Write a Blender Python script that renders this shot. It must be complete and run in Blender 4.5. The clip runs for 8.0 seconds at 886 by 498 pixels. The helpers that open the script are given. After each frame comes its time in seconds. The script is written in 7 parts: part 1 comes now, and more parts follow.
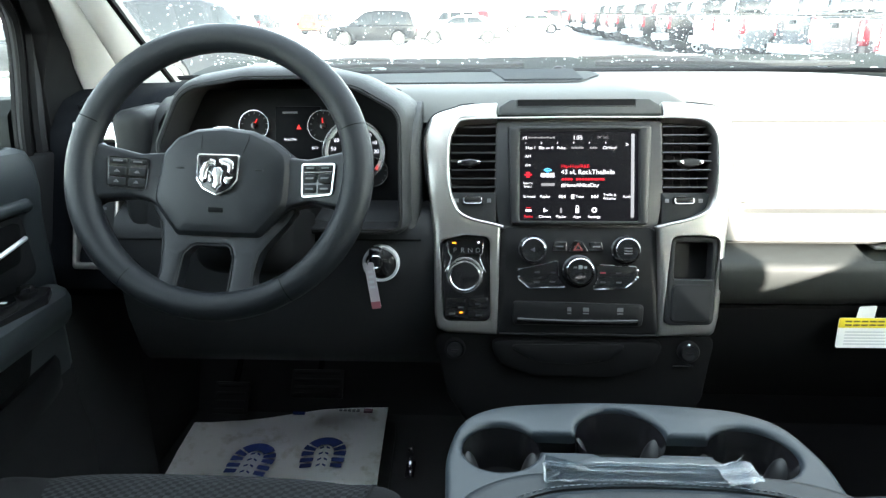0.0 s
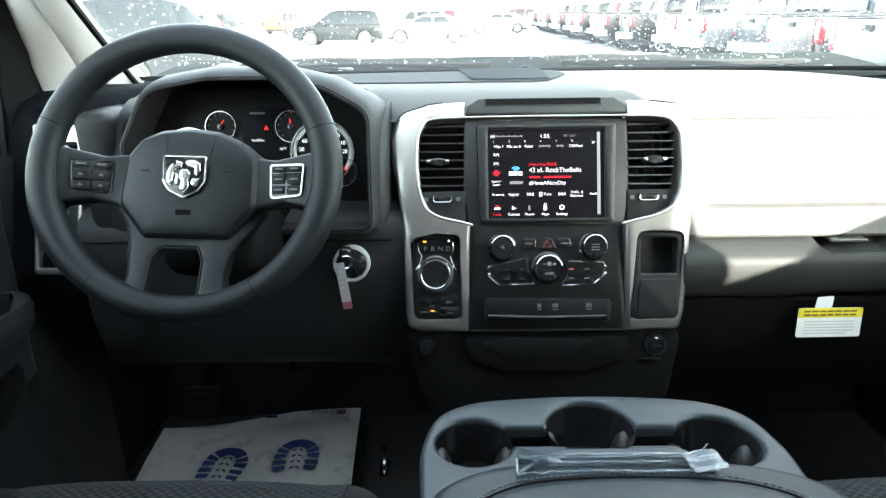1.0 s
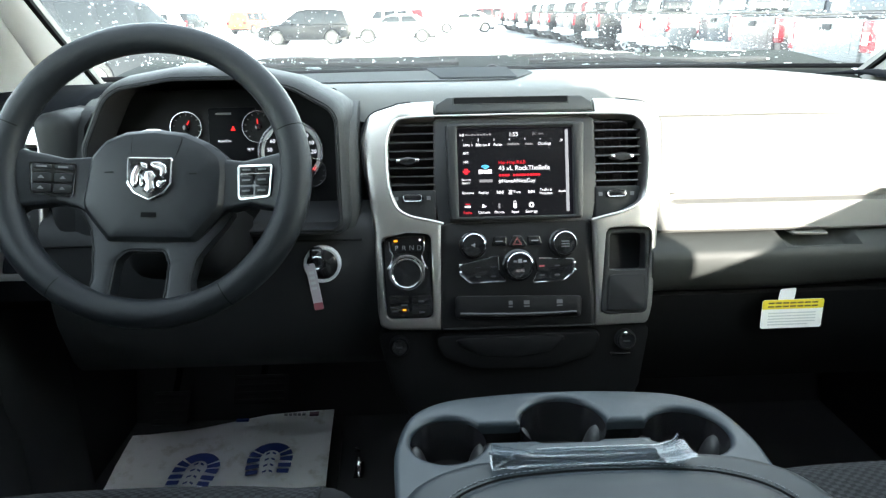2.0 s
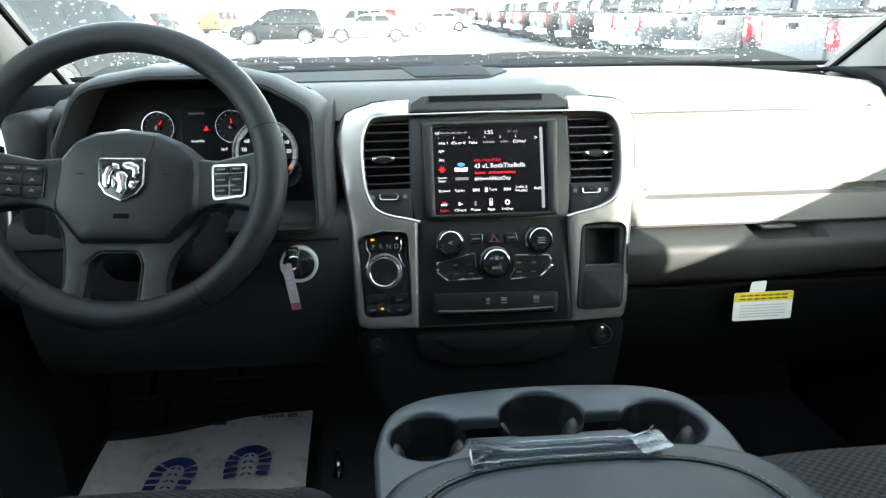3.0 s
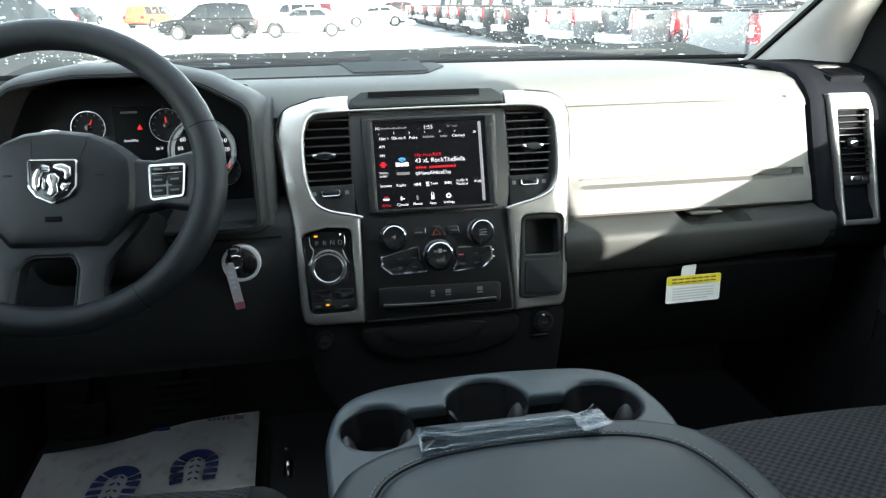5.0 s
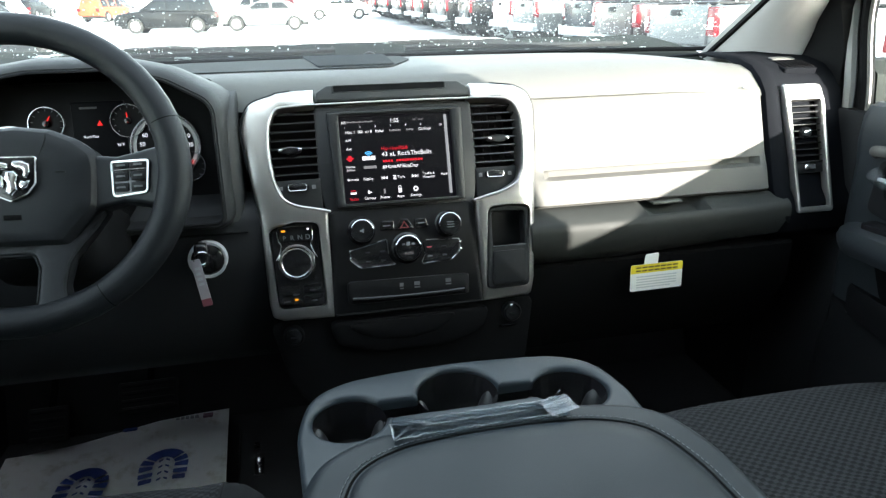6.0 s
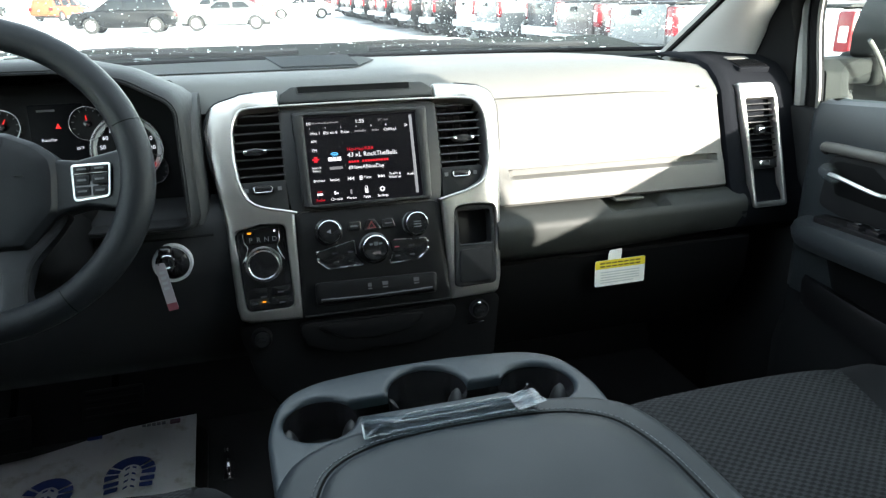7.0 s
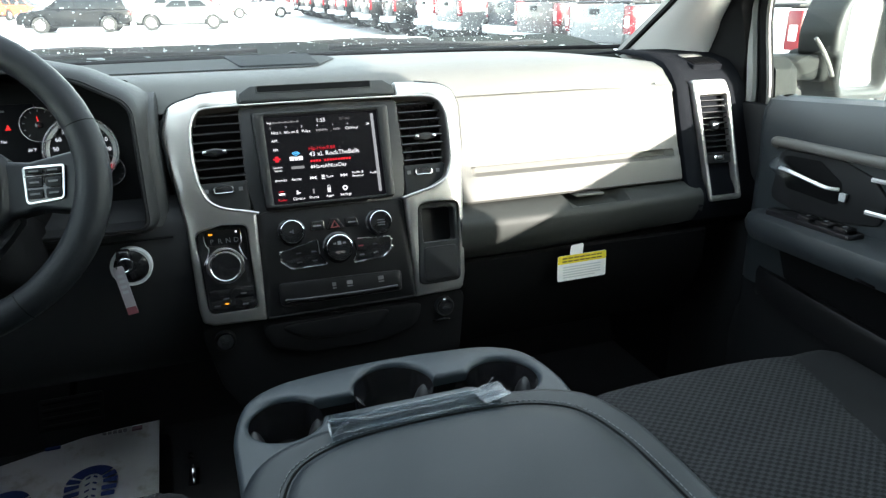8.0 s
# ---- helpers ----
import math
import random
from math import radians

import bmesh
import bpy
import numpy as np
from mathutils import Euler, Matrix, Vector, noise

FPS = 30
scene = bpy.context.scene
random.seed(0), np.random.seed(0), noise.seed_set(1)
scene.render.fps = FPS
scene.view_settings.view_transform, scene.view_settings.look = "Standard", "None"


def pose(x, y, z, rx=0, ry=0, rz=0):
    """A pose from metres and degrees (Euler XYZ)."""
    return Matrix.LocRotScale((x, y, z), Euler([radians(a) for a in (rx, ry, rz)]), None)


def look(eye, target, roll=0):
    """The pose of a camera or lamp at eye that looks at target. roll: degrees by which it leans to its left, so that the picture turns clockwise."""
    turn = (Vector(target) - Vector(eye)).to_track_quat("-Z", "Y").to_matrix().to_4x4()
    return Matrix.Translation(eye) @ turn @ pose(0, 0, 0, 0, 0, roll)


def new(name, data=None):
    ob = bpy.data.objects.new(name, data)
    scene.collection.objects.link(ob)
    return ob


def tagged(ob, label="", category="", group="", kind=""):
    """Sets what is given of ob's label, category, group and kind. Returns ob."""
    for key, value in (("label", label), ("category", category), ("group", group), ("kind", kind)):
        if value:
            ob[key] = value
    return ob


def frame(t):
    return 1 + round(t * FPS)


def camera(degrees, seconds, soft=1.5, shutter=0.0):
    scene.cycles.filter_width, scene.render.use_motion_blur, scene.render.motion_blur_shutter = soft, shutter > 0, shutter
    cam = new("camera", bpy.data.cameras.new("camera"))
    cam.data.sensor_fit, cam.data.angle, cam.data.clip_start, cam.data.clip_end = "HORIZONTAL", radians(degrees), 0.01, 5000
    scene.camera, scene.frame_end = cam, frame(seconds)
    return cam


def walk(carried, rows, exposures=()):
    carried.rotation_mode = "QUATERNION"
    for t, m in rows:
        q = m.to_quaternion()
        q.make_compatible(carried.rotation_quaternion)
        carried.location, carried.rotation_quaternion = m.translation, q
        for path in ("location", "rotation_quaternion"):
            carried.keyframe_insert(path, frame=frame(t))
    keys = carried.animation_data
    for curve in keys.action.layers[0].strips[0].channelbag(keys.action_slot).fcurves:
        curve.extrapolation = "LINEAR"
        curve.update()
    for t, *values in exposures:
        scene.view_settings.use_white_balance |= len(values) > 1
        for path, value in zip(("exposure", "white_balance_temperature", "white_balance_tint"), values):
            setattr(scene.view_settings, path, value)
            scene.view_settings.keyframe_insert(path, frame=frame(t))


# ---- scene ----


def eye(x, y, z, yaw, pitch, roll):
    """A camera pose from its place and its turn in degrees."""
    return pose(x, y, z, 90 + pitch, 0, yaw) @ pose(0, 0, 0, 0, 0, roll)


cam = camera(68.18, 8.0, soft=1.3)
PATH = [
    (0.0, eye(-0.1471, -0.9695, 1.5661, 3.56, -18.84, -0.80)),
    (0.5, eye(-0.1462, -0.9712, 1.5662, 2.25, -18.93, -0.85)),
    (1.0, eye(-0.1469, -0.9753, 1.5671, 0.82, -18.93, -0.87)),
    (1.5, eye(-0.1464, -0.9758, 1.5670, -0.60, -18.97, -0.90)),
    (3.0, eye(-0.1472, -0.9799, 1.5653, -3.98, -19.10, -1.02)),
    (3.5, eye(-0.1460, -0.9827, 1.5661, -5.11, -19.13, -1.05)),
    (4.0, eye(-0.1471, -0.9867, 1.5657, -6.40, -19.18, -1.05)),
    (4.5, eye(-0.1480, -0.9899, 1.5668, -7.78, -19.33, -1.05)),
    (6.0, eye(-0.1500, -1.0012, 1.5690, -12.15, -20.25, -1.05)),
    (6.5, eye(-0.1502, -1.0039, 1.5698, -13.63, -20.30, -1.04)),
    (7.0, eye(-0.1515, -1.0091, 1.5713, -15.17, -20.34, -1.01)),
    (7.5, eye(-0.1523, -1.0139, 1.5715, -16.86, -20.40, -0.97)),
    (8.0, eye(-0.1511, -1.0145, 1.5704, -18.41, -20.46, -0.95)),
]
walk(cam, PATH, exposures=[(0.0, 4.48), (4.0, 3.86), (8.0, 3.68)])

# ---- light ----
SUN_AZ, SUN_EL = 146.0, 15.0
world = bpy.data.worlds.new("winter_sky")
scene.world = world
world.use_nodes = True
wn = world.node_tree.nodes
sky = wn.new("ShaderNodeTexSky")
sky.sky_type = "NISHITA"
sky.sun_disc = False
sky.sun_elevation, sky.sun_rotation = radians(SUN_EL), radians(SUN_AZ)
sky.air_density, sky.dust_density, sky.ozone_density = 1.0, 1.2, 1.0
wn["Background"].inputs["Strength"].default_value = 0.15
haze = wn.new("ShaderNodeHueSaturation")
haze.inputs["Saturation"].default_value = 0.42
world.node_tree.links.new(sky.outputs[0], haze.inputs["Color"])
world.node_tree.links.new(haze.outputs[0], wn["Background"].inputs["Color"])

sun_data = bpy.data.lights.new("sun", "SUN")
sun_data.energy, sun_data.angle, sun_data.color = 2.45, radians(0.6), (1.0, 0.95, 0.86)
sun = new("sun", sun_data)
_a, _e = radians(SUN_AZ), radians(SUN_EL)
SUN_FROM = Vector((math.sin(_a) * math.cos(_e), math.cos(_a) * math.cos(_e), math.sin(_e)))
sun.matrix_world = look(SUN_FROM * 30, (0, 0, 0))

# ---- building tools ----
WORLD_OF = {}
I4 = Matrix.Identity(4)


def thing(name, at, label, category, group="", kind=""):
    """A top-level Empty at the pose or place given."""
    m = at if isinstance(at, Matrix) else Matrix.Translation(at)
    ob = new(name)
    ob.empty_display_size = 0.05
    ob.matrix_basis = m
    WORLD_OF[ob] = m.copy()
    return tagged(ob, label, category, group, kind)


def finish(me, angle=38):
    me.polygons.foreach_set("use_smooth", [True] * len(me.polygons))
    me.set_sharp_from_angle(angle=radians(angle))
    me.update()


def part(name, bm, material, parent, label="", m=I4, angle=38, kind=""):
    """Links a bmesh as one mesh object under a thing or a part. The bmesh is in the frame m."""
    me = bpy.data.meshes.new(name)
    bmesh.ops.recalc_face_normals(bm, faces=bm.faces[:])
    bm.to_mesh(me)
    bm.free()
    finish(me, angle)
    me.materials.append(material)
    return hang(name, me, parent, label, m, kind)


def hang(name, me, parent, label="", m=I4, kind=""):
    """An object on a mesh that may be shared, at the pose m, under parent."""
    ob = new(name, me)
    WORLD_OF[ob] = m.copy()
    if parent is not None:
        ob.parent = parent
        ob.matrix_basis = WORLD_OF[parent].inverted() @ m
    else:
        ob.matrix_basis = m
    return tagged(ob, label, kind=kind)


def solo(name, bm, material, label, category, m=I4, kind="", group="", angle=38):
    ob = part(name, bm, material, None, "", m, angle)
    return tagged(ob, label, category, group, kind)


def fillet(pts, r=0.01, n=5):
    """A closed outline with rounded corners. pts: (x, y) or (x, y, radius)."""
    out = []
    k = len(pts)
    for i in range(k):
        p, a, b = Vector(pts[i][:2]), Vector(pts[i - 1][:2]), Vector(pts[(i + 1) % k][:2])
        rad = pts[i][2] if len(pts[i]) > 2 else r
        da, db = (a - p), (b - p)
        la, lb = da.length, db.length
        da, db = da / la, db / lb
        ang = math.acos(max(-1, min(1, da.dot(db))))
        if rad <= 1e-6 or ang > 3.05:
            out.append((p.x, p.y))
            continue
        d = min(rad / math.tan(ang / 2), la * 0.48, lb * 0.48)
        p0, p1 = p + da * d, p + db * d
        for j in range(n + 1):
            t = j / n
            q = p0.lerp(p, t).lerp(p.lerp(p1, t), t)
            out.append((q.x, q.y))
    return out


def rrect(x0, y0, x1, y1, r=0.01, n=5):
    return fillet([(x0, y0), (x1, y0), (x1, y1), (x0, y1)], r, n)


def circle(cx, cy, r, n=24, ry=None):
    ry = r if ry is None else ry
    return [(cx + r * math.cos(2 * math.pi * i / n), cy + ry * math.sin(2 * math.pi * i / n)) for i in range(n)]


def area2(p):
    return sum(p[i - 1][0] * p[i][1] - p[i][0] * p[i - 1][1] for i in range(len(p)))


def inset(p, d):
    """The outline moved inwards by d (its left side, when it runs anticlockwise)."""
    out = []
    for i in range(len(p)):
        a, b, c = Vector(p[i - 1]), Vector(p[i]), Vector(p[(i + 1) % len(p)])
        u, v = (b - a), (c - b)
        u = u.normalized() if u.length > 1e-9 else v.normalized()
        v = v.normalized() if v.length > 1e-9 else u
        nrm = Vector((-u.y - v.y, u.x + v.x))
        nrm = nrm.normalized() if nrm.length > 1e-6 else Vector((-u.y, u.x))
        q = b + nrm * d / max(0.5, nrm.dot(Vector((-u.y, u.x))))
        out.append((q.x, q.y))
    return out


def plate(outline, w0, w1, holes=(), bev=0.002, bm=None, steps=2, back=True, hole_bev=None):
    """A slab from w0 to w1 with the outline (in x, y), rounded at its front edge (w1), with holes through it."""
    bm = bm or bmesh.new()
    caps, backs = [], []
    edge = bev
    for k, loop in enumerate([outline, *holes]):
        bev = edge if k == 0 or hole_bev is None else hole_bev
        pts = list(loop)
        if (area2(pts) < 0) != (k > 0):
            pts.reverse()
        sgn = 1 if w1 > w0 else -1
        rings = [(0, w0)] + [(bev * (1 - math.cos(math.pi / 2 * j / steps)), w1 - sgn * bev * (1 - math.sin(math.pi / 2 * j / steps))) for j in range(steps + 1)]
        if bev <= 0:
            rings = [(0, w0), (0, w1)]
        prev = None
        for d, w in rings:
            ring = [bm.verts.new((x, y, w)) for x, y in (inset(pts, d) if d > 0 else pts)]
            if prev:
                for i in range(len(ring)):
                    bm.faces.new((prev[i - 1], prev[i], ring[i], ring[i - 1]))
            else:
                backs += [bm.edges.new((ring[i - 1], ring[i])) for i in range(len(ring))]
            prev = ring
        caps += [bm.edges.get((prev[i - 1], prev[i])) for i in range(len(prev))]
    bmesh.ops.triangle_fill(bm, use_beauty=True, edges=caps)
    if back:
        bmesh.ops.triangle_fill(bm, use_beauty=True, edges=backs)
    return bm


def slab(x0, y0, z0, x1, y1, z1, bev=0.004, seg=2, bm=None):
    """A block with rounded edges."""
    bm = bm or bmesh.new()
    made = bmesh.ops.create_cube(bm, size=1.0)["verts"]
    for v in made:
        v.co = Vector(((x0 + x1) / 2 + v.co.x * (x1 - x0), (y0 + y1) / 2 + v.co.y * (y1 - y0), (z0 + z1) / 2 + v.co.z * (z1 - z0)))
    if bev > 0:
        es = list({e for v in made for e in v.link_edges})
        bmesh.ops.bevel(bm, geom=es, offset=bev, segments=seg, profile=0.5, affect="EDGES", clamp_overlap=True)
    return bm


def tube(path, r, n=10, closed=False, bm=None, ends=True, flat=1.0, up=None):
    """A round bar along a path; r may be a list. flat squeezes it along the second axis."""
    bm = bm or bmesh.new()
    path = [Vector(p) for p in path]
    k = len(path)
    rings = []
    ref = Vector(up) if up else None
    for i, p in enumerate(path):
        if closed:
            d = path[(i + 1) % k] - path[i - 1]
        else:
            d = path[min(i + 1, k - 1)] - path[max(i - 1, 0)]
        d.normalize()
        if ref is None:
            ref = d.orthogonal()
        a = (ref - d * ref.dot(d)).normalized()
        if not up:
            ref = a
        b = d.cross(a)
        rr = r[i] if isinstance(r, (list, tuple)) else r
        rings.append([bm.verts.new(p + a * rr * math.cos(2 * math.pi * j / n) + b * rr * flat * math.sin(2 * math.pi * j / n)) for j in range(n)])
    for i in range(k if closed else k - 1):
        A, B = rings[i], rings[(i + 1) % k]
        for j in range(n):
            bm.faces.new((A[j - 1], A[j], B[j], B[j - 1]))
    if ends and not closed:
        bm.faces.new(rings[0])
        bm.faces.new(list(reversed(rings[-1])))
    return bm


def turned(profile, n=28, bm=None, cx=0.0, cy=0.0):
    """A turned body about the z axis through cx, cy. profile: (radius, z)."""
    bm = bm or bmesh.new()
    prev = None
    for r, z in profile:
        if r < 1e-6:
            ring = [bm.verts.new((cx, cy, z))]
        else:
            ring = [bm.verts.new((cx + r * math.cos(2 * math.pi * j / n), cy + r * math.sin(2 * math.pi * j / n), z)) for j in range(n)]
        if prev:
            if len(prev) == 1 and len(ring) > 1:
                for j in range(n):
                    bm.faces.new((prev[0], ring[j - 1], ring[j]))
            elif len(ring) == 1 and len(prev) > 1:
                for j in range(n):
                    bm.faces.new((prev[j - 1], prev[j], ring[0]))
            elif len(ring) > 1:
                for j in range(n):
                    bm.faces.new((prev[j - 1], prev[j], ring[j], ring[j - 1]))
        prev = ring
    return bm


def skin(rows, bm=None, closed=False, thick=None):
    """A surface through rows of points; thick: an offset vector that gives it a second side."""
    bm = bm or bmesh.new()

    def sheet(rs):
        vs = [[bm.verts.new(p) for p in r] for r in rs]
        for a, b in zip(vs, vs[1:]):
            m = len(a)
            for j in range(m if closed else m - 1):
                bm.faces.new((a[j], a[(j + 1) % m], b[(j + 1) % m], b[j]))
        return vs
    A = sheet(rows)
    if thick is not None:
        t = Vector(thick)
        B = sheet([[Vector(p) + t for p in r] for r in rows])
        edge = [v for v in A[0]] + [r[-1] for r in A[1:]] + list(reversed(A[-1][:-1])) + [r[0] for r in reversed(A[1:-1])]
        edgeb = [v for v in B[0]] + [r[-1] for r in B[1:]] + list(reversed(B[-1][:-1])) + [r[0] for r in reversed(B[1:-1])]
        if not closed:
            for i in range(len(edge)):
                bm.faces.new((edge[i - 1], edge[i], edgeb[i], edgeb[i - 1]))
    return bm


def mirrored(bm):
    for v in bm.verts:
        v.co.x = -v.co.x
    bmesh.ops.reverse_faces(bm, faces=bm.faces[:])
    return bm


def smooth_line(pts, n=8):
    """A smooth line (Catmull-Rom) through points."""
    pts = [Vector(p) for p in pts]
    out = []
    for i in range(len(pts) - 1):
        p0, p1, p2, p3 = pts[max(i - 1, 0)], pts[i], pts[i + 1], pts[min(i + 2, len(pts) - 1)]
        for j in range(n):
            t = j / n
            out.append(0.5 * ((2 * p1) + (p2 - p0) * t + (2 * p0 - 5 * p1 + 4 * p2 - p3) * t * t + (3 * p1 - p0 - 3 * p2 + p3) * t ** 3))
    out.append(pts[-1])
    return out


def lettering(text, size, material, parent, m, align="LEFT", name="lettering"):
    """Raised letters in the built-in font, in the plane of m."""
    cu = bpy.data.curves.new(name, "FONT")
    cu.body, cu.size, cu.align_x, cu.align_y, cu.extrude = text, size, align, "CENTER", 0.00015
    tmp = new("lettering_curve", cu)
    me = bpy.data.meshes.new_from_object(tmp.evaluated_get(bpy.context.evaluated_depsgraph_get()))
    bpy.data.objects.remove(tmp)
    bpy.data.curves.remove(cu)
    me.materials.clear()
    me.materials.append(material)
    return hang(name, me, parent, "", m)


# ---- materials ----
def mat(name, col, rough=0.5, metal=0.0, var=0.12, scale=9.0, bump=0.0, bscale=900.0, spec=0.5, coat=0.0, rvar=0.1, emit=None, estr=0.0):
    """A surface with variation at two scales and a fine relief."""
    m = bpy.data.materials.new(name)
    m.use_nodes = True
    nt = m.node_tree
    n, l = nt.nodes, nt.links
    b = n["Principled BSDF"]
    b.inputs["Metallic"].default_value = metal
    b.inputs["Specular IOR Level"].default_value = spec
    b.inputs["Coat Weight"].default_value = coat
    tc = n.new("ShaderNodeTexCoord")
    big, fine = n.new("ShaderNodeTexNoise"), n.new("ShaderNodeTexNoise")
    big.inputs["Scale"].default_value, big.inputs["Detail"].default_value = scale, 5
    fine.inputs["Scale"].default_value, fine.inputs["Detail"].default_value = bscale, 2
    l.new(tc.outputs["Object"], big.inputs["Vector"])
    l.new(tc.outputs["Object"], fine.inputs["Vector"])
    ramp = n.new("ShaderNodeMix")
    ramp.data_type = "RGBA"
    c0 = [max(0.0, c * (1 - var)) for c in col]
    c1 = [min(1.0, c * (1 + var)) for c in col]
    ramp.inputs[6].default_value, ramp.inputs[7].default_value = (*c0, 1), (*c1, 1)
    add = n.new("ShaderNodeMath")
    add.operation = "MULTIPLY_ADD"
    add.inputs[1].default_value, add.inputs[2].default_value = 0.4, 0.0
    l.new(fine.outputs["Fac"], add.inputs[0])
    mixf = n.new("ShaderNodeMath")
    mixf.operation = "MULTIPLY_ADD"
    mixf.inputs[1].default_value = 0.6
    l.new(big.outputs["Fac"], mixf.inputs[0])
    l.new(add.outputs[0], mixf.inputs[2])
    l.new(mixf.outputs[0], ramp.inputs[0])
    l.new(ramp.outputs[2], b.inputs["Base Color"])
    rr = n.new("ShaderNodeMapRange")
    rr.inputs["To Min"].default_value, rr.inputs["To Max"].default_value = max(0.02, rough - rvar), min(1.0, rough + rvar)
    l.new(big.outputs["Fac"], rr.inputs["Value"])
    l.new(rr.outputs["Result"], b.inputs["Roughness"])
    if bump > 0:
        bp = n.new("ShaderNodeBump")
        bp.inputs["Strength"].default_value, bp.inputs["Distance"].default_value = bump, 0.0006
        l.new(fine.outputs["Fac"], bp.inputs["Height"])
        l.new(bp.outputs["Normal"], b.inputs["Normal"])
    if emit:
        b.inputs["Emission Color"].default_value, b.inputs["Emission Strength"].default_value = (*emit, 1), estr
    return m


def glass_mat(name, col=(1, 1, 1), rough=0.0, thin=True, grime=0.0):
    """Thin sheet glass: clear, with a faint mirror image."""
    m = bpy.data.materials.new(name)
    m.use_nodes = True
    n, l = m.node_tree.nodes, m.node_tree.links
    n.remove(n["Principled BSDF"])
    if thin:
        tr, gl, mx = n.new("ShaderNodeBsdfTransparent"), n.new("ShaderNodeBsdfGlossy"), n.new("ShaderNodeMixShader")
        tr.inputs["Color"].default_value = (*col, 1)
        gl.inputs["Roughness"].default_value = 0.02 + rough
        mx.inputs[0].default_value = 0.04
        l.new(tr.outputs[0], mx.inputs[1])
        l.new(gl.outputs[0], mx.inputs[2])
        last = mx
        if grime > 0:
            df, m2 = n.new("ShaderNodeBsdfTranslucent"), n.new("ShaderNodeMixShader")
            df.inputs["Color"].default_value = (0.9, 0.92, 0.92, 1)
            m2.inputs[0].default_value = grime
            l.new(mx.outputs[0], m2.inputs[1])
            l.new(df.outputs[0], m2.inputs[2])
            last = m2
        l.new(last.outputs[0], n["Material Output"].inputs["Surface"])
    else:
        g = n.new("ShaderNodeBsdfGlass")
        g.inputs["Color"].default_value, g.inputs["IOR"].default_value, g.inputs["Roughness"].default_value = (*col, 1), 1.33, rough
        l.new(g.outputs[0], n["Material Output"].inputs["Surface"])
    return m


def film_mat(name="clear_wrap_film", gloss=0.055, milk=0.002):
    """Crumpled clear film: mostly see-through, with sharp glints."""
    m = bpy.data.materials.new(name)
    m.use_nodes = True
    n, l = m.node_tree.nodes, m.node_tree.links
    n.remove(n["Principled BSDF"])
    tr, gl, df, mx, m2, ns = n.new("ShaderNodeBsdfTransparent"), n.new("ShaderNodeBsdfGlossy"), n.new("ShaderNodeBsdfDiffuse"), n.new("ShaderNodeMixShader"), n.new("ShaderNodeMixShader"), n.new("ShaderNodeTexNoise")
    tr.inputs["Color"].default_value = (0.85, 0.88, 0.9, 1)
    gl.inputs["Roughness"].default_value = 0.035
    df.inputs["Color"].default_value = (0.6, 0.64, 0.68, 1)
    ns.inputs["Scale"].default_value = 60
    bp = n.new("ShaderNodeBump")
    bp.inputs["Strength"].default_value, bp.inputs["Distance"].default_value = 0.3, 0.006
    l.new(ns.outputs["Fac"], bp.inputs["Height"])
    l.new(bp.outputs["Normal"], gl.inputs["Normal"])
    mx.inputs[0].default_value, m2.inputs[0].default_value = gloss, milk
    l.new(tr.outputs[0], mx.inputs[1])
    l.new(gl.outputs[0], mx.inputs[2])
    l.new(mx.outputs[0], m2.inputs[1])
    l.new(df.outputs[0], m2.inputs[2])
    l.new(m2.outputs[0], n["Material Output"].inputs["Surface"])
    return m


def lit(name, col, strength):
    """A lit display or lamp."""
    m = mat(name, (0.004, 0.004, 0.004), 0.22, var=0.0, spec=0.2, emit=col, estr=strength)
    return m


M_DARK = mat("charcoal_grained_plastic", (0.0150, 0.0157, 0.0166), 0.5, bump=0.35, bscale=1400, spec=0.15)
M_KNEE = mat("black_grained_plastic", (0.0145, 0.015, 0.016), 0.55, bump=0.35, bscale=1400, spec=0.12)
M_KNEEPAN = mat("dark_slate_knee_plastic", (0.0185, 0.0195, 0.0212), 0.55, bump=0.35, bscale=1400, spec=0.2)
M_GRILLE = mat("dark_speaker_mesh", (0.034, 0.038, 0.042), 0.9, bump=1.0, bscale=420, spec=0.04)
M_PAD = mat("grey_dash_skin", (0.090, 0.092, 0.0875), 0.55, bump=0.4, bscale=1500, scale=5, spec=0.3)
M_LEDGE = mat("mid_grey_ledge_plastic", (0.056, 0.060, 0.062), 0.85, bump=0.4, bscale=1500, spec=0.06)
M_HOOD = mat("charcoal_visor_skin", (0.0165, 0.0175, 0.0183), 0.55, bump=0.4, bscale=1500, scale=5, spec=0.3)
M_GLOVE = mat("pale_grey_panel_skin", (0.078, 0.0775, 0.072), 0.55, bump=0.35, bscale=1500, scale=5, spec=0.3)
M_GREY = mat("blue_grey_console_vinyl", (0.0200, 0.0285, 0.0352), 0.42, bump=0.3, bscale=1300)
M_LID = mat("dark_slate_lid_vinyl", (0.0108, 0.0158, 0.0196), 0.45, bump=0.22, bscale=1100, scale=14, spec=0.28)
M_LEATHER = mat("dark_wheel_leather", (0.0098, 0.0116, 0.0140), 0.42, bump=0.5, bscale=1500, spec=0.28)
M_HUB = mat("wheel_hub_plastic", (0.0084, 0.0099, 0.0121), 0.42, bump=0.3, bscale=1700, spec=0.34)
M_SILVER = mat("satin_silver_paint", (0.55, 0.538, 0.514), 0.29, metal=0.92, var=0.05, rvar=0.04)
M_CHROME = mat("chrome", (0.86, 0.86, 0.87), 0.09, metal=1.0, var=0.02, rvar=0.03)
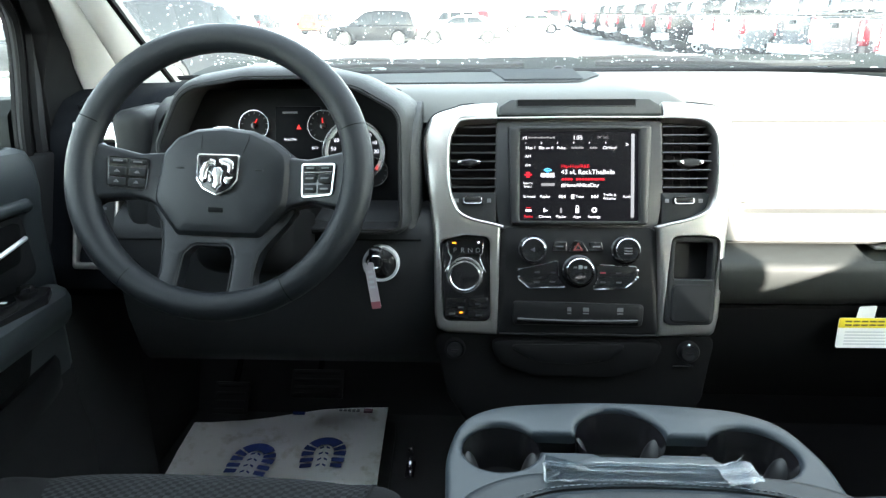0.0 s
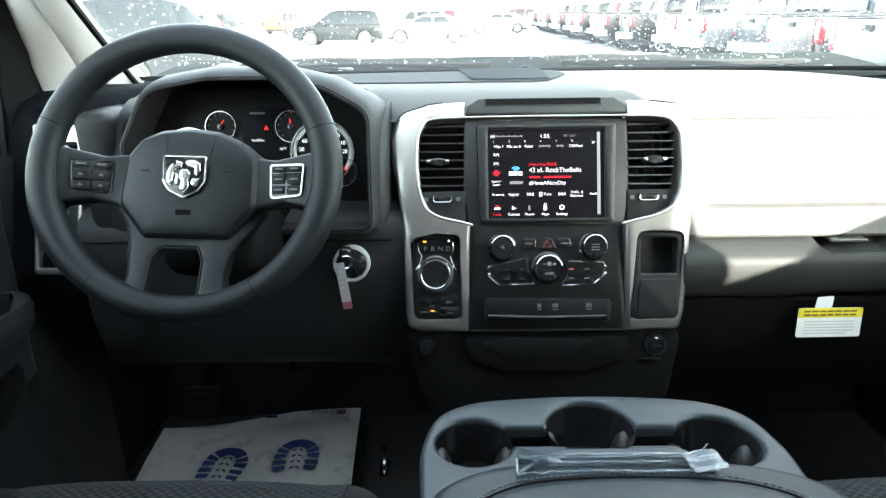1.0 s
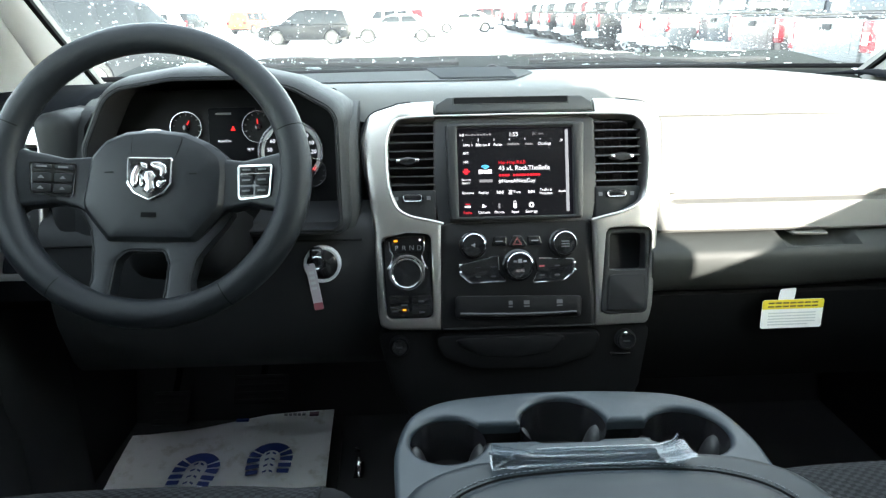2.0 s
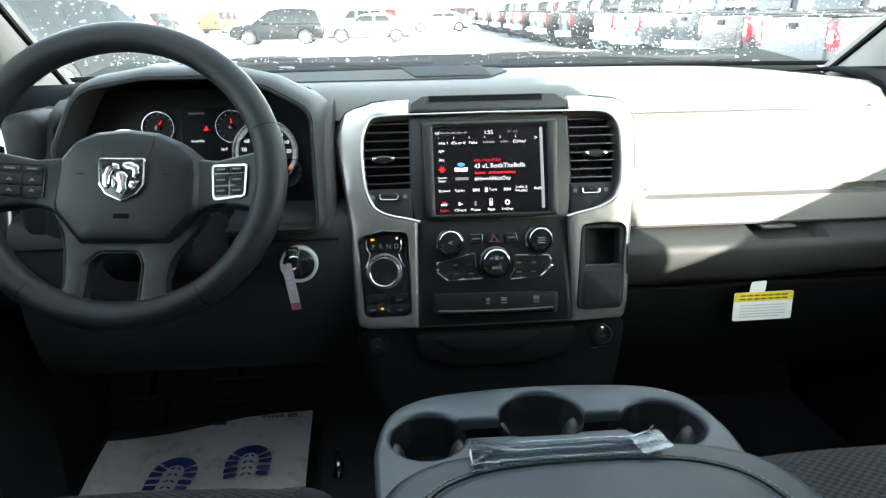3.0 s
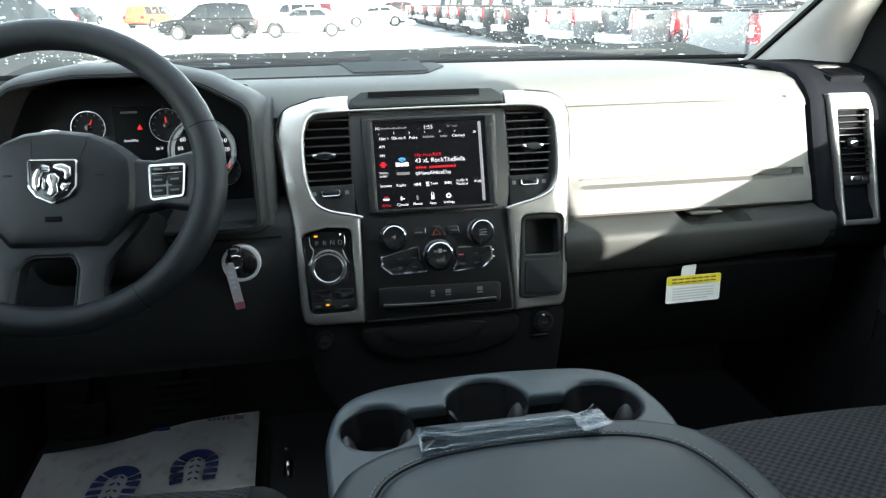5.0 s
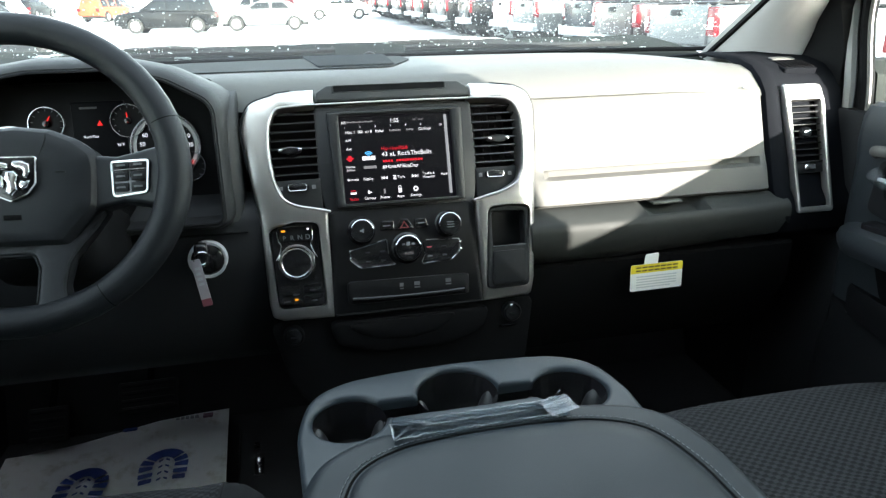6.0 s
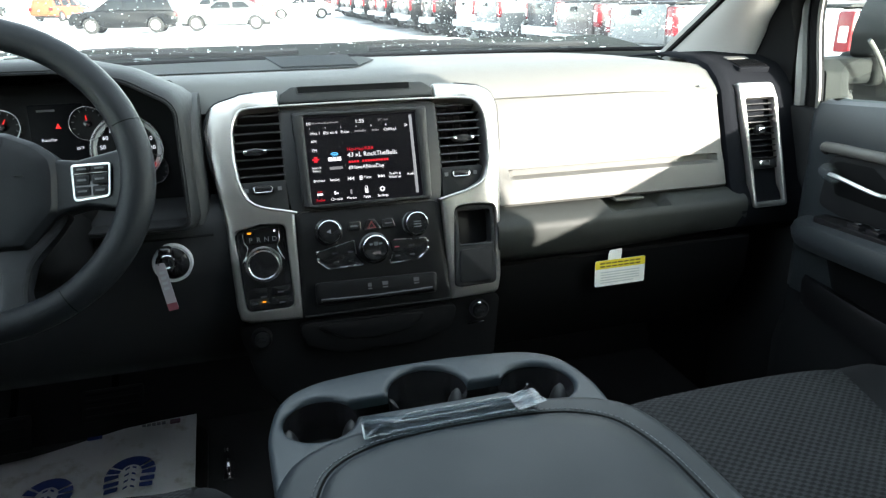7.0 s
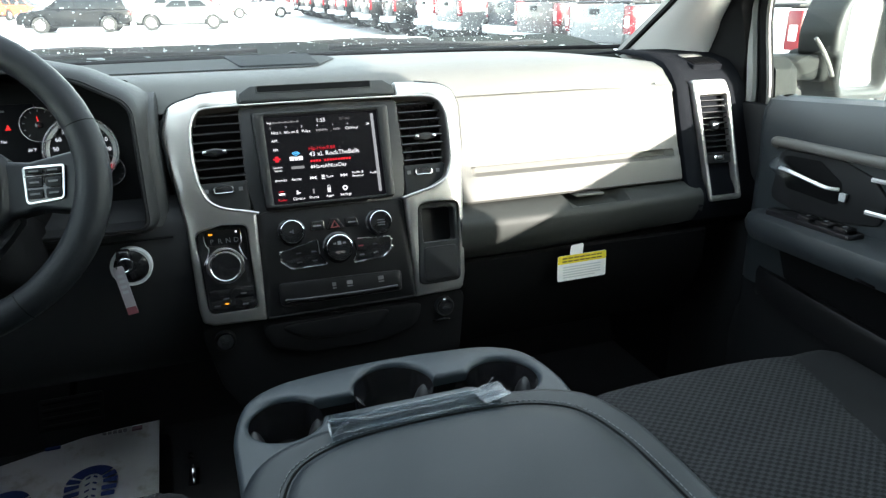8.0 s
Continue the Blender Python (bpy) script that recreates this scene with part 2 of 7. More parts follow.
M_RING = mat("satin_chrome", (0.62, 0.62, 0.62), 0.25, metal=0.9, var=0.04, rvar=0.05)
M_GLOSS = mat("gloss_black_plastic", (0.012, 0.012, 0.013), 0.16, var=0.1, rvar=0.06)
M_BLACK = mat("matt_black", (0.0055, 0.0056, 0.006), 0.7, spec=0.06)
M_CARPET = mat("black_carpet", (0.040, 0.040, 0.042), 0.95, bump=0.8, bscale=600, scale=20)
M_TRIM = mat("pale_grey_pillar_trim", (0.41, 0.405, 0.39), 0.75, bump=0.3, bscale=900, scale=6)
M_ROOF = mat("grey_headliner_cloth", (0.74, 0.735, 0.71), 0.95, bump=0.5, bscale=800)
M_DOOR = mat("slate_door_skin", (0.0200, 0.0248, 0.0276), 0.48, bump=0.35, bscale=1300)
M_CLOTH = mat("charcoal_seat_cloth", (0.013, 0.0138, 0.0147), 0.9, bump=0.7, bscale=1100)
M_RUBBER = mat("black_rubber", (0.017, 0.017, 0.0175), 0.7)
M_PAPER = mat("soiled_white_paper", (0.95, 0.95, 0.955), 0.8, var=0.1, scale=11, bump=0.1)


def stain(m, col, scale, lo, hi):
    """Lays uneven dirt over a material's colour."""
    n, l = m.node_tree.nodes, m.node_tree.links
    b = n["Principled BSDF"]
    old = b.inputs["Base Color"].links[0].from_socket
    tc, ns, rp, mx = n.new("ShaderNodeTexCoord"), n.new("ShaderNodeTexNoise"), n.new("ShaderNodeMapRange"), n.new("ShaderNodeMix")
    ns.inputs["Scale"].default_value, ns.inputs["Detail"].default_value, ns.inputs["Roughness"].default_value = scale, 9, 0.65
    rp.inputs["From Min"].default_value, rp.inputs["From Max"].default_value = lo, hi
    mx.data_type = "RGBA"
    mx.inputs[7].default_value = (*col, 1)
    l.new(tc.outputs["Object"], ns.inputs["Vector"])
    l.new(ns.outputs["Fac"], rp.inputs["Value"])
    l.new(rp.outputs["Result"], mx.inputs[0])
    l.new(old, mx.inputs[6])
    l.new(mx.outputs[2], b.inputs["Base Color"])


stain(M_PAPER, (0.52, 0.48, 0.40), 14.0, 0.53, 0.75)
M_BLUEINK = mat("blue_print", (0.03, 0.055, 0.24), 0.8, var=0.25, scale=60)
M_REDINK = mat("red_print", (0.30, 0.04, 0.05), 0.7)
M_PALERING = mat("pale_grey_ring_plastic", (0.42, 0.43, 0.44), 0.5, var=0.06)
M_TAGRED = mat("faded_red_print", (0.20, 0.055, 0.070), 0.7)
M_MAUVEINK = mat("faded_mauve_print", (0.30, 0.17, 0.22), 0.8)
M_WHITE = mat("white_card", (0.8, 0.8, 0.78), 0.7, var=0.04)
M_YELLOW = mat("yellow_print", (0.78, 0.62, 0.03), 0.7, var=0.05)
M_GREYINK = mat("grey_print", (0.35, 0.36, 0.38), 0.7)
M_ICON = mat("pale_icon_print", (0.11, 0.113, 0.117), 0.6)
M_DIMICON = mat("dim_icon_print", (0.042, 0.043, 0.046), 0.6)
M_BANDMETAL = mat("pale_silver_dial_band", (0.55, 0.55, 0.52), 0.45, metal=0.0, var=0.04)
M_GLASS = glass_mat("window_glass", (0.90, 0.953, 0.93))
M_TINT = glass_mat("privacy_glass", (0.13, 0.142, 0.14))
M_REAR = glass_mat("rear_glass", (0.045, 0.05, 0.049))
M_WETGLASS = glass_mat("wet_windscreen_glass", (0.90, 0.945, 0.92), grime=0.013)
M_FILM = film_mat()
M_FILMFOLD = film_mat("folded_wrap_film", 0.38, 0.02)
M_FILMTAB = film_mat("doubled_wrap_film", 0.16, 0.05)
M_DROP = glass_mat("water_drops", (0.95, 0.97, 0.97), grime=0.75)
M_ROLL = mat("taupe_door_roll", (0.085, 0.083, 0.076), 0.5, bump=0.3)
M_CUP = mat("black_cup_liner", (0.009, 0.009, 0.010), 0.2, spec=1.0, rvar=0.05)
M_CUPBULGE = mat("black_cup_bulge", (0.013, 0.013, 0.014), 0.48, spec=0.5, rvar=0.06)
M_LINING = mat("charcoal_visor_lining", (0.022, 0.0225, 0.024), 0.6, bump=0.4, bscale=1500, spec=0.15)
M_TRAY = mat("charcoal_tray_skin", (0.044, 0.047, 0.049), 0.6, bump=0.4, bscale=1500, spec=0.15)
M_ENDCAP = mat("dark_end_cap_plastic", (0.0058, 0.0065, 0.0082), 0.8, bump=0.35, bscale=1400, spec=0.03)
M_WETGREY = mat("wet_grey_plastic", (0.014, 0.0155, 0.0150), 0.7, bump=0.3, bscale=300, scale=30, spec=0.08)
M_FACE = mat("satin_charcoal_face", (0.0150, 0.0157, 0.0164), 0.42, bump=0.3, bscale=1400, spec=0.32)
M_ROLLSKIN = mat("charcoal_roll_skin", (0.0235, 0.0252, 0.0238), 0.55, bump=0.4, bscale=1400, spec=0.2)
M_PANEL = mat("satin_black_panel", (0.0065, 0.0066, 0.0072), 0.42, bump=0.25, bscale=1400, spec=0.2)
M_STRIPMETAL = mat("bright_satin_metal", (0.8, 0.8, 0.79), 0.32, metal=0.7, var=0.03, rvar=0.03)
M_SHADESLAT = mat("shaded_black_slat", (0.0075, 0.0077, 0.0082), 0.45, spec=0.25)
M_TAG = mat("greyish_tag_paper", (0.30, 0.28, 0.30), 0.6, var=0.1, scale=40)
M_REARTRIM = mat("grey_rear_trim_cloth", (0.22, 0.22, 0.21), 0.9, bump=0.3)
M_STITCH = mat("grey_thread", (0.15, 0.16, 0.168), 0.8)

# ---- the cab: floor, walls, roof, pillars, windscreen ----
YZX = Matrix(((0, 0, 1, 0), (1, 0, 0, 0), (0, 1, 0, 0), (0, 0, 0, 1)))


def both(make):
    for s in (1, -1):
        make(s)


solo("floor", slab(-0.95, -2.3, 0.56, 0.95, 0.75, 0.60, 0), M_CARPET, "black carpeted cab floor", "floor", kind="structure")
fire = bmesh.new()
skin([[(x, y, z) for y, z in ((0.50, 0.58), (0.56, 0.72), (0.60, 1.0), (0.60, 1.42))] for x in (-0.95, 0.95)], fire, thick=(0, 0.03, 0))
solo("wall_front", fire, M_CARPET, "black carpeted firewall below the dashboard", "wall", kind="structure")
rear = plate([(-0.95, 0.6), (0.95, 0.6), (0.80, 1.82), (-0.80, 1.82)], 0, 0.04, [rrect(-0.60, 1.36, 0.60, 1.74, 0.04)], 0)
bmesh.ops.transform(rear, matrix=pose(0, -2.28, 0, 90, 0, 0), verts=rear.verts)
solo("wall_rear", rear, M_DARK, "dark rear wall of the cab with a window opening", "wall", kind="structure")
# out of view; its near-black tint holds back light from behind
solo("window_rear", slab(-0.61, -2.30, 1.35, 0.61, -2.295, 1.75, 0), M_REAR, "unseen rear window glass, tinted near-black to cut light from behind", "window", kind="structure")
solo("ceiling", skin([[(x * 0.72, y, z) for y, z in ((-0.42, 1.80), (-0.8, 1.835), (-1.6, 1.83), (-2.28, 1.78))] for x in (-1, -0.6, 0, 0.6, 1)], thick=(0, 0, 0.04)),
     M_ROOF, "pale grey cloth headliner", "ceiling", kind="structure")


def pillars(s):
    f = (lambda b: b) if s > 0 else mirrored
    # front pillar: the trim follows the edge of the windscreen, bulges into the cab and has a long groove
    front = smooth_line([(0.806, 0.42, 1.452), (0.760, 0.20, 1.555), (0.702, -0.06, 1.675), (0.625, -0.40, 1.80)], 8)
    back = smooth_line([(0.860, 0.205, 1.44), (0.838, 0.120, 1.56), (0.785, -0.02, 1.665), (0.68, -0.40, 1.79)], 8)
    rows = []
    for k, (p, q) in enumerate(zip(front, back)):
        row = [p + Vector((-0.004, 0.04, 0.004))]
        for t in (0.0, 0.06, 0.14, 0.26, 0.38, 0.46, 0.50, 0.54, 0.62, 0.74, 0.86, 0.94, 1.0):
            dip = 0.007 * math.exp(-((t - 0.50) / 0.05) ** 2) * min(1.0, k / 5) * (1.0 if s < 0 else 0.15)
            row.append(p.lerp(q, t) + Vector((-0.55, -0.75, -0.2)) * (0.026 * math.sin(math.pi * t) ** 0.8 - dip))
        row.append(q + Vector((0.02, 0.01, 0.01)))
        rows.append(row)
    rows.insert(0, [p + Vector((0.012, 0.04, -0.09)) for p in rows[0]])
    tr = thing("pillar_trim", (s * 0.82, 0.35, 1.45), "pale grey moulded trim on the windscreen pillar", "pillar trim", kind="structure")
    part("trim_shell", f(skin(rows, thick=(0.02, 0.02, 0.0))), M_TRIM, tr)
    cap = rows[14][6]
    cm = look(cap, cap + Vector((0.6, 0.75, 0.25))) if s > 0 else look((-cap.x, cap.y, cap.z), (-cap.x - 0.6, cap.y + 0.75, cap.z + 0.25))
    part("screw_cap", plate(circle(0, 0, 0.010, 20, 0.014), -0.004, 0.0012, bev=0.001), M_TRIM, tr, "", cm)
    # dark seal and sail panel between the pillar and the door glass
    outline = [(0.21, 1.34), (0.235, 1.385), (0.245, 1.43), (0.24, 1.475), (0.225, 1.52), (0.185, 1.57), (0.12, 1.63), (-0.06, 1.72), (-0.40, 1.81), (-0.47, 1.79), (-0.13, 1.69), (0.04, 1.61), (0.085, 1.56), (0.082, 1.48), (0.080, 1.385), (0.06, 1.34)]
    bm = plate(fillet(outline, 0.02, 3), 0.885, 0.858, bev=0.004)
    bmesh.ops.transform(bm, matrix=Matrix(((0, 0, 1, 0), (1, 0, 0, 0), (0, 1, 0, 0), (0, 0, 0, 1))), verts=bm.verts)
    for v in bm.verts:
        v.co.x -= max(0, v.co.z - 1.50) * 0.40
    solo("door_seal_panel", f(bm), M_BLACK, "black rubber seal and sail panel before the side window", "seal", kind="structure")
    # painted door frame: an upright and the black glass run beside it
    fr = thing("window_frame", (s * 0.88, 0.0, 1.4), "painted door window frame, pale on the sunlit side only, with black rubber run", "window frame", kind="structure")
    post = smooth_line([(0.872, 0.062, 1.35), (0.872, 0.068, 1.42), (0.870, 0.090, 1.56), (0.85, 0.05, 1.63), (0.80, -0.12, 1.72), (0.775, -0.45, 1.815), (0.775, -1.0, 1.828)], 5)
    run = smooth_line([(0.876, 0.026, 1.35), (0.876, 0.034, 1.42), (0.874, 0.058, 1.55), (0.855, 0.015, 1.615), (0.81, -0.15, 1.705), (0.782, -0.45, 1.798), (0.782, -1.0, 1.812)], 5)
    # upright and run edge are pale when sunlit, black on the shaded driver's side
    part("frame_post", f(tube(post, 0.011, 8, up=(1, 0, 0))), M_REARTRIM if s > 0 else M_KNEE, fr)
    part("run_edge", f(tube([p + Vector((-0.006, -0.011, 0)) for p in run], 0.0045, 6, up=(1, 0, 0))), M_ROLL if s > 0 else M_KNEE, fr)
    part("glass_run", f(tube(run, 0.012, 8, up=(1, 0, 0))), M_BLACK, fr)
    part("frame_web", f(skin([[p + Vector((0.004, 0, 0)), q + Vector((0.004, 0, 0))] for p, q in zip(post, run)], thick=(0.006, 0, 0))), M_BLACK, fr)
    solo("door_jamb", f(slab(0.852, -0.006, 0.62, 0.90, 0.20, 1.378, 0.006)), M_KNEE, "black door jamb behind the dashboard end", "door jamb", kind="structure")
    part("glass_edge", f(tube(smooth_line([(0.815, 0.475, 1.443), (0.806, 0.435, 1.455), (0.760, 0.215, 1.558), (0.702, -0.045, 1.678), (0.625, -0.38, 1.80)], 5), 0.0065, 6)), M_BLACK, tr, "black glass edge")
    # middle pillar, rear door and the roof rail above the glass
    mid = slab(0.77, -1.12, 0.6, 0.90, -0.985, 1.83, 0.01)
    bmesh.ops.bisect_plane(mid, geom=mid.verts[:] + mid.edges[:] + mid.faces[:], plane_co=(0, 0, 1.50), plane_no=(0, 0, 1))
    for v in mid.verts:
        if v.co.y > -1.05:
            v.co.y += 0.03 * min(1.0, max(0.0, (1.83 - v.co.z) / 0.33))
    solo("pillar_middle", f(mid), M_TRIM, "pale grey middle pillar of the cab", "pillar", kind="structure")
    solo("wall_side", f(slab(0.90, -2.3, 0.5, 0.95, 0.62, 1.37, 0)), M_DARK, "dark lower side wall of the cab", "wall", kind="structure")
    rs = plate([(-2.05, 1.33), (-1.115, 1.33), (-1.115, 1.83), (-2.05, 1.83)], 0, 0.05, [rrect(-1.80, 1.40, -1.17, 1.70, 0.04)], 0)
    bmesh.ops.transform(rs, matrix=YZX, verts=rs.verts)
    for v in rs.verts:
        v.co.x += 0.85
    solo("wall_rear_side", f(rs), M_REARTRIM, "grey rear side of the cab with a window opening", "wall", kind="structure")
    tg = solo("window_rear_side", f(skin([[(0.875, -1.81, 1.39), (0.875, -1.16, 1.39)], [(0.875, -1.81, 1.71), (0.875, -1.16, 1.71)]], thick=(0.004, 0, 0))), M_TINT, "rear side glass", "window", kind="structure")
    tg.visible_shadow = True
    solo("roof_rail", f(slab(0.66, -2.3, 1.822, 0.86, -0.4, 1.89, 0.01)), M_ROOF, "pale grey roof rail", "roof rail", kind="structure")
    solo("pillar_rear", f(slab(0.77, -2.32, 1.3, 0.92, -2.0, 1.83, 0.01)), M_REARTRIM, "grey rear pillar", "pillar", kind="structure")
    g = solo("window_side", f(skin([[(0.882, 0.03, 1.36), (0.882, -0.97, 1.36)], [(0.879, 0.05, 1.56), (0.84, -0.97, 1.56)], [(0.80, -0.15, 1.71), (0.780, -0.97, 1.815)]], thick=(0.004, 0, 0.001))),
             M_GLASS, "clear side window glass", "window", kind="structure")
    g.visible_shadow = False


both(pillars)


def screen_at(u, v):
    """A point of the windscreen: u from -1 to 1 across, v from 0 at its foot to 1 at the roof."""
    x = u * (0.83 - 0.18 * v)
    return Vector((x, 0.60 - 0.95 * v - 0.13 * u * u * (1 - 0.4 * v), 1.456 + 0.381 * v - 0.045 * v * v + 0.01 * u * u))


wind = skin([[screen_at(i / 8 - 1, j / 8) for i in range(17)] for j in range(9)], thick=(0, 0.004, 0.003))
ws = solo("window_front", wind, M_WETGLASS, "wet windscreen glass", "windscreen", kind="structure")
ws.visible_shadow = False
rng = random.Random(5)
ico = bmesh.new()
bmesh.ops.create_icosphere(ico, subdivisions=1, radius=1.0)
ball = [v.co.copy() for v in ico.verts]
ball_faces = [[v.index for v in fc.verts] for fc in ico.faces]
ico.free()
drops = bmesh.new()
for i in range(4000):
    u, v = rng.uniform(-1, 1), 0.07 + rng.random() ** 1.4 * 0.68
    if i >= 2600:
        u, v = 0.22 + 0.75 * rng.random(), 0.115 + 0.5 * rng.random() ** 1.2
    elif abs(u) < 0.35 and rng.random() < 0.55:
        continue
    p = screen_at(u, v) + Vector((0, 0.006, 0.004))
    r = rng.choice((0.0008, 0.0010, 0.0013, 0.0018, 0.0026, 0.0032)) * rng.uniform(0.45, 0.85)
    st = rng.uniform(0.9, 1.8)
    ds = [drops.verts.new(p + Vector((w.x * r, w.y * r * 0.9 * st, w.z * r * 0.5 * st))) for w in ball]
    for fc in ball_faces:
        drops.faces.new([ds[q] for q in fc])
dr = solo("rain_drops", drops, M_DROP, "melted snow drops on the windscreen glass", "water drops", kind="stuff", angle=80)
dr.visible_shadow = False

# cowl below the glass, with slush, and the wiper
cowl = skin([[(u * 0.82, (0.565 - 0.13 * u * u) * (1 - q) + 0.815 * q, 1.452 + dz) for q, dz in ((0.0, -0.01), (0.2, 0.008), (0.45, 0.020), (0.7, 0.029), (0.92, 0.035), (1.0, -0.02))] for u in [i / 10 - 1 for i in range(21)]], thick=(0, 0, -0.01))
M_COWL = mat("wet_slushy_cowl", (0.010, 0.0125, 0.010), 0.85, bump=1.0, bscale=220, scale=25, var=0.9, spec=0.06)
solo("cowl_panel", cowl, M_COWL, "wet black cowl panel below the windscreen", "cowl", kind="structure")
M_SLUSH = mat("grey_slush", (0.30, 0.33, 0.33), 0.35, bump=1.0, bscale=120, scale=18, var=0.5)
sl = bmesh.new()
for i in range(70):
    u = rng.uniform(-0.9, 0.98)
    dd = rng.uniform(0.03, 0.22)
    p = Vector((u * 0.8, 0.585 - 0.10 * u * u + dd, 1.462 + 0.12 * (dd - 0.03) + rng.uniform(-0.004, 0.002)))
    ds = bmesh.ops.create_icosphere(sl, subdivisions=1, radius=rng.uniform(0.002, 0.007))["verts"]
    for w in ds:
        w.co = p + Vector((w.co.x * rng.uniform(1, 4), w.co.y * 2, w.co.z * 0.6))
solo("slush", sl, M_SLUSH, "grey slush lying on the cowl", "slush", kind="stuff", angle=80)


part_edge = tube([(u * 0.825, 0.588 - 0.14 * u * u, 1.4665) for u in [i / 16 - 1 for i in range(33)]], 0.007, 6, flat=0.5)
solo("glass_seal", part_edge, M_BLACK, "black seal along the foot of the windscreen", "seal", kind="structure")


def wiper(x0, x1):
    t = thing("wiper", (x0, 0.62, 1.45), "black windscreen wiper resting at the foot of the glass", "wiper", "windscreen wipers")
    line = [(x0 + (x1 - x0) * k / 6, 0.60 - 0.13 * ((x0 + (x1 - x0) * k / 6) / 0.82) ** 2 + 0.06, 1.478 + 0.003 * math.sin(k)) for k in range(7)]
    part("blade", tube(line, 0.007, 6), M_RUBBER, t)
    part("arm", tube([(line[3][0], line[3][1], 1.483), (x0 + (x1 - x0) * 0.2, 0.70, 1.490), (x0 + (x1 - x0) * -0.05, 0.78, 1.484)], 0.006, 6), M_RUBBER, t)


wiper(-0.52, -0.05)
wiper(0.12, 0.66)

# ---- doors ----


def door(s):
    f = (lambda b: b) if s > 0 else mirrored
    word = "passenger" if s > 0 else "driver"
    d = thing("front_door", (s * 0.88, -0.5, 0.75), "slate-grey %s door with padded armrest and chrome handle" % word, "door", "front doors")

    def flat(outline, x0, x1, bev=0.004, holes=()):
        bm = plate(outline, x0, x1, holes, bev)
        bmesh.ops.transform(bm, matrix=YZX, verts=bm.verts)
        return bm
    # the panel: upper roll, middle, lower; rounded towards the cab
    rows = []
    for y in (0.0, -0.012, -0.03, -0.3, -0.6, -0.97):
        k = 0.03 if y > -0.005 else (0.008 if y > -0.02 else 0.0)
        t = -y * 0.07
        rows.append([(0.875 + k, y, 1.385 + t), (0.855 + k, y, 1.397 + t), (0.838 + k, y, 1.392 + t), (0.828 + k, y, 1.372 + t), (0.826 + k, y, 1.335), (0.832 + k, y, 1.29),
                     (0.832 + k, y, 1.20), (0.835 + k, y, 1.05), (0.836 + k, y, 1.03)])
    part("door_panel", f(skin(rows, thick=(0.035, 0, 0))), M_DOOR, d)
    part("kick_panel", f(skin([[(0.838 + (0.03 if y > -0.005 else 0.0), y, 1.032), (0.842, y, 0.9), (0.85, y, 0.7)] for y in (0.0, -0.02, -0.5, -0.97)], thick=(0.035, 0, 0))), M_KNEE, d, "black kick panel")
    # armrest: a thick shelf with a rounded nose
    shelf = []
    for y, w, zz in ((-0.018, 0.012, 1.165), (-0.024, 0.022, 1.178), (-0.045, 0.040, 1.187), (-0.09, 0.070, 1.195), (-0.25, 0.086, 1.203), (-0.5, 0.094, 1.21), (-0.97, 0.094, 1.215)):
        xi = 0.838 - w
        h = 0.052 if y < -0.03 else 0.036
        shelf.append([(0.85, y, zz), (xi + 0.02, y, zz), (xi + 0.006, y, zz - 0.006), (xi, y, zz - 0.02), (xi + 0.002, y, zz - h + 0.016), (xi + 0.012, y, zz - h), (0.85, y, zz - h - 0.006)])
    bm = skin(shelf, closed=True)
    bm.faces.new([v for v in bm.verts][:7])
    part("armrest", f(bm), M_DOOR, d)
    # pull cup and switch plate on the armrest
    o = [(0.788, -0.098), (0.822, -0.092), (0.828, -0.24), (0.815, -0.285), (0.778, -0.285)] if s > 0 else [(0.788, -0.098), (0.830, -0.098), (0.835, -0.31), (0.772, -0.31), (0.773, -0.132)]
    bm = plate(fillet(o, 0.010), 1.190, 1.2085, bev=0.002)
    for v in bm.verts:
        v.co.z += -0.03 * (v.co.y + 0.2)
    sw = part("switch_panel", f(bm), M_GLOSS, d, "gloss black switch panel")
    for k in range(3):
        y = -0.185 - 0.037 * k
        b = slab(0.785, y - 0.014, 1.205 + 0.0012 * k, 0.810, y + 0.012, 1.216 + 0.0012 * k, 0.003)
        part("window_switch", f(b), M_GLOSS, sw)
        part("switch_mark", f(slab(0.793, y - 0.003, 1.2155 + 0.0012 * k, 0.801, y + 0.002, 1.2168 + 0.0012 * k, 0)), M_WHITE if s < 0 and k == 0 else M_ICON, sw)
    if s < 0:
        km = pose(-0.806, -0.128, 1.2055)
        kn = part("mirror_knob", turned([(0.015, 0), (0.015, 0.004), (0.012, 0.005), (0.011, 0.011), (0.009, 0.0125), (0, 0.013)], 24), M_GLOSS, sw, "", km)
        for e in (-1, 1):
            part("knob_mark", slab(e * 0.008 - 0.002, -0.001, 0.0118, e * 0.008 + 0.002, 0.001, 0.0136, 0.0004), M_CHROME, kn, "", km)
    # handle: a flat black patch draws the shaded bowl; chrome lever wrapped in film
    # plate set darker than the door skin for the shade under the roll
    part("handle_plate", f(flat(fillet([(-0.075, 1.31), (-0.20, 1.318), (-0.265, 1.30), (-0.30, 1.27), (-0.295, 1.225), (-0.24, 1.212), (-0.12, 1.205), (-0.065, 1.215)], 0.018), 0.84, 0.826, 0.004)), M_KNEE, d)
    part("handle_bowl", f(flat(fillet([(-0.083, 1.302), (-0.165, 1.306), (-0.215, 1.278), (-0.215, 1.238), (-0.10, 1.243)], 0.012), 0.828, 0.8245, 0.001)), M_BLACK, d)
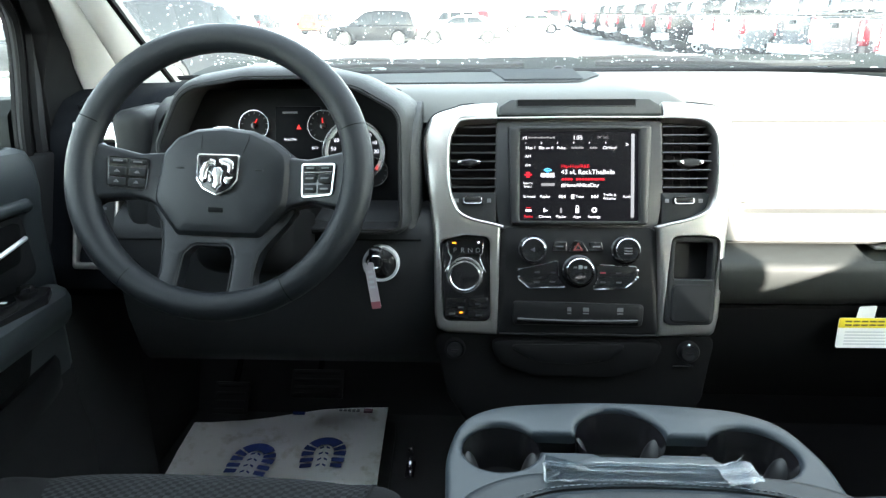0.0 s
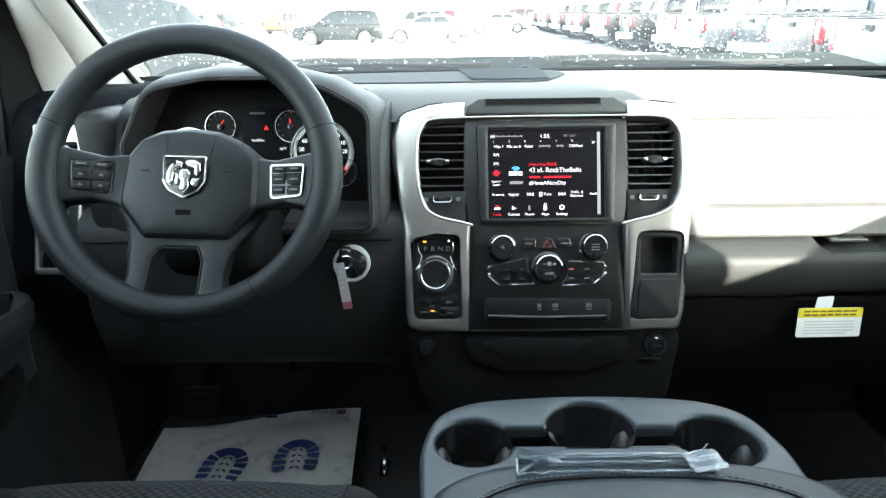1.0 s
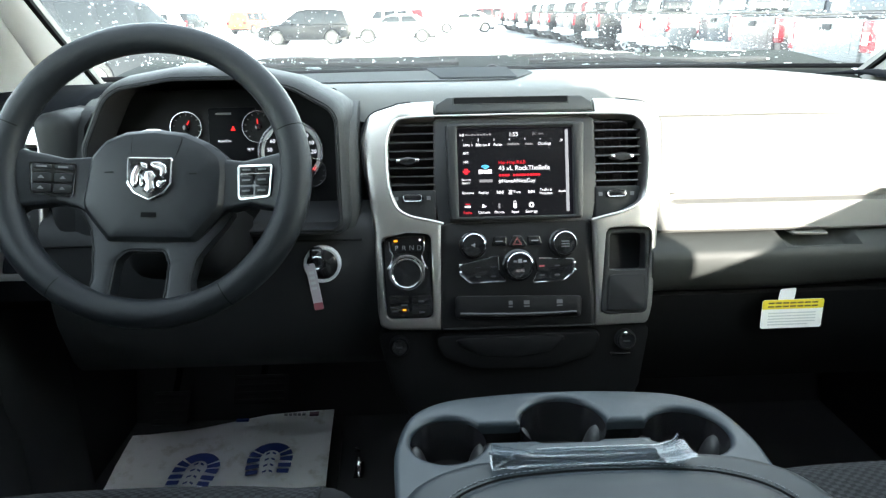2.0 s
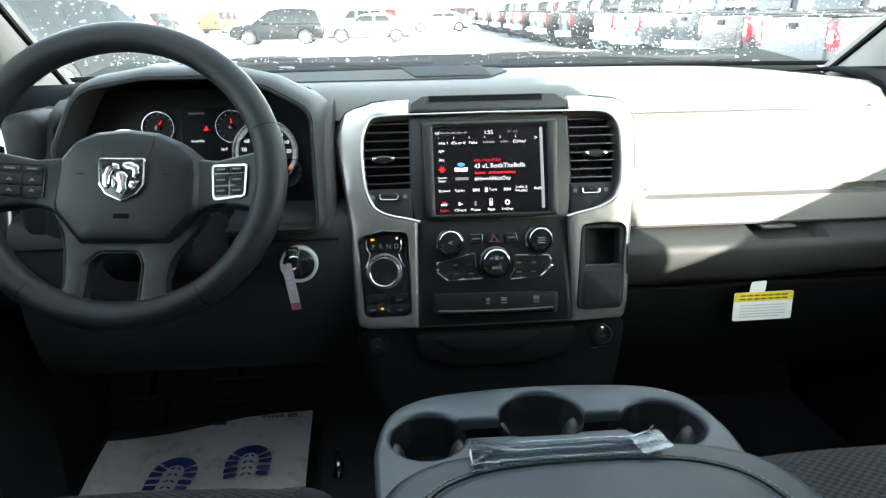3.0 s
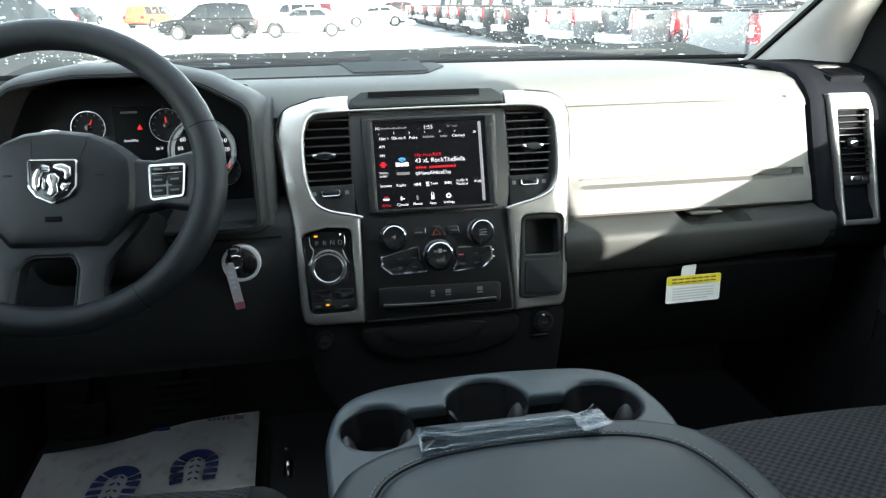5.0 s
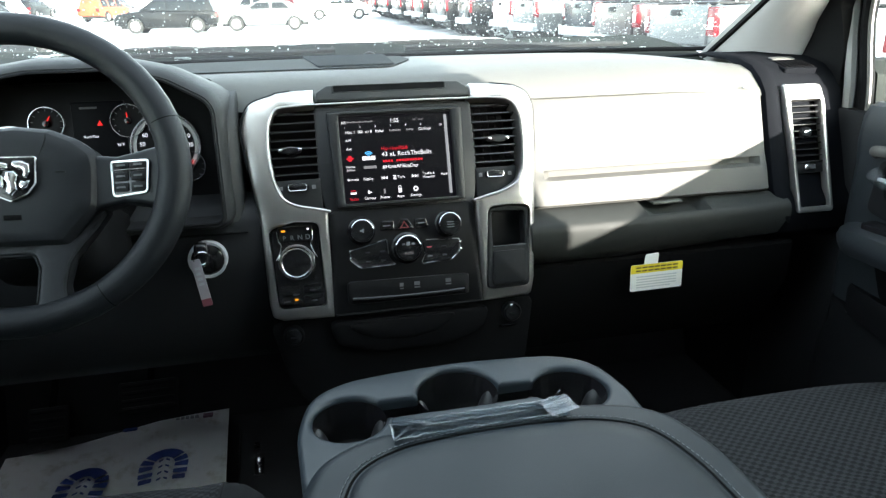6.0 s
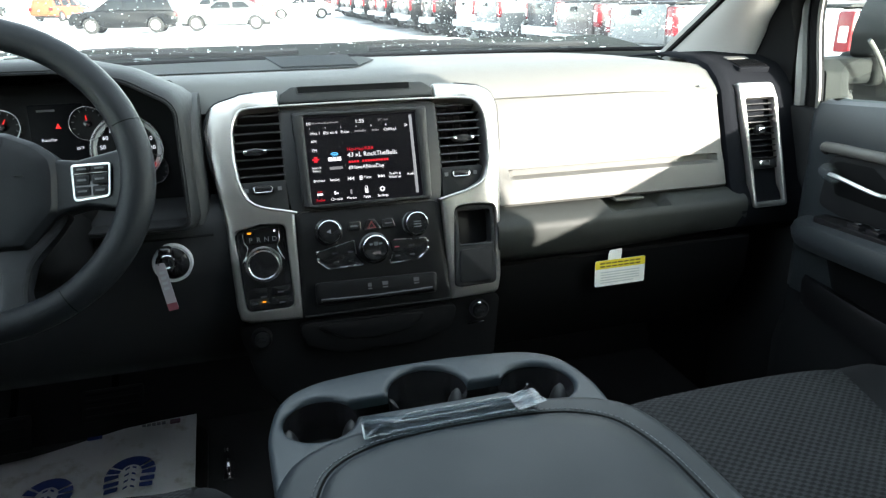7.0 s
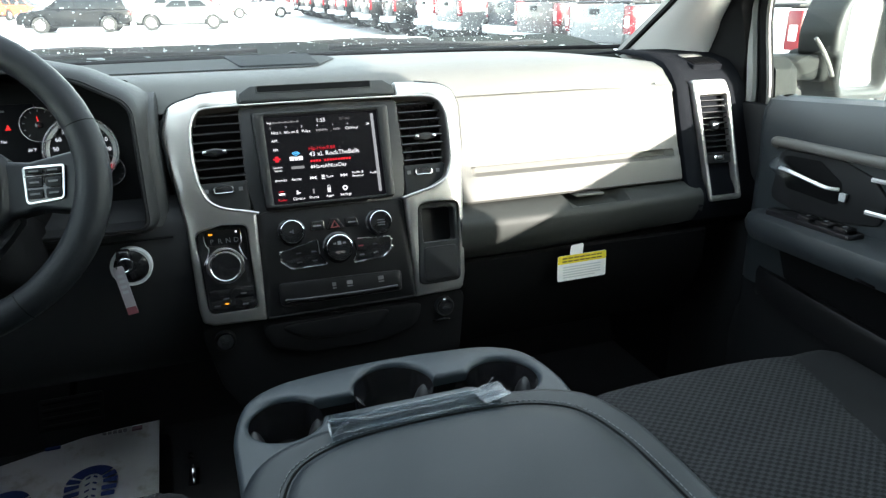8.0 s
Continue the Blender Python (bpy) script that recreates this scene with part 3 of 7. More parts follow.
    part("handle_lever", f(tube(smooth_line([(0.818, -0.088, 1.278), (0.806, -0.115, 1.281), (0.803, -0.16, 1.276), (0.806, -0.20, 1.270), (0.82, -0.216, 1.268)], 5), 0.0036, 8, flat=0.7)), M_STRIPMETAL, d, "chrome door lever")
    wrap = tube(smooth_line([(0.815, -0.082, 1.283), (0.806, -0.092, 1.287), (0.803, -0.108, 1.281), (0.806, -0.120, 1.270)], 4), [0.009, 0.012, 0.013, 0.012, 0.013, 0.013, 0.012, 0.013, 0.011, 0.011, 0.010, 0.011, 0.008][:13], 7)
    for v in wrap.verts:
        v.co += Vector((rng.uniform(-1, 1), rng.uniform(-1, 1), rng.uniform(-1, 1))) * 0.0025
    if s > 0:
        part("handle_wrap", f(wrap), M_FILM, d, "crumpled clear protective film")
    part("lock_button", f(slab(0.817, -0.232, 1.250, 0.8245, -0.219, 1.264, 0.002)), M_PALERING, d, "pale lock button")
    # the roll of trim above the handle and two bright strips
    # taupe is the sunlit copy of the roll; the driver's takes the door slate
    part("trim_roll", f(tube(smooth_line([(0.832, -0.06, 1.315), (0.82, -0.075, 1.324), (0.818, -0.2, 1.327), (0.818, -0.5, 1.332), (0.818, -0.97, 1.338)], 5), 0.0095, 10, flat=0.8)), M_ROLL if s > 0 else M_DOOR, d)
    for z in (1.297, 1.243):
        part("bright_strip", f(tube([(0.824, -0.268, z), (0.822, -0.6, z + 0.012), (0.826, -0.97, z + 0.02)], 0.004, 6)), M_STRIPMETAL, d, "bright metal strip")
    # map pocket: a black plate on the panel stands in for its shaded opening
    part("map_pocket", f(flat(fillet([(-0.095, 1.146), (-0.9, 1.158), (-0.9, 1.03), (-0.33, 1.052), (-0.13, 1.068)], 0.015), 0.84, 0.8285, 0.003)), M_BLACK, d)
    rows = []
    for y, w in ((-0.062, 0.0), (-0.09, 0.008), (-0.14, 0.014), (-0.3, 0.018), (-0.97, 0.022)):
        zt = 1.072 - 0.06 * min(1, max(0, -y - 0.05))
        rows.append([(0.845, y, zt), (0.834 - w, y, zt), (0.828 - w, y, zt - 0.01), (0.832 - w, y, 1.022 - 0.1 * (-y)), (0.845, y, 1.008 - 0.1 * (-y))])
    part("pocket_rim", f(skin(rows)), M_PANEL, d)
    part("reflector", f(slab(0.757, -0.36, 1.155, 0.765, -0.325, 1.17, 0.002)), M_GLOSS, d)
    return d


both(door)

# ---- dashboard ----
dash = thing("dashboard", (0.0, 0.25, 1.2), "grey padded dashboard with silver trim, partly in sunlight", "dashboard")
PAD = [(0.605, 1.425), (0.59, 1.462), (0.48, 1.4685), (0.38, 1.470), (0.27, 1.4705), (0.185, 1.4705), (0.125, 1.461), (0.095, 1.447), (0.078, 1.431), (0.072, 1.4215)]


def pad_row(x, pts):
    e = max(0.0, abs(x) - 0.45)
    if -0.66 < x < -0.26:
        # under the visor the pad stops short of the instruments
        pts = [(max(y, 0.118 - 0.001 * i), z if y > 0.118 else 1.462 - 0.003 * i) for i, (y, z) in enumerate(pts)]
    return [(x, y - (0.14 * (x / 0.82) ** 2 if y > 0.3 else 0.14 * (x / 0.82) ** 2 * max(0, (y - 0.1) / 0.2)), z - e * e * 0.25) for y, z in pts]


part("dash_pad", skin([pad_row(x, PAD) for x in [i * 0.05 - 0.8 for i in range(33)]], thick=(0, 0.012, -0.012)), M_PAD, dash, "grey grained dash top")
# speaker grille strip in the middle and the low ledge at the foot of the glass
gr = plate(fillet([(-0.108, 0.215), (0.028, 0.215), (0.05, 0.53), (-0.13, 0.53)], 0.01), 0.0, 0.004, bev=0.001)
for v in gr.verts:
    v.co.z += 1.4725 - max(0.0, v.co.y - 0.3) * 0.012
part("speaker_grille", gr, M_GRILLE, dash, "dark perforated speaker grille")
part("sensor_dome", turned([(0.016, 0), (0.014, 0.006), (0.008, 0.011), (0, 0.013)], 14), M_DARK, dash, m=pose(0.02, 0.545, 1.466))

def pad_z(x, y):
    """The height of the dash top at a place."""
    sh = 0.14 * (x / 0.82) ** 2
    pts = [(py - (sh if py > 0.3 else sh * max(0, (py - 0.1) / 0.2)), pz) for py, pz in PAD]
    for (y1, z1), (y0, z0) in zip(pts, pts[1:]):
        if y0 <= y <= y1:
            return z0 + (z1 - z0) * (y - y0) / (y1 - y0)
    return 1.46


ledge = []
for i in range(29):
    x = -0.44 + 0.52 * i / 28
    e = min(1.0, min(x + 0.44, 0.08 - x) / 0.06)
    y0, y1 = 0.36 - 0.165 * e, 0.575 - 0.14 * (x / 0.82) ** 2
    ledge.append([(x, y0 + (y1 - y0) * t, pad_z(x, y0 + (y1 - y0) * t) + 0.0025) for t in (0, 0.25, 0.5, 0.75, 1)])
part("defroster_ledge", skin(ledge, thick=(0, 0, -0.001)), M_LEDGE, dash, "charcoal ledge at the foot of the windscreen")

# glove box door with its groove
GX = [0.2165, 0.221, 0.25, 0.262, 0.30, 0.40, 0.50, 0.60, 0.655, 0.668, 0.681, 0.687]
rows = []
for x in GX:
    k = 0.0 if x < 0.255 or x > 0.66 else 1.0
    e = 0.010 if x in (GX[0], GX[-1]) else (0.002 if x in (GX[1], GX[-2]) else 0.0)
    rows.append([(x, y + e, z) for y, z in ((0.082, 1.4195), (0.074, 1.4185), (0.067, 1.408), (0.05, 1.36), (0.034, 1.314), (0.0305, 1.304), (0.028 + 0.012 * k, 1.3015), (0.024 + 0.015 * k, 1.2905),
                                           (0.021, 1.2875), (0.013, 1.265), (0.007, 1.2485), (0.011, 1.2435), (0.04, 1.2425))])
glove = part("glove_box_door", skin(rows, thick=(0, 0.012, 0)), M_GLOVE, dash, "pale grey upper glove box door")
part("door_mark", slab(0.645, 0.0712, 1.4225, 0.662, 0.0745, 1.4255, 0), M_GREYINK, dash)

# the dark roll under the door, and the lower glove box
LOW = [(0.05, 1.2425), (0.012, 1.2405), (-0.014, 1.2345), (-0.030, 1.2280), (-0.0355, 1.2225), (-0.0380, 1.2135), (-0.0375, 1.1935), (-0.030, 1.170), (-0.018, 1.1555), (-0.004, 1.149)]
rows = []
for x in [0.2095 + 0.0125 * i for i in range(41)]:
    cut = 0.425 < x < 0.545
    rows.append([(x, y + (0.016 if cut and i in (2,) else 0.0), z - (0.016 if cut and i in (1, 2) else 0.0)) for i, (y, z) in enumerate(LOW)])
# towards its end the roll draws back under the door
rows = [[(x, y + (0.014 * min(1.0, max(0.0, (x - 0.40) / 0.33)) if y < 0.0 else 0.0), z + (0.010 * min(1.0, max(0.0, (x - 0.40) / 0.33)) if z < 1.17 else 0.0)) for x, y, z in r] for r in rows]
part("dash_roll", skin(rows, thick=(0, 0.015, -0.005)), M_ROLLSKIN, dash, "charcoal padded roll under the glove box door")
part("latch_tab", slab(0.446, 0.000, 1.2365, 0.503, 0.03, 1.2415, 0.002), M_ROLL, dash)
# the lower box's near-black colour stands in for the footwell's shade
part("lower_glove_box", skin([[(x, y, z) for y, z in ((0.012, 1.1470), (-0.002, 1.1460), (-0.006, 1.1415), (-0.003, 1.063), (0.05, 0.955), (0.17, 0.90), (0.4, 0.88))] for x in (0.215, 0.45, 0.74)], thick=(0, 0.012, 0.004)), M_BLACK, dash, "lower glove box coloured near-black for the shade under the roll")


def dash_end(s):
    f = (lambda b: b) if s > 0 else mirrored
    prof = [(0.42, 1.458), (0.27, 1.4735), (0.17, 1.470), (0.115, 1.458), (0.085, 1.438), (0.066, 1.415), (0.045, 1.355), (0.024, 1.30), (0.004, 1.245), (-0.012, 1.226), (-0.024, 1.20), (-0.018, 1.168), (0.012, 1.142)]
    rows = [[(x, y + e - 0.05 * max(0, (y - 0.1)), z - e * 0.3) for y, z in prof] for x, e in ((0.686, 0.012), (0.690, 0.002), (0.70, -0.002), (0.715, 0.0), (0.728, 0.006), (0.86, 0.012))]
    part("dash_end", f(skin(rows, thick=(0, 0.01, -0.004))), M_ENDCAP, dash, "charcoal end cap of the dashboard")
    # defroster outlet beside the pillar
    dm = pose(s * 0.785, 0.135, 1.447, 14, 0, 0)
    o = part("demister", plate(rrect(-0.036, -0.035, 0.036, 0.03, 0.006), 0, 0.012, bev=0.002), M_ENDCAP, dash, m=dm)
    for k in range(7):
        part("demister_rib", slab(-0.03 + k * 0.0095, -0.03, 0.012, -0.026 + k * 0.0095, 0.008, 0.0145, 0.001, 1), M_BLACK, o, m=dm)
    part("demister_cap", slab(-0.03, 0.012, 0.012, 0.02, 0.027, 0.0145, 0.002), M_PAD, o, m=dm)


both(dash_end)

LEAN = 19.9


def outer_vent(s):
    m = pose(s * 0.767, -0.012, 1.2005, 90 - LEAN, 0, 0)
    v = thing("outer_air_vent", m, "tall air vent at the dashboard's end in a satin silver frame", "air vent", "outer air vents")
    W, H = 0.0385, 0.2275
    frame_ = part("vent_frame", plate(fillet([(-W, 0), (W, 0), (W + 0.001, H - 0.020), (W - 0.007, H + 0.010, 0.014), (-W - s * 0.002 - 0.006, H + 0.011, 0.004), (-W - s * 0.002 - 0.004, H - 0.03), (-W, H * 0.45)], 0.008), -0.008, 0.009, [fillet([(-W + 0.0085, 0.011), (W - 0.0085, 0.011), (W - 0.0085, H - 0.020), (-W + 0.006, H - 0.020)], 0.003)], 0.004), M_SILVER, v, "satin silver frame", m)
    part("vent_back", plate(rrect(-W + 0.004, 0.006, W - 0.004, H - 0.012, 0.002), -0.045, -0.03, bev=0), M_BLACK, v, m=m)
    for k in range(10 if s > 0 else 7):
        y = H - 0.030 - k * 0.0115
        part("slat", slab(-0.0295, y - 0.0014, -0.022, 0.0295, y + 0.0014, 0.002, 0.0008, 1), M_GLOSS if k > 2 else M_DARK, v, m=m)
    kn = part("vent_tab", turned([(0.0105, -0.004), (0.0105, 0.004), (0.008, 0.007), (0, 0.0075)], 16), M_DARK, v, m=m @ pose(-0.004, 0.148, 0.001))
    part("tab_mark", slab(-0.007, -0.003, 0.0068, 0.007, 0.003, 0.0085, 0.001), M_CHROME, kn, m=m @ pose(-0.004, 0.148, 0.001))
    if s < 0:
        sp = part("switch_panel", plate(rrect(-0.0295, 0.0115, 0.0295, 0.118, 0.002), -0.02, -0.006, bev=0.001), M_DARK, v, "black lamp switch panel", m)
        for y in (0.097, 0.104):
            part("switch_bar", slab(-0.016, y - 0.0012, -0.007, -0.005, y + 0.0012, -0.003, 0.0008), M_RING, sp, "", m)
        part("switch_knob", turned([(0.012, -0.006), (0.012, -0.001), (0.010, 0.001), (0, 0.0015)], 20), M_GLOSS, sp, "", m @ pose(-0.010, 0.100, -0.004))
        for x, y, w in ((0.006, 0.099, 0.004), (0.002, 0.070, 0.003), (-0.008, 0.075, 0.0015)):
            part("switch_mark", slab(x - w, y - 0.002, -0.007, x + w, y + 0.002, -0.0055, 0), M_ICON, sp, "", m)
        return
    part("switch_plate", plate(rrect(-0.0295, 0.074, 0.0295, 0.094, 0.002), -0.012, -0.001, bev=0.001), M_KNEE, v, m=m)
    part("thumb_wheel", slab(-0.011, 0.079, -0.002, 0.012, 0.089, 0.003, 0.002), M_CHROME, v, m=m)
    part("lower_blank", plate(rrect(-0.0295, 0.0115, 0.0295, 0.073, 0.002), -0.02, -0.010, bev=0.001), M_BLACK, v, m=m)


both(outer_vent)

# instrument hood: a visor round the cluster
HOOD = pose(0, -0.018, 0, 90, 0, 0)
inner = fillet([(-0.618, 1.30), (-0.628, 1.402, 0.03), (-0.590, 1.480, 0.05), (-0.50, 1.4945, 0.10), (-0.40, 1.4945, 0.10), (-0.330, 1.479, 0.08), (-0.271, 1.446, 0.03), (-0.271, 1.280), (-0.60, 1.280)], 0.012, 8)
inner = inner if area2(inner) > 0 else list(reversed(inner))
bm = bmesh.new()
prev = None
for out_, w, drop in ((0.002, 0.0, 0.0), (0.006, 0.001, 0.0), (0.010, -0.003, 0.0), (0.0155, -0.02, 0.0), (0.022, -0.05, 0.004), (0.027, -0.085, 0.012), (0.030, -0.13, 0.030), (0.030, -0.20, 0.062)):
    ring = []
    for x, y in inset(inner, -out_):
        up = max(0.0, min(1.0, (y - 1.43) / 0.06))
        ring.append(bm.verts.new((x, y - drop * up, w + (y - 1.40) * -0.16)))
    if prev:
        for i in range(len(ring)):
            bm.faces.new((prev[i - 1], prev[i], ring[i], ring[i - 1]))
    prev = ring
part("instrument_hood", bm, M_HOOD, dash, "charcoal visor over the instruments", HOOD)
lining = bmesh.new()
prev = None
for out_, w in ((-0.004, -0.17), (0.0, -0.05), (0.0, 0.0)):
    ring = [lining.verts.new((x, y, w + (y - 1.40) * -0.16)) for x, y in inset(inner, -out_)]
    if prev:
        for i in range(len(ring)):
            lining.faces.new((prev[i - 1], prev[i], ring[i], ring[i - 1]))
    prev = ring
part("hood_lining", lining, M_LINING, dash, "charcoal lining inside the visor", HOOD)
part("hood_lip", tube([(x, y, 0.0005 + (y - 1.40) * -0.16) for x, y in inset(inner, -0.002)], 0.0022, 6, closed=True), M_KNEE, dash, "", HOOD)
side = [(0.09, 1.452), (0.05, 1.446), (0.02, 1.428), (0.0, 1.38), (-0.008, 1.33), (-0.012, 1.27)]
part("hood_side", skin([[(x, y + k, z) for y, z in side] for x, k in ((-0.266, -0.002), (-0.256, 0.001), (-0.248, 0.006), (-0.243, 0.014), (-0.2405, 0.05))]), M_HOOD, dash)
part("hood_side", skin([[(x, y + k, z) for y, z in side] for x, k in ((-0.70, 0.03), (-0.675, 0.006), (-0.645, 0.0))]), M_DARK, dash)
part("knee_panel", skin([[(x, y, z) for y, z in ((0.03, 1.30), (0.0, 1.285), (-0.014, 1.262), (-0.018, 1.20), (-0.012, 1.12), (0.01, 1.045), (0.03, 1.018), (0.08, 1.0), (0.3, 1.0))] for x in (-0.73, -0.70, -0.6, -0.4, -0.24, -0.21)], thick=(0, 0.012, 0.002)),
     M_KNEEPAN, dash, "dark knee panel under the steering column")
part("knee_seam", tube([(-0.735, -0.0185, 1.255), (-0.24, -0.0185, 1.255)], 0.002, 6), M_BLACK, dash)
part("end_switch_panel", slab(-0.712, -0.006, 1.20, -0.655, 0.10, 1.452, 0.022, 4), M_DARK, dash)

# instruments
CL = pose(-0.452, 0.062, 1.385, 90 - 14, 0, 0)
clu = thing("instrument_cluster", CL, "dark instrument cluster with chrome-ringed dials and red needles", "instrument cluster")
part("dial_board", plate(rrect(-0.172, -0.10, 0.178, 0.092, 0.01), -0.012, -0.004, bev=0.001), M_PANEL, clu, m=CL)
M_NEEDLE = lit("red_needle", (1.0, 0.03, 0.03), 0.075)
M_GLOW = lit("white_legend", (0.85, 0.9, 1.0), 0.09)
M_DIAL = mat("dark_dial", (0.004, 0.0042, 0.0046), 0.5, spec=0.2)


def gauge(x, y, r, needle, ring, wide=False):
    gm = CL @ pose(x, y, 0)
    dial = part("gauge", turned([(0, 0.0), (r * 0.92, 0.0), (r * 0.96, -0.004)], 36), M_DIAL, clu, m=gm)
    part("dial_ring", turned([(r * (0.90 if wide else 0.95), 0.001), (r * 0.96, 0.005), (r, 0.005), (r * 1.02, 0.0), (r, -0.006)], 40), M_RING, dial, m=gm)
    if wide:
        part("scale_band", turned([(r * 0.82, 0.0006), (r * 0.84, 0.002), (r * 0.91, 0.002), (r * 0.93, 0.0006)], 40), M_BANDMETAL, dial, m=gm)
    a = radians(needle)
    part("needle", tube([(-0.1 * r * math.cos(a), -0.1 * r * math.sin(a), 0.004), ((0.72 if wide else 0.5) * r * math.cos(a), (0.72 if wide else 0.5) * r * math.sin(a), 0.004)], [0.0018, 0.0006], 6), M_NEEDLE, dial, "red needle", m=gm)
    part("needle_hub", turned([(r * 0.22, 0), (r * 0.2, 0.005), (0, 0.006)], 16), M_GLOSS, dial, m=gm)
    for k in range(11):
        t = radians(225 - k * 27)
        part("tick", slab(-0.0006, r * 0.76, 0.0008, 0.0006, r * 0.88, 0.0016, 0), M_ICON, dial, m=gm @ pose(0, 0, 0, 0, 0, math.degrees(t) - 90))


gauge(-0.060, 0.034, 0.0245, 62, True)
gauge(0.052, 0.033, 0.0250, 96, True)
gauge(0.101, -0.008, 0.051, 215, True, True)
gauge(-0.111, -0.018, 0.051, 235, True)
gauge(0.133, -0.040, 0.023, 60, True)
gauge(-0.133, -0.040, 0.023, 60, True)
for v in range(20, 130, 10):
    a = radians(172 - 2.45 * (v - 50))
    lettering(str(v), 0.0085, M_GLOW, clu, CL @ pose(0.101 + 0.0335 * math.cos(a), -0.008 + 0.0335 * math.sin(a), 0.0012), "CENTER", "dial_number")
M_TFT = mat("dim_display", (0.0025, 0.0026, 0.003), 0.5, var=0.0, spec=0.05, emit=(0.05, 0.06, 0.08), estr=0.002)
tft = part("driver_display", plate(rrect(-0.026, -0.03, 0.048, 0.064, 0.003), -0.004, 0.0, bev=0.001), M_TFT, clu, "dim centre display", CL)
part("display_bar", slab(-0.014, 0.053, 0.0002, 0.010, 0.056, 0.0008, 0), M_ICON, tft, m=CL)
part("warning_lamp", plate([(0.008, 0.028), (0.016, 0.028), (0.012, 0.036)], 0.0002, 0.001, bev=0), M_NEEDLE, tft, m=CL)
lettering("RockThe", 0.0055, M_GLOW, tft, CL @ pose(-0.012, 0.012, 0.0008))
lettering("36°F", 0.006, M_GLOW, tft, CL @ pose(0.032, -0.002, 0.0008))

# ---- centre stack ----
ST = pose(0, 0, 1.286, 71.5, 0, 0)
stack = thing("centre_stack", ST, "centre stack with satin silver bezels, touchscreen and climate knobs", "centre stack")
part("stack_body", plate(fillet([(-0.212, -0.174), (0.200, -0.174), (0.216, 0.03), (0.24, 0.135), (0.21, 0.172), (0.0, 0.176), (-0.21, 0.172), (-0.250, 0.135), (-0.228, 0.0), (-0.216, -0.10)], 0.02), -0.10, -0.032, bev=0.006), M_DARK, stack, "charcoal backing of the stack", ST)
part("face_panel", plate(fillet([(-0.122, -0.178), (0.122, -0.178), (0.120, -0.012, 0.004), (0.128, 0.03), (0.126, 0.148), (-0.126, 0.148), (-0.128, 0.03), (-0.120, -0.012, 0.004)], 0.006), -0.034, -0.006, bev=0.002), M_FACE, stack, "charcoal face panel", ST)

part("control_panel", plate(fillet([(-0.1205, -0.177), (0.1205, -0.177), (0.1185, -0.02), (0.108, -0.0135), (-0.108, -0.0135), (-0.1185, -0.02)], 0.006), -0.02, -0.0045, bev=0.002), M_PANEL, stack, "black control panel", ST)


def bowed(bm):
    """The bezel is gently rounded from its top to its foot, and rolls off at its outer side."""
    for v in bm.verts:
        if v.co.z > -0.02:
            roll = 0.011 if v.co.x > 0 else 0.006
            v.co.z -= (0.30 if v.co.y > 0 else 0.62) * v.co.y * v.co.y + roll * max(0.0, (abs(v.co.x) - 0.185) / 0.05) ** 2
    return bm


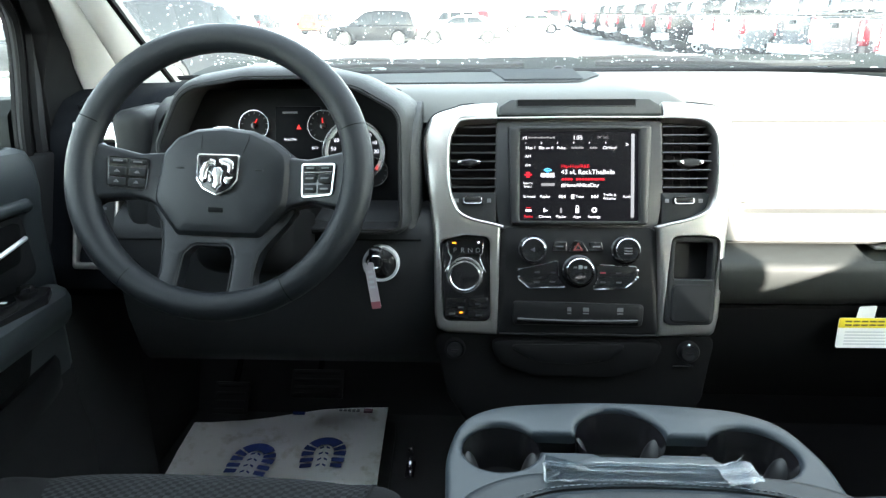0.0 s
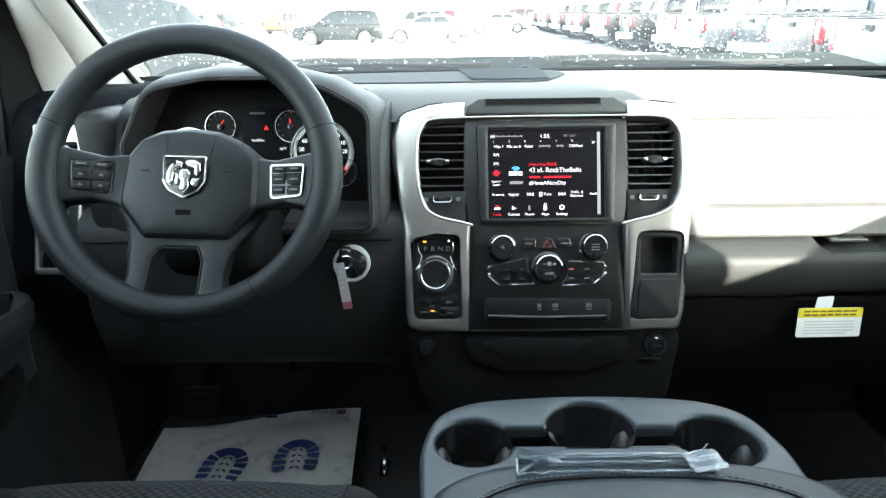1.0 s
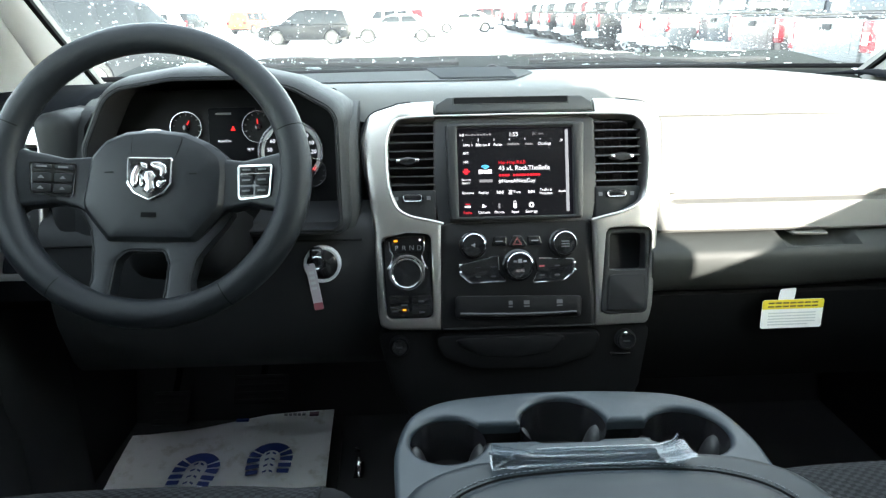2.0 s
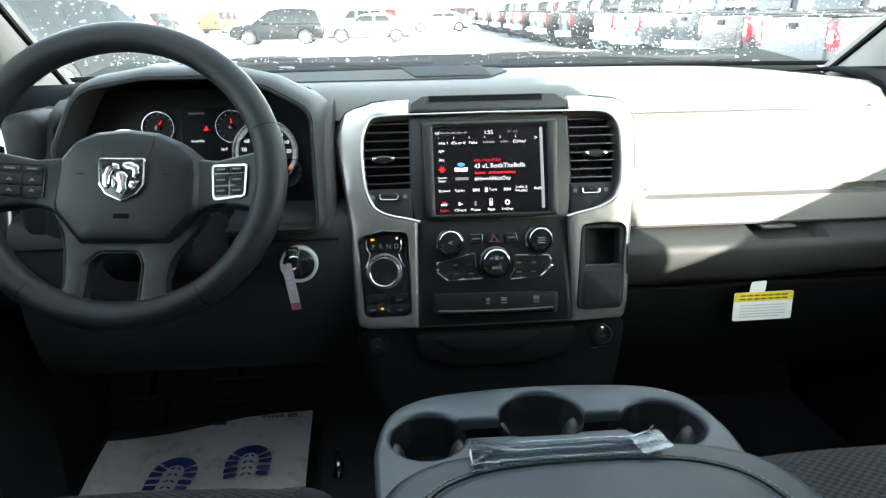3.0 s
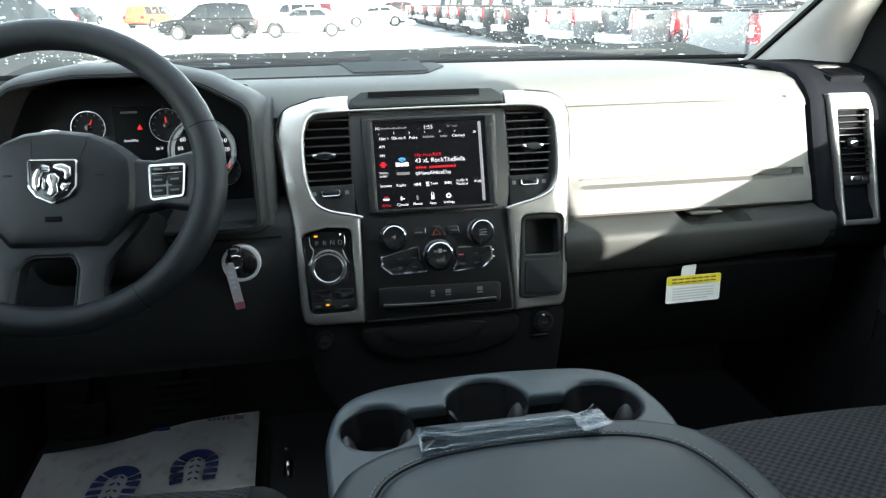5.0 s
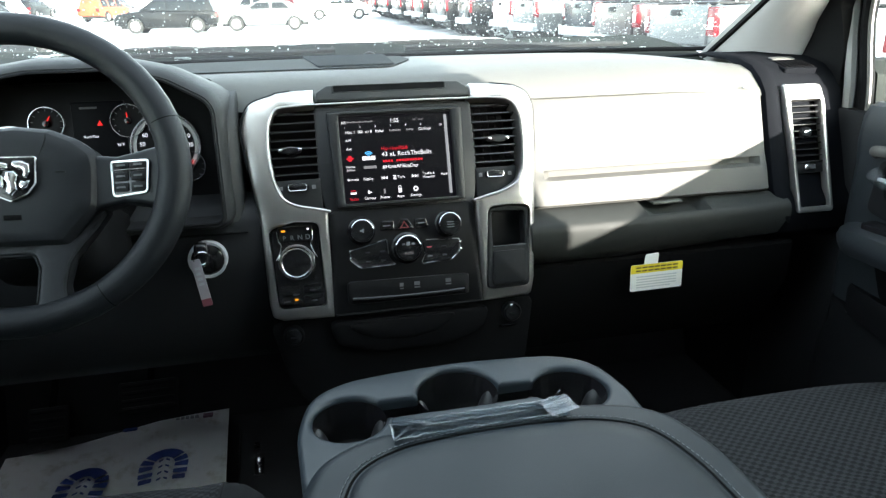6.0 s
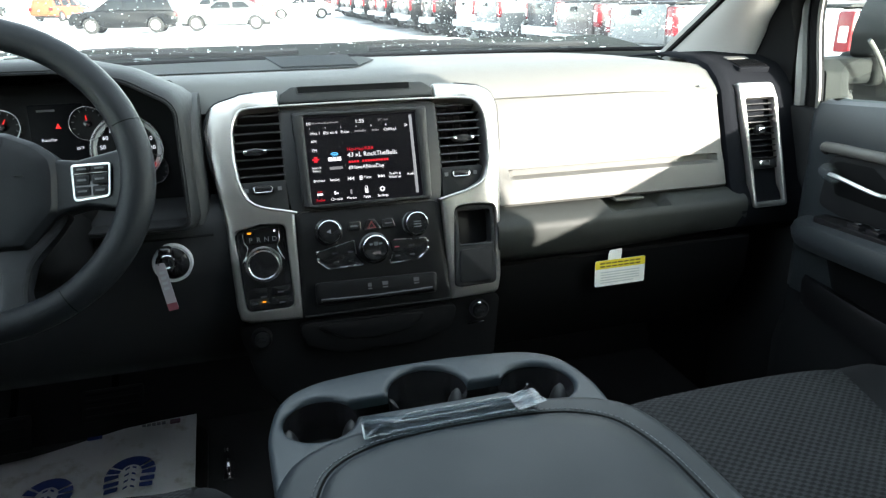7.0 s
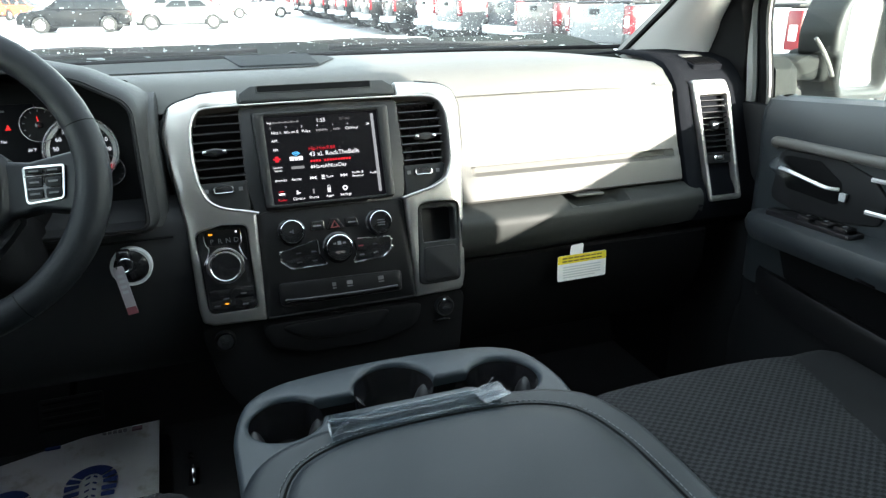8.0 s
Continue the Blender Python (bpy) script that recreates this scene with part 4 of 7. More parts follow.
def bezel(s):
    k = lambda pts: [(s * p[0], *p[1:]) for p in pts]
    # the passenger's corner is rounder than the driver's
    corner = [(-0.19, 0.1715, 0.03), (-0.2225, 0.157, 0.03), (-0.2345, 0.118, 0.04)] if s > 0 else [(-0.2, 0.170, 0.02), (-0.224, 0.160, 0.024), (-0.2335, 0.136, 0.02)]
    outer = fillet(k([(-0.124, 0.176, 0.002), (-0.16, 0.1745, 0.01)] + corner + [(-0.231, 0.06, 0.02), (-0.2245, -0.03, 0.02), (-0.2225, -0.15, 0.01),
                      (-0.219, -0.172, 0.008), (-0.2, -0.1785, 0.01), (-0.122, -0.1805, 0.002), (-0.1185, -0.0165, 0.002), (-0.114, -0.0125, 0.002), (-0.130, -0.0080, 0.01), (-0.165, 0.000, 0.02), (-0.190, 0.013, 0.022),
                      (-0.2010, 0.038, 0.02), (-0.2045, 0.075, 0.02), (-0.2035, 0.118, 0.022), (-0.194, 0.1405, 0.02), (-0.174, 0.1480, 0.02), (-0.124, 0.150, 0.002)]), 0.01, 4)
    hole = fillet(k([(-0.2115, -0.034, 0.012), (-0.206, -0.1605, 0.010), (-0.1325, -0.1605, 0.008), (-0.1335, -0.0285, 0.012), (-0.172, -0.0255, 0.02)]) if s > 0 else
                  [(0.137, -0.0275, 0.012), (0.172, -0.0255, 0.02), (0.2095, -0.0285, 0.012), (0.2015, -0.1615, 0.012), (0.128, -0.1625, 0.010)], 0.01, 4)
    def flare(x, y):
        # the driver's side bezel is fuller than the passenger's
        w = max(0.0, min(1.0, (abs(x) - 0.205) / 0.014))
        low = max(0.0, min(1.0, (0.12 - y) / 0.15))
        foot = max(0.0, min(1.0, (-0.05 - y) / 0.12))
        grow = (0.004 - 0.008 * low + 0.001 * foot) if x < 0 else -(0.0055 * low + 0.006 * foot)
        return x + (grow if x > 0 else -grow) * w, y
    outer = [flare(x, y) for x, y in outer]
    if s > 0:
        outer = [(x + 0.0075 * max(0.0, min(1.0, (-0.180 - x) / 0.012)) if -0.2065 < x < -0.175 and y > 0.0 else x, y) for x, y in outer]
    b = part("silver_bezel", bowed(plate(outer, -0.05, 0.013, [hole], 0.0055, steps=4, hole_bev=0.0015)), M_SILVER, stack, "satin silver bezel", ST, angle=50)
    # a dark tube draws the shadow in the gap between bezel and dash skin
    rim = [p for p in inset(outer if area2(outer) > 0 else list(reversed(outer)), -0.0016) if p[1] > -0.02 and (abs(p[0]) > 0.207 or p[1] > 0.160) and abs(p[0]) > 0.128]
    rim.sort(key=lambda p: math.atan2(p[1] - 0.06, abs(p[0]) - 0.14))
    part("bezel_gap", bowed(tube([(x, y, 0.0060) for x, y in rim], 0.0014, 6)), M_KNEEPAN, b, "dark line round the bezel, drawn as the gap's shadow", ST)
    # raised lip round the vent
    lip = [(s * x + (0.0075 * max(0.0, min(1.0, (-0.182 - x) / 0.012)) if s > 0 and y > 0.0 else 0.0), y, 0.013) for x, y in ((-0.124, 0.1515), (-0.170, 0.1500), (-0.190, 0.1445), (-0.2015, 0.130), (-0.206, 0.11), (-0.2060, 0.07), (-0.2025, 0.036), (-0.191, 0.012), (-0.166, -0.0015), (-0.132, -0.0098), (-0.1145, -0.0145))]
    part("bezel_lip", bowed(tube(smooth_line(lip, 4), 0.0022, 8)), M_SILVER, b, "bright inner lip", ST)


both(bezel)


def centre_vent(s):
    x0, x1 = (-0.203, -0.124) if s < 0 else (0.124, 0.203)
    lo, hi = min(x0, x1), max(x0, x1)
    v = part("centre_vent", plate(fillet([(s * 0.125, -0.008, 0.002), (s * 0.166, -0.004, 0.014), (s * 0.19, 0.008, 0.014), (s * 0.2, 0.04, 0.02), (s * 0.204, 0.128, 0.014), (s * 0.196, 0.146, 0.012), (s * 0.125, 0.149, 0.002)], 0.01), -0.046, -0.036, bev=0), M_BLACK, stack, "black air vent", ST)
    part("vent_sill", plate(fillet([(s * 0.125, -0.010, 0.002), (s * 0.166, -0.006, 0.014), (s * 0.19, 0.006, 0.014), (s * 0.1985, 0.039, 0.006), (s * 0.125, 0.039, 0.002)], 0.01), -0.036, -0.004, bev=0.002), M_DARK, v, "", ST)
    for i in range(8):
        y = 0.137 - i * 0.0132
        e = 0.006 if i == 0 else (0.004 if i > 5 else 0.0)
        bm = slab(-0.5 * (0.074 - e), -0.0016, -0.012, 0.5 * (0.074 - e), 0.0016, 0.012, 0.001, 1)
        # driver's slats take a darker copy for shade; the passenger's stay glossy in sun
        part("slat", bm, M_GLOSS if s > 0 else M_SHADESLAT, v, "", ST @ pose(s * (0.1625 - e / 2), y, -0.016, -14, 0, 0))
    for i in range(5):
        x = s * (0.138 + i * 0.0125)
        part("cross_vane", slab(-0.0008, 0.04, -0.034, 0.0008, 0.145, -0.028, 0), M_DARK, v, "", ST @ pose(x, 0, 0))
    km = ST @ pose(s * 0.167, 0.0845, 0.0)
    k = part("vent_tab", plate(fillet([(-0.018, -0.003), (0, -0.0075), (0.018, -0.003), (0.018, 0.003), (0, 0.0065), (-0.018, 0.003)], 0.006), -0.008, 0.003, bev=0.002), M_DARK if s > 0 else M_GLOSS, v, "", km)
    for e in (-1, 1):
        part("tab_tip", slab(e * 0.0145 - 0.003, -0.0025, 0.002, e * 0.0145 + 0.003, 0.0025, 0.0045, 0.001), M_CHROME, k, "", km)
    tm = ST @ pose(s * (0.161 if s < 0 else 0.158), 0.0265, -0.003)
    w = part("thumb_wheel", slab(-0.0165, -0.0055, -0.004, 0.0165, 0.0055, 0.0035, 0.0025), M_GLOSS, v, "black thumb wheel", tm)
    part("wheel_grip", plate(rrect(-0.0145, -0.0058, 0.0145, 0.0058, 0.005), 0.001, 0.0046, [rrect(-0.0128, -0.0036, 0.0128, 0.0048, 0.003)], 0.0008), M_CHROME, w, "chrome rim", tm)
    for e in (-1, 1):
        part("airflow_mark", slab(e * 0.025 - 0.003, -0.003, 0.0005, e * 0.025 + 0.003, 0.003, 0.0015, 0), M_ICON, v, "", tm)


both(centre_vent)

# tray on top of the stack
tray = part("top_tray", plate(fillet([(-0.1235, 0.155, 0.003), (0.1235, 0.155, 0.003), (0.121, 0.170), (0.104, 0.1805), (-0.104, 0.1805), (-0.121, 0.170)], 0.005), -0.03, 0.006, bev=0.004), M_TRAY, stack, "charcoal storage tray", ST)
part("tray_slot", plate(rrect(-0.096, 0.1680, 0.085, 0.1798, 0.003), 0.0, 0.0072, [rrect(-0.0935, 0.1695, 0.0825, 0.1785, 0.002)], 0.0008), M_TRAY, tray, "", ST)
# black plate just under the rim stands in for the slot's shaded depth
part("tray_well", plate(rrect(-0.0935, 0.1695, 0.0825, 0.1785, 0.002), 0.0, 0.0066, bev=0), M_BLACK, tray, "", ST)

part("top_lip", tube([(-0.124, 0.1515, 0.006), (0.0, 0.152, 0.0075), (0.124, 0.1515, 0.006)], 0.0017, 8), M_SILVER, stack, "thin bright strip under the tray", ST)

# touchscreen
scr = part("touchscreen", plate(fillet([(-0.103, -0.010), (0.103, -0.010), (0.108, 0.140), (-0.108, 0.140)], 0.006), -0.02, 0.006, [rrect(-0.0895, -0.0045, 0.0895, 0.1325, 0.003)], 0.004), M_FACE, stack, "dark framed touchscreen showing a radio page", ST)
M_LCD = lit("lcd_black", (0.035, 0.033, 0.05), 0.010)
part("display", plate(rrect(-0.0895, -0.0045, 0.0895, 0.1325, 0.002), -0.018, -0.0012, bev=0), M_LCD, scr, "lit dark display", ST)
M_TXT = lit("display_white", (0.95, 0.96, 1.0), 0.115)
M_DIM = lit("display_grey", (0.5, 0.5, 0.52), 0.045)
M_RED = lit("display_red", (0.9, 0.03, 0.05), 0.075)
M_CYAN = lit("display_blue", (0.1, 0.5, 0.9), 0.14)
TX = lambda x, y: ST @ pose(-0.0855 + x * 0.171, 0.128 * (1 - y), -0.0008)


def word(t, x, y, size, m=M_TXT, align="LEFT"):
    lettering(t, size * 0.93, m, scr, TX(x, y), align)


def mark(x0, y0, x1, y1, m=M_TXT):
    part("display_mark", plate(rrect(-0.0855 + x0 * 0.171, 0.128 * (1 - y1), -0.0855 + x1 * 0.171, 0.128 * (1 - y0), 0.0004, 2), -0.0010, -0.0006, bev=0), m, scr, "", ST)


word("HI", 0.0, 0.045, 0.0075)
for i in range(9):
    mark(0.05 + i * 0.027, 0.03 + 0.008 * (i % 2), 0.072 + i * 0.027, 0.05, M_DIM)
word("1:55", 0.49, 0.045, 0.0095, align="CENTER")
word("36° out", 0.66, 0.04, 0.0062, M_DIM)
for i, (t, x) in enumerate((("Hits 1", 0.075), ("80s on 8", 0.21), ("Pulse", 0.345), (None, 0.49), (None, 0.63), ("ClsVinyl", 0.77))):
    word(str(i + 1), 0.02 + i * 0.142, 0.105, 0.0048)
    if t:
        word(t, x, 0.165, 0.0068, align="CENTER")
    else:
        for q in range(8 if x < 0.5 else 5):
            mark(x - (0.055 if x < 0.5 else 0.033) + q * 0.0138, 0.150 + 0.006 * (q % 3 == 1), x - (0.055 if x < 0.5 else 0.033) + q * 0.0138 + 0.0105, 0.176, M_DIM)
word(">", 0.91, 0.13, 0.0105)
word("AM", 0.05, 0.265, 0.0068, align="CENTER")
word("FM", 0.05, 0.375, 0.0068, align="CENTER")
mark(0.018, 0.475, 0.085, 0.495, M_RED)
mark(0.035, 0.45, 0.068, 0.52, M_RED)
word("Source", 0.05, 0.585, 0.0055, align="CENTER")
word("Select", 0.05, 0.625, 0.0055, align="CENTER")
for i, r in enumerate((0.0075, 0.005, 0.0025)):
    arc = [(0.008 * 0 + r * math.cos(radians(a)), r * math.sin(radians(a)), 0) for a in range(35, 150, 15)]
    part("display_mark", tube(arc, 0.0007, 5), M_CYAN, scr, "", TX(0.225, 0.47))
mark(0.165, 0.465, 0.205, 0.515)
mark(0.21, 0.47, 0.24, 0.515)
mark(0.245, 0.465, 0.285, 0.515)
mark(0.17, 0.585, 0.29, 0.62, M_DIM)
word("Hip-Hop/R&B", 0.345, 0.385, 0.0082, M_RED)
word("43 xL RockTheBells", 0.345, 0.455, 0.0108)
for i in range(15):
    if i != 4:
        mark(0.35 + i * 0.0255, 0.525, 0.370 + i * 0.0255, 0.553, M_RED)
word("#HaveANiceDay", 0.345, 0.61, 0.0090)
word("Browse", 0.065, 0.745, 0.0064, align="CENTER")
word("Replay", 0.205, 0.745, 0.0064, align="CENTER")


def tri(x, y, s, m=M_TXT):
    w = 0.0022 * s
    part("display_mark", plate([(-w, 0), (w, 0.0028), (w, -0.0028)], 0.0001, 0.0004, bev=0), m, scr, "", TX(x, y))


for e, x in ((1, 0.345), (-1, 0.625)):
    tri(x, 0.745, e)
    tri(x + 0.027, 0.745, e)
    mark(x - 0.018 if e > 0 else x + 0.042, 0.725, x - 0.012 if e > 0 else x + 0.048, 0.765)
for i in range(3):
    mark(0.435, 0.72 + i * 0.02, 0.465, 0.732 + i * 0.02)
word("Tune", 0.475, 0.745, 0.0064)
word("Traffic &", 0.775, 0.725, 0.0060, align="CENTER")
word("Weather", 0.775, 0.768, 0.0060, align="CENTER")
word("Audio", 0.89, 0.745, 0.0064)
mark(0.03, 0.90, 0.085, 0.925, M_TXT)
mark(0.035, 0.875, 0.08, 0.885, M_RED)
word("Radio", 0.057, 0.985, 0.0064, M_RED, "CENTER")
for t, x in (("Climate", 0.205), ("Phone", 0.345), ("Apps", 0.49), ("Settings", 0.64)):
    word(t, x, 0.985, 0.0064, align="CENTER")
mark(0.19, 0.885, 0.205, 0.93)
mark(0.205, 0.905, 0.228, 0.92)
mark(0.337, 0.88, 0.355, 0.94, M_DIM)
mark(0.475, 0.885, 0.505, 0.94)
part("display_mark", plate(circle(0, 0, 0.0042, 14), 0.0001, 0.0004, [circle(0, 0, 0.002, 10)], 0), M_TXT, scr, "", TX(0.64, 0.905))
part("display_mark", tube([(-0.0018, 0, 0), (-0.0016, 0.004, 0), (0.0016, 0.004, 0), (0.0018, 0, 0)], 0.0005, 5), M_TXT, scr, "", TX(0.49, 0.885))
M_STRIP = lit("display_strip", (0.5, 0.52, 0.55), 0.06)
part("scroll_strip", slab(0.0785, 0.001, -0.001, 0.0835, 0.128, 0.0004, 0.001), M_STRIP, scr, "pale scroll strip", ST)


# knobs
def knob(x, y, r, name, mark_red=False):
    m = ST @ pose(x, y, -0.006)
    k = part(name, turned([(r * 1.18, 0), (r * 1.16, 0.004), (r * 1.02, 0.006), (r * 1.0, 0.018), (r * 0.93, 0.022), (r * 0.90, 0.022)], 32), M_GLOSS, stack, "black rotary knob with chrome ring", m)
    part("chrome_ring", turned([(r * 0.96, 0.017), (r * 0.95, 0.0235), (r * 0.89, 0.0245), (r * 0.86, 0.0225)], 32), M_CHROME, k, "", m)
    part("knob_cap", turned([(r * 0.87, 0.0205), (r * 0.84, 0.0225), (r * 0.4, 0.0235), (0, 0.024)], 28), M_GLOSS, k, "", m)
    return k, m


k, m = knob(-0.069, -0.0485, 0.0190, "volume_knob")
part("knob_icon", plate([(-0.004, -0.0012), (-0.0015, -0.0012), (0.002, -0.004), (0.002, 0.004), (-0.0015, 0.0012), (-0.004, 0.0012)], 0.024, 0.0245, bev=0), M_ICON, k, "", m)
k, m = knob(0.0715, -0.0485, 0.0190, "tuning_knob")
for i in range(3):
    part("knob_icon", slab(-0.006, -0.006 + i * 0.004, 0.024, 0.006, -0.0045 + i * 0.004, 0.0245, 0), M_ICON, k, "", m)
k, m = knob(0.001, -0.0815, 0.0218, "fan_knob")
lettering("AUTO", 0.0050, M_DIM, k, m @ pose(0, -0.008, 0.0248), "CENTER")
part("knob_icon", slab(-0.003, 0.004, 0.024, 0.003, 0.010, 0.0248, 0), M_ICON, k, "", m)
part("knob_icon", slab(-0.010, 0.005, 0.024, -0.005, 0.008, 0.0248, 0), M_ICON, k, "", m)
part("knob_icon", slab(0.005, 0.005, 0.024, 0.010, 0.008, 0.0248, 0), M_ICON, k, "", m)
for x0, x1, lab in ((-0.040, -0.0165, 0), (-0.0125, 0.0135, 1), (0.0165, 0.0395, 0)):
    if lab:
        o = fillet([(x0 - 0.003, -0.052), (x1 + 0.003, -0.052), (0.006, -0.0345), (-0.006, -0.0345)], 0.003)
    else:
        c = (x0 + x1) / 2
        o = fillet([(x0, -0.051), (x1, -0.051), (x1 - 0.004 * (c > 0), -0.036), (x0 + 0.004 * (c < 0), -0.036)], 0.003)
    b = part("hazard_button" if lab else "menu_button", plate(o, -0.01, 0.0, bev=0.0015), M_GLOSS, stack, "", ST)
    if lab:
        part("hazard_mark", plate([(-0.0075, -0.0495), (0.0075, -0.0495), (0.0, -0.0375)], 0.0, 0.0005, [[(-0.0045, -0.048), (0.0045, -0.048), (0.0, -0.0405)]], 0), mat("hazard_red", (0.14, 0.016, 0.016), 0.5), b, "", ST)
    else:
        part("button_mark", slab(c - 0.006, -0.0445, 0.0, c + 0.006, -0.0425, 0.0005, 0), M_ICON, b, "", ST)
# climate panel: two wings outlined in chrome
for s in (-1, 1):
    o = [(-0.0905, -0.079, 0.004), (-0.030, -0.0655, 0.003), (-0.029, -0.0905, 0.012), (-0.0165, -0.1065, 0.004), (-0.075, -0.1075, 0.012), (-0.0905, -0.094, 0.006)]
    if s > 0:
        o = [(0.0265, -0.071, 0.006), (0.0885, -0.0735, 0.004), (0.089, -0.093, 0.008), (0.072, -0.107, 0.012), (0.021, -0.1095, 0.004), (0.0305, -0.095, 0.012)]
    w = part("climate_wing", plate(fillet(o, 0.004), -0.01, -0.0025, bev=0.0015), M_GLOSS, stack, "gloss black climate buttons edged in chrome", ST)
    pts = fillet(o, 0.004)
    loop = [(x, y, -0.0025) for x, y in pts]
    part("chrome_edge", tube(loop[: int(len(loop) * (0.40 if s < 0 else 0.0))] or loop[-22:], 0.0011, 6), M_CHROME, w, "", ST)
    part("chrome_edge", tube(loop[-16:] if s < 0 else loop[5:17], 0.0011, 6), M_CHROME, w, "", ST)
    for i in range(2):
        for j in range(2):
            bx, by = (s * (0.062 - 0.024 * i), -0.0835 - 0.0145 * j)
            part("button_mark", slab(bx - 0.004, by - 0.0012, -0.0026, bx + 0.004, by + 0.0012, -0.002, 0), M_DIMICON if not (s > 0 and i == 1 and j == 0) else M_REDINK, w, "", ST)
    for j in range(2):
        part("button_tip", slab(s * 0.0895 - 0.002, -0.0815 - 0.011 * j, -0.004, s * 0.0895 + 0.002, -0.0775 - 0.011 * j, 0.0, 0.001), M_CHROME, w, "", ST)

# bin door under the climate panel
bn = part("bin_door", plate(fillet([(-0.099, -0.1270), (0.0995, -0.1310), (0.0965, -0.1645), (-0.099, -0.1635)], 0.008), -0.01, 0.002, bev=0.002), M_PANEL, stack, "gloss black storage bin door", ST)
part("bin_lip", tube([(-0.092, -0.1555, 0.002), (-0.05, -0.1572, 0.0038), (0.0, -0.1580, 0.0045), (0.05, -0.1578, 0.0038), (0.089, -0.1570, 0.002)], 0.0042, 12), M_GLOSS, bn, "", ST)
for x, w in ((-0.013, 0.003), (0.012, 0.0045), (0.0635, 0.0045)):
    part("button_mark", slab(x - w, -0.1425, 0.002, x + w, -0.1365, 0.0027, 0), M_ICON, bn, "", ST)
    part("button_mark", slab(x - w, -0.1465, 0.002, x + w, -0.1445, 0.0027, 0), M_ICON, bn, "", ST)
part("stack_foot_line", tube([(-0.119, -0.1785, -0.004), (0.118, -0.1785, -0.004)], 0.0014, 6), M_KNEE, stack, "", ST)

# rotary shifter
sh = part("shifter_panel", plate(fillet([(-0.2105, -0.035), (-0.2055, -0.160), (-0.133, -0.160), (-0.134, -0.029), (-0.172, -0.026)], 0.012), -0.03, -0.001, bev=0.003), M_GLOSS, stack, "gloss black shifter panel", ST)
win = part("gear_window", plate(rrect(-0.1965, -0.056, -0.145, -0.0335, 0.003), -0.002, 0.002, bev=0.001), M_BLACK, sh, "", ST)
part("chrome_edge", tube(smooth_line([(-0.1985, -0.040, 0.002), (-0.1975, -0.053, 0.002), (-0.1935, -0.061, 0.002), (-0.1965, -0.072, 0.002), (-0.2025, -0.083, 0.002)], 5), 0.0009, 6), M_CHROME, sh, "", ST)
part("chrome_edge", tube(smooth_line([(-0.1445, -0.040, 0.002), (-0.1450, -0.053, 0.002), (-0.1490, -0.061, 0.002), (-0.1460, -0.072, 0.002), (-0.1405, -0.083, 0.002)], 5), 0.0009, 6), M_CHROME, sh, "", ST)
for i, c in enumerate("PRND"):
    lettering(c, 0.0105, M_ICON, win, ST @ pose(-0.188 + i * 0.0118, -0.0505, 0.0023), "CENTER")
M_AMBER = lit("amber_lamp", (1.0, 0.36, 0.02), 0.10)
part("gear_lamp", slab(-0.192, -0.0405, 0.002, -0.186, -0.0375, 0.003, 0.0008), M_AMBER, win, "", ST)
part("white_lamp", slab(-0.153, -0.0395, 0.002, -0.150, -0.0365, 0.003, 0.0008), M_TXT, win, "", ST)
m = ST @ pose(-0.1725, -0.0885, -0.002)
kb = part("shifter_knob", turned([(0.028, 0), (0.0265, 0.006), (0.0245, 0.009), (0.0245, 0.022), (0.0225, 0.0255), (0.0205, 0.026)], 36), M_CHROME, sh, "chrome rotary shifter", m)
part("knob_cap", turned([(0.0208, 0.0235), (0.0198, 0.026), (0.012, 0.0268), (0, 0.027)], 30), M_GLOSS, kb, "", m)
for rr, zz in ((0.0217, 0.0258), (0.0272, 0.005)):
    part("knob_ring", tube([(rr * math.cos(a * 0.1745), rr * math.sin(a * 0.1745), zz) for a in range(36)], 0.0009, 8, closed=True), M_CHROME, kb, "", m)
for i in range(2):
    for j in range(2):
        part("drive_button", slab(-0.201 + i * 0.034, -0.154 + j * 0.016, -0.002, -0.171 + i * 0.034, -0.1395 + j * 0.016, 0.0015, 0.002), M_GLOSS, sh, "", ST)
part("drive_lamp", slab(-0.1805, -0.1475, 0.0015, -0.1755, -0.1445, 0.0025, 0.0008), M_AMBER, sh, "", ST)
for x, y in ((-0.152, -0.1325), (-0.151, -0.149), (-0.192, -0.147), (-0.178, -0.1375)):
    part("button_mark", slab(x - 0.0045, y - 0.002, 0.0015, x + 0.0045, y + 0.0005, 0.002, 0), M_DIMICON, sh, "", ST)

# open pocket on the other side
pk = part("phone_pocket", plate(fillet([(0.1375, -0.028), (0.172, -0.026), (0.209, -0.029), (0.201, -0.161), (0.1285, -0.162)], 0.012), -0.02, 0.004,
                               [fillet([(0.1445, -0.036), (0.2, -0.036), (0.197, -0.092), (0.1425, -0.092)], 0.006)], 0.003), M_DARK, stack, "charcoal pocket with a dark opening", ST)
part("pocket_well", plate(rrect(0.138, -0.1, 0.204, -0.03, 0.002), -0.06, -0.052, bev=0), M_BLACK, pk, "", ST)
part("pocket_edge", tube([(0.1425, -0.093, 0.004), (0.199, -0.093, 0.004)], 0.0014, 6), M_LEDGE, pk, "", ST)
part("pocket_flap", plate(fillet([(0.1415, -0.1), (0.199, -0.1), (0.194, -0.155), (0.136, -0.156)], 0.008), 0.003, 0.007, bev=0.002), M_KNEE, pk, "", ST)

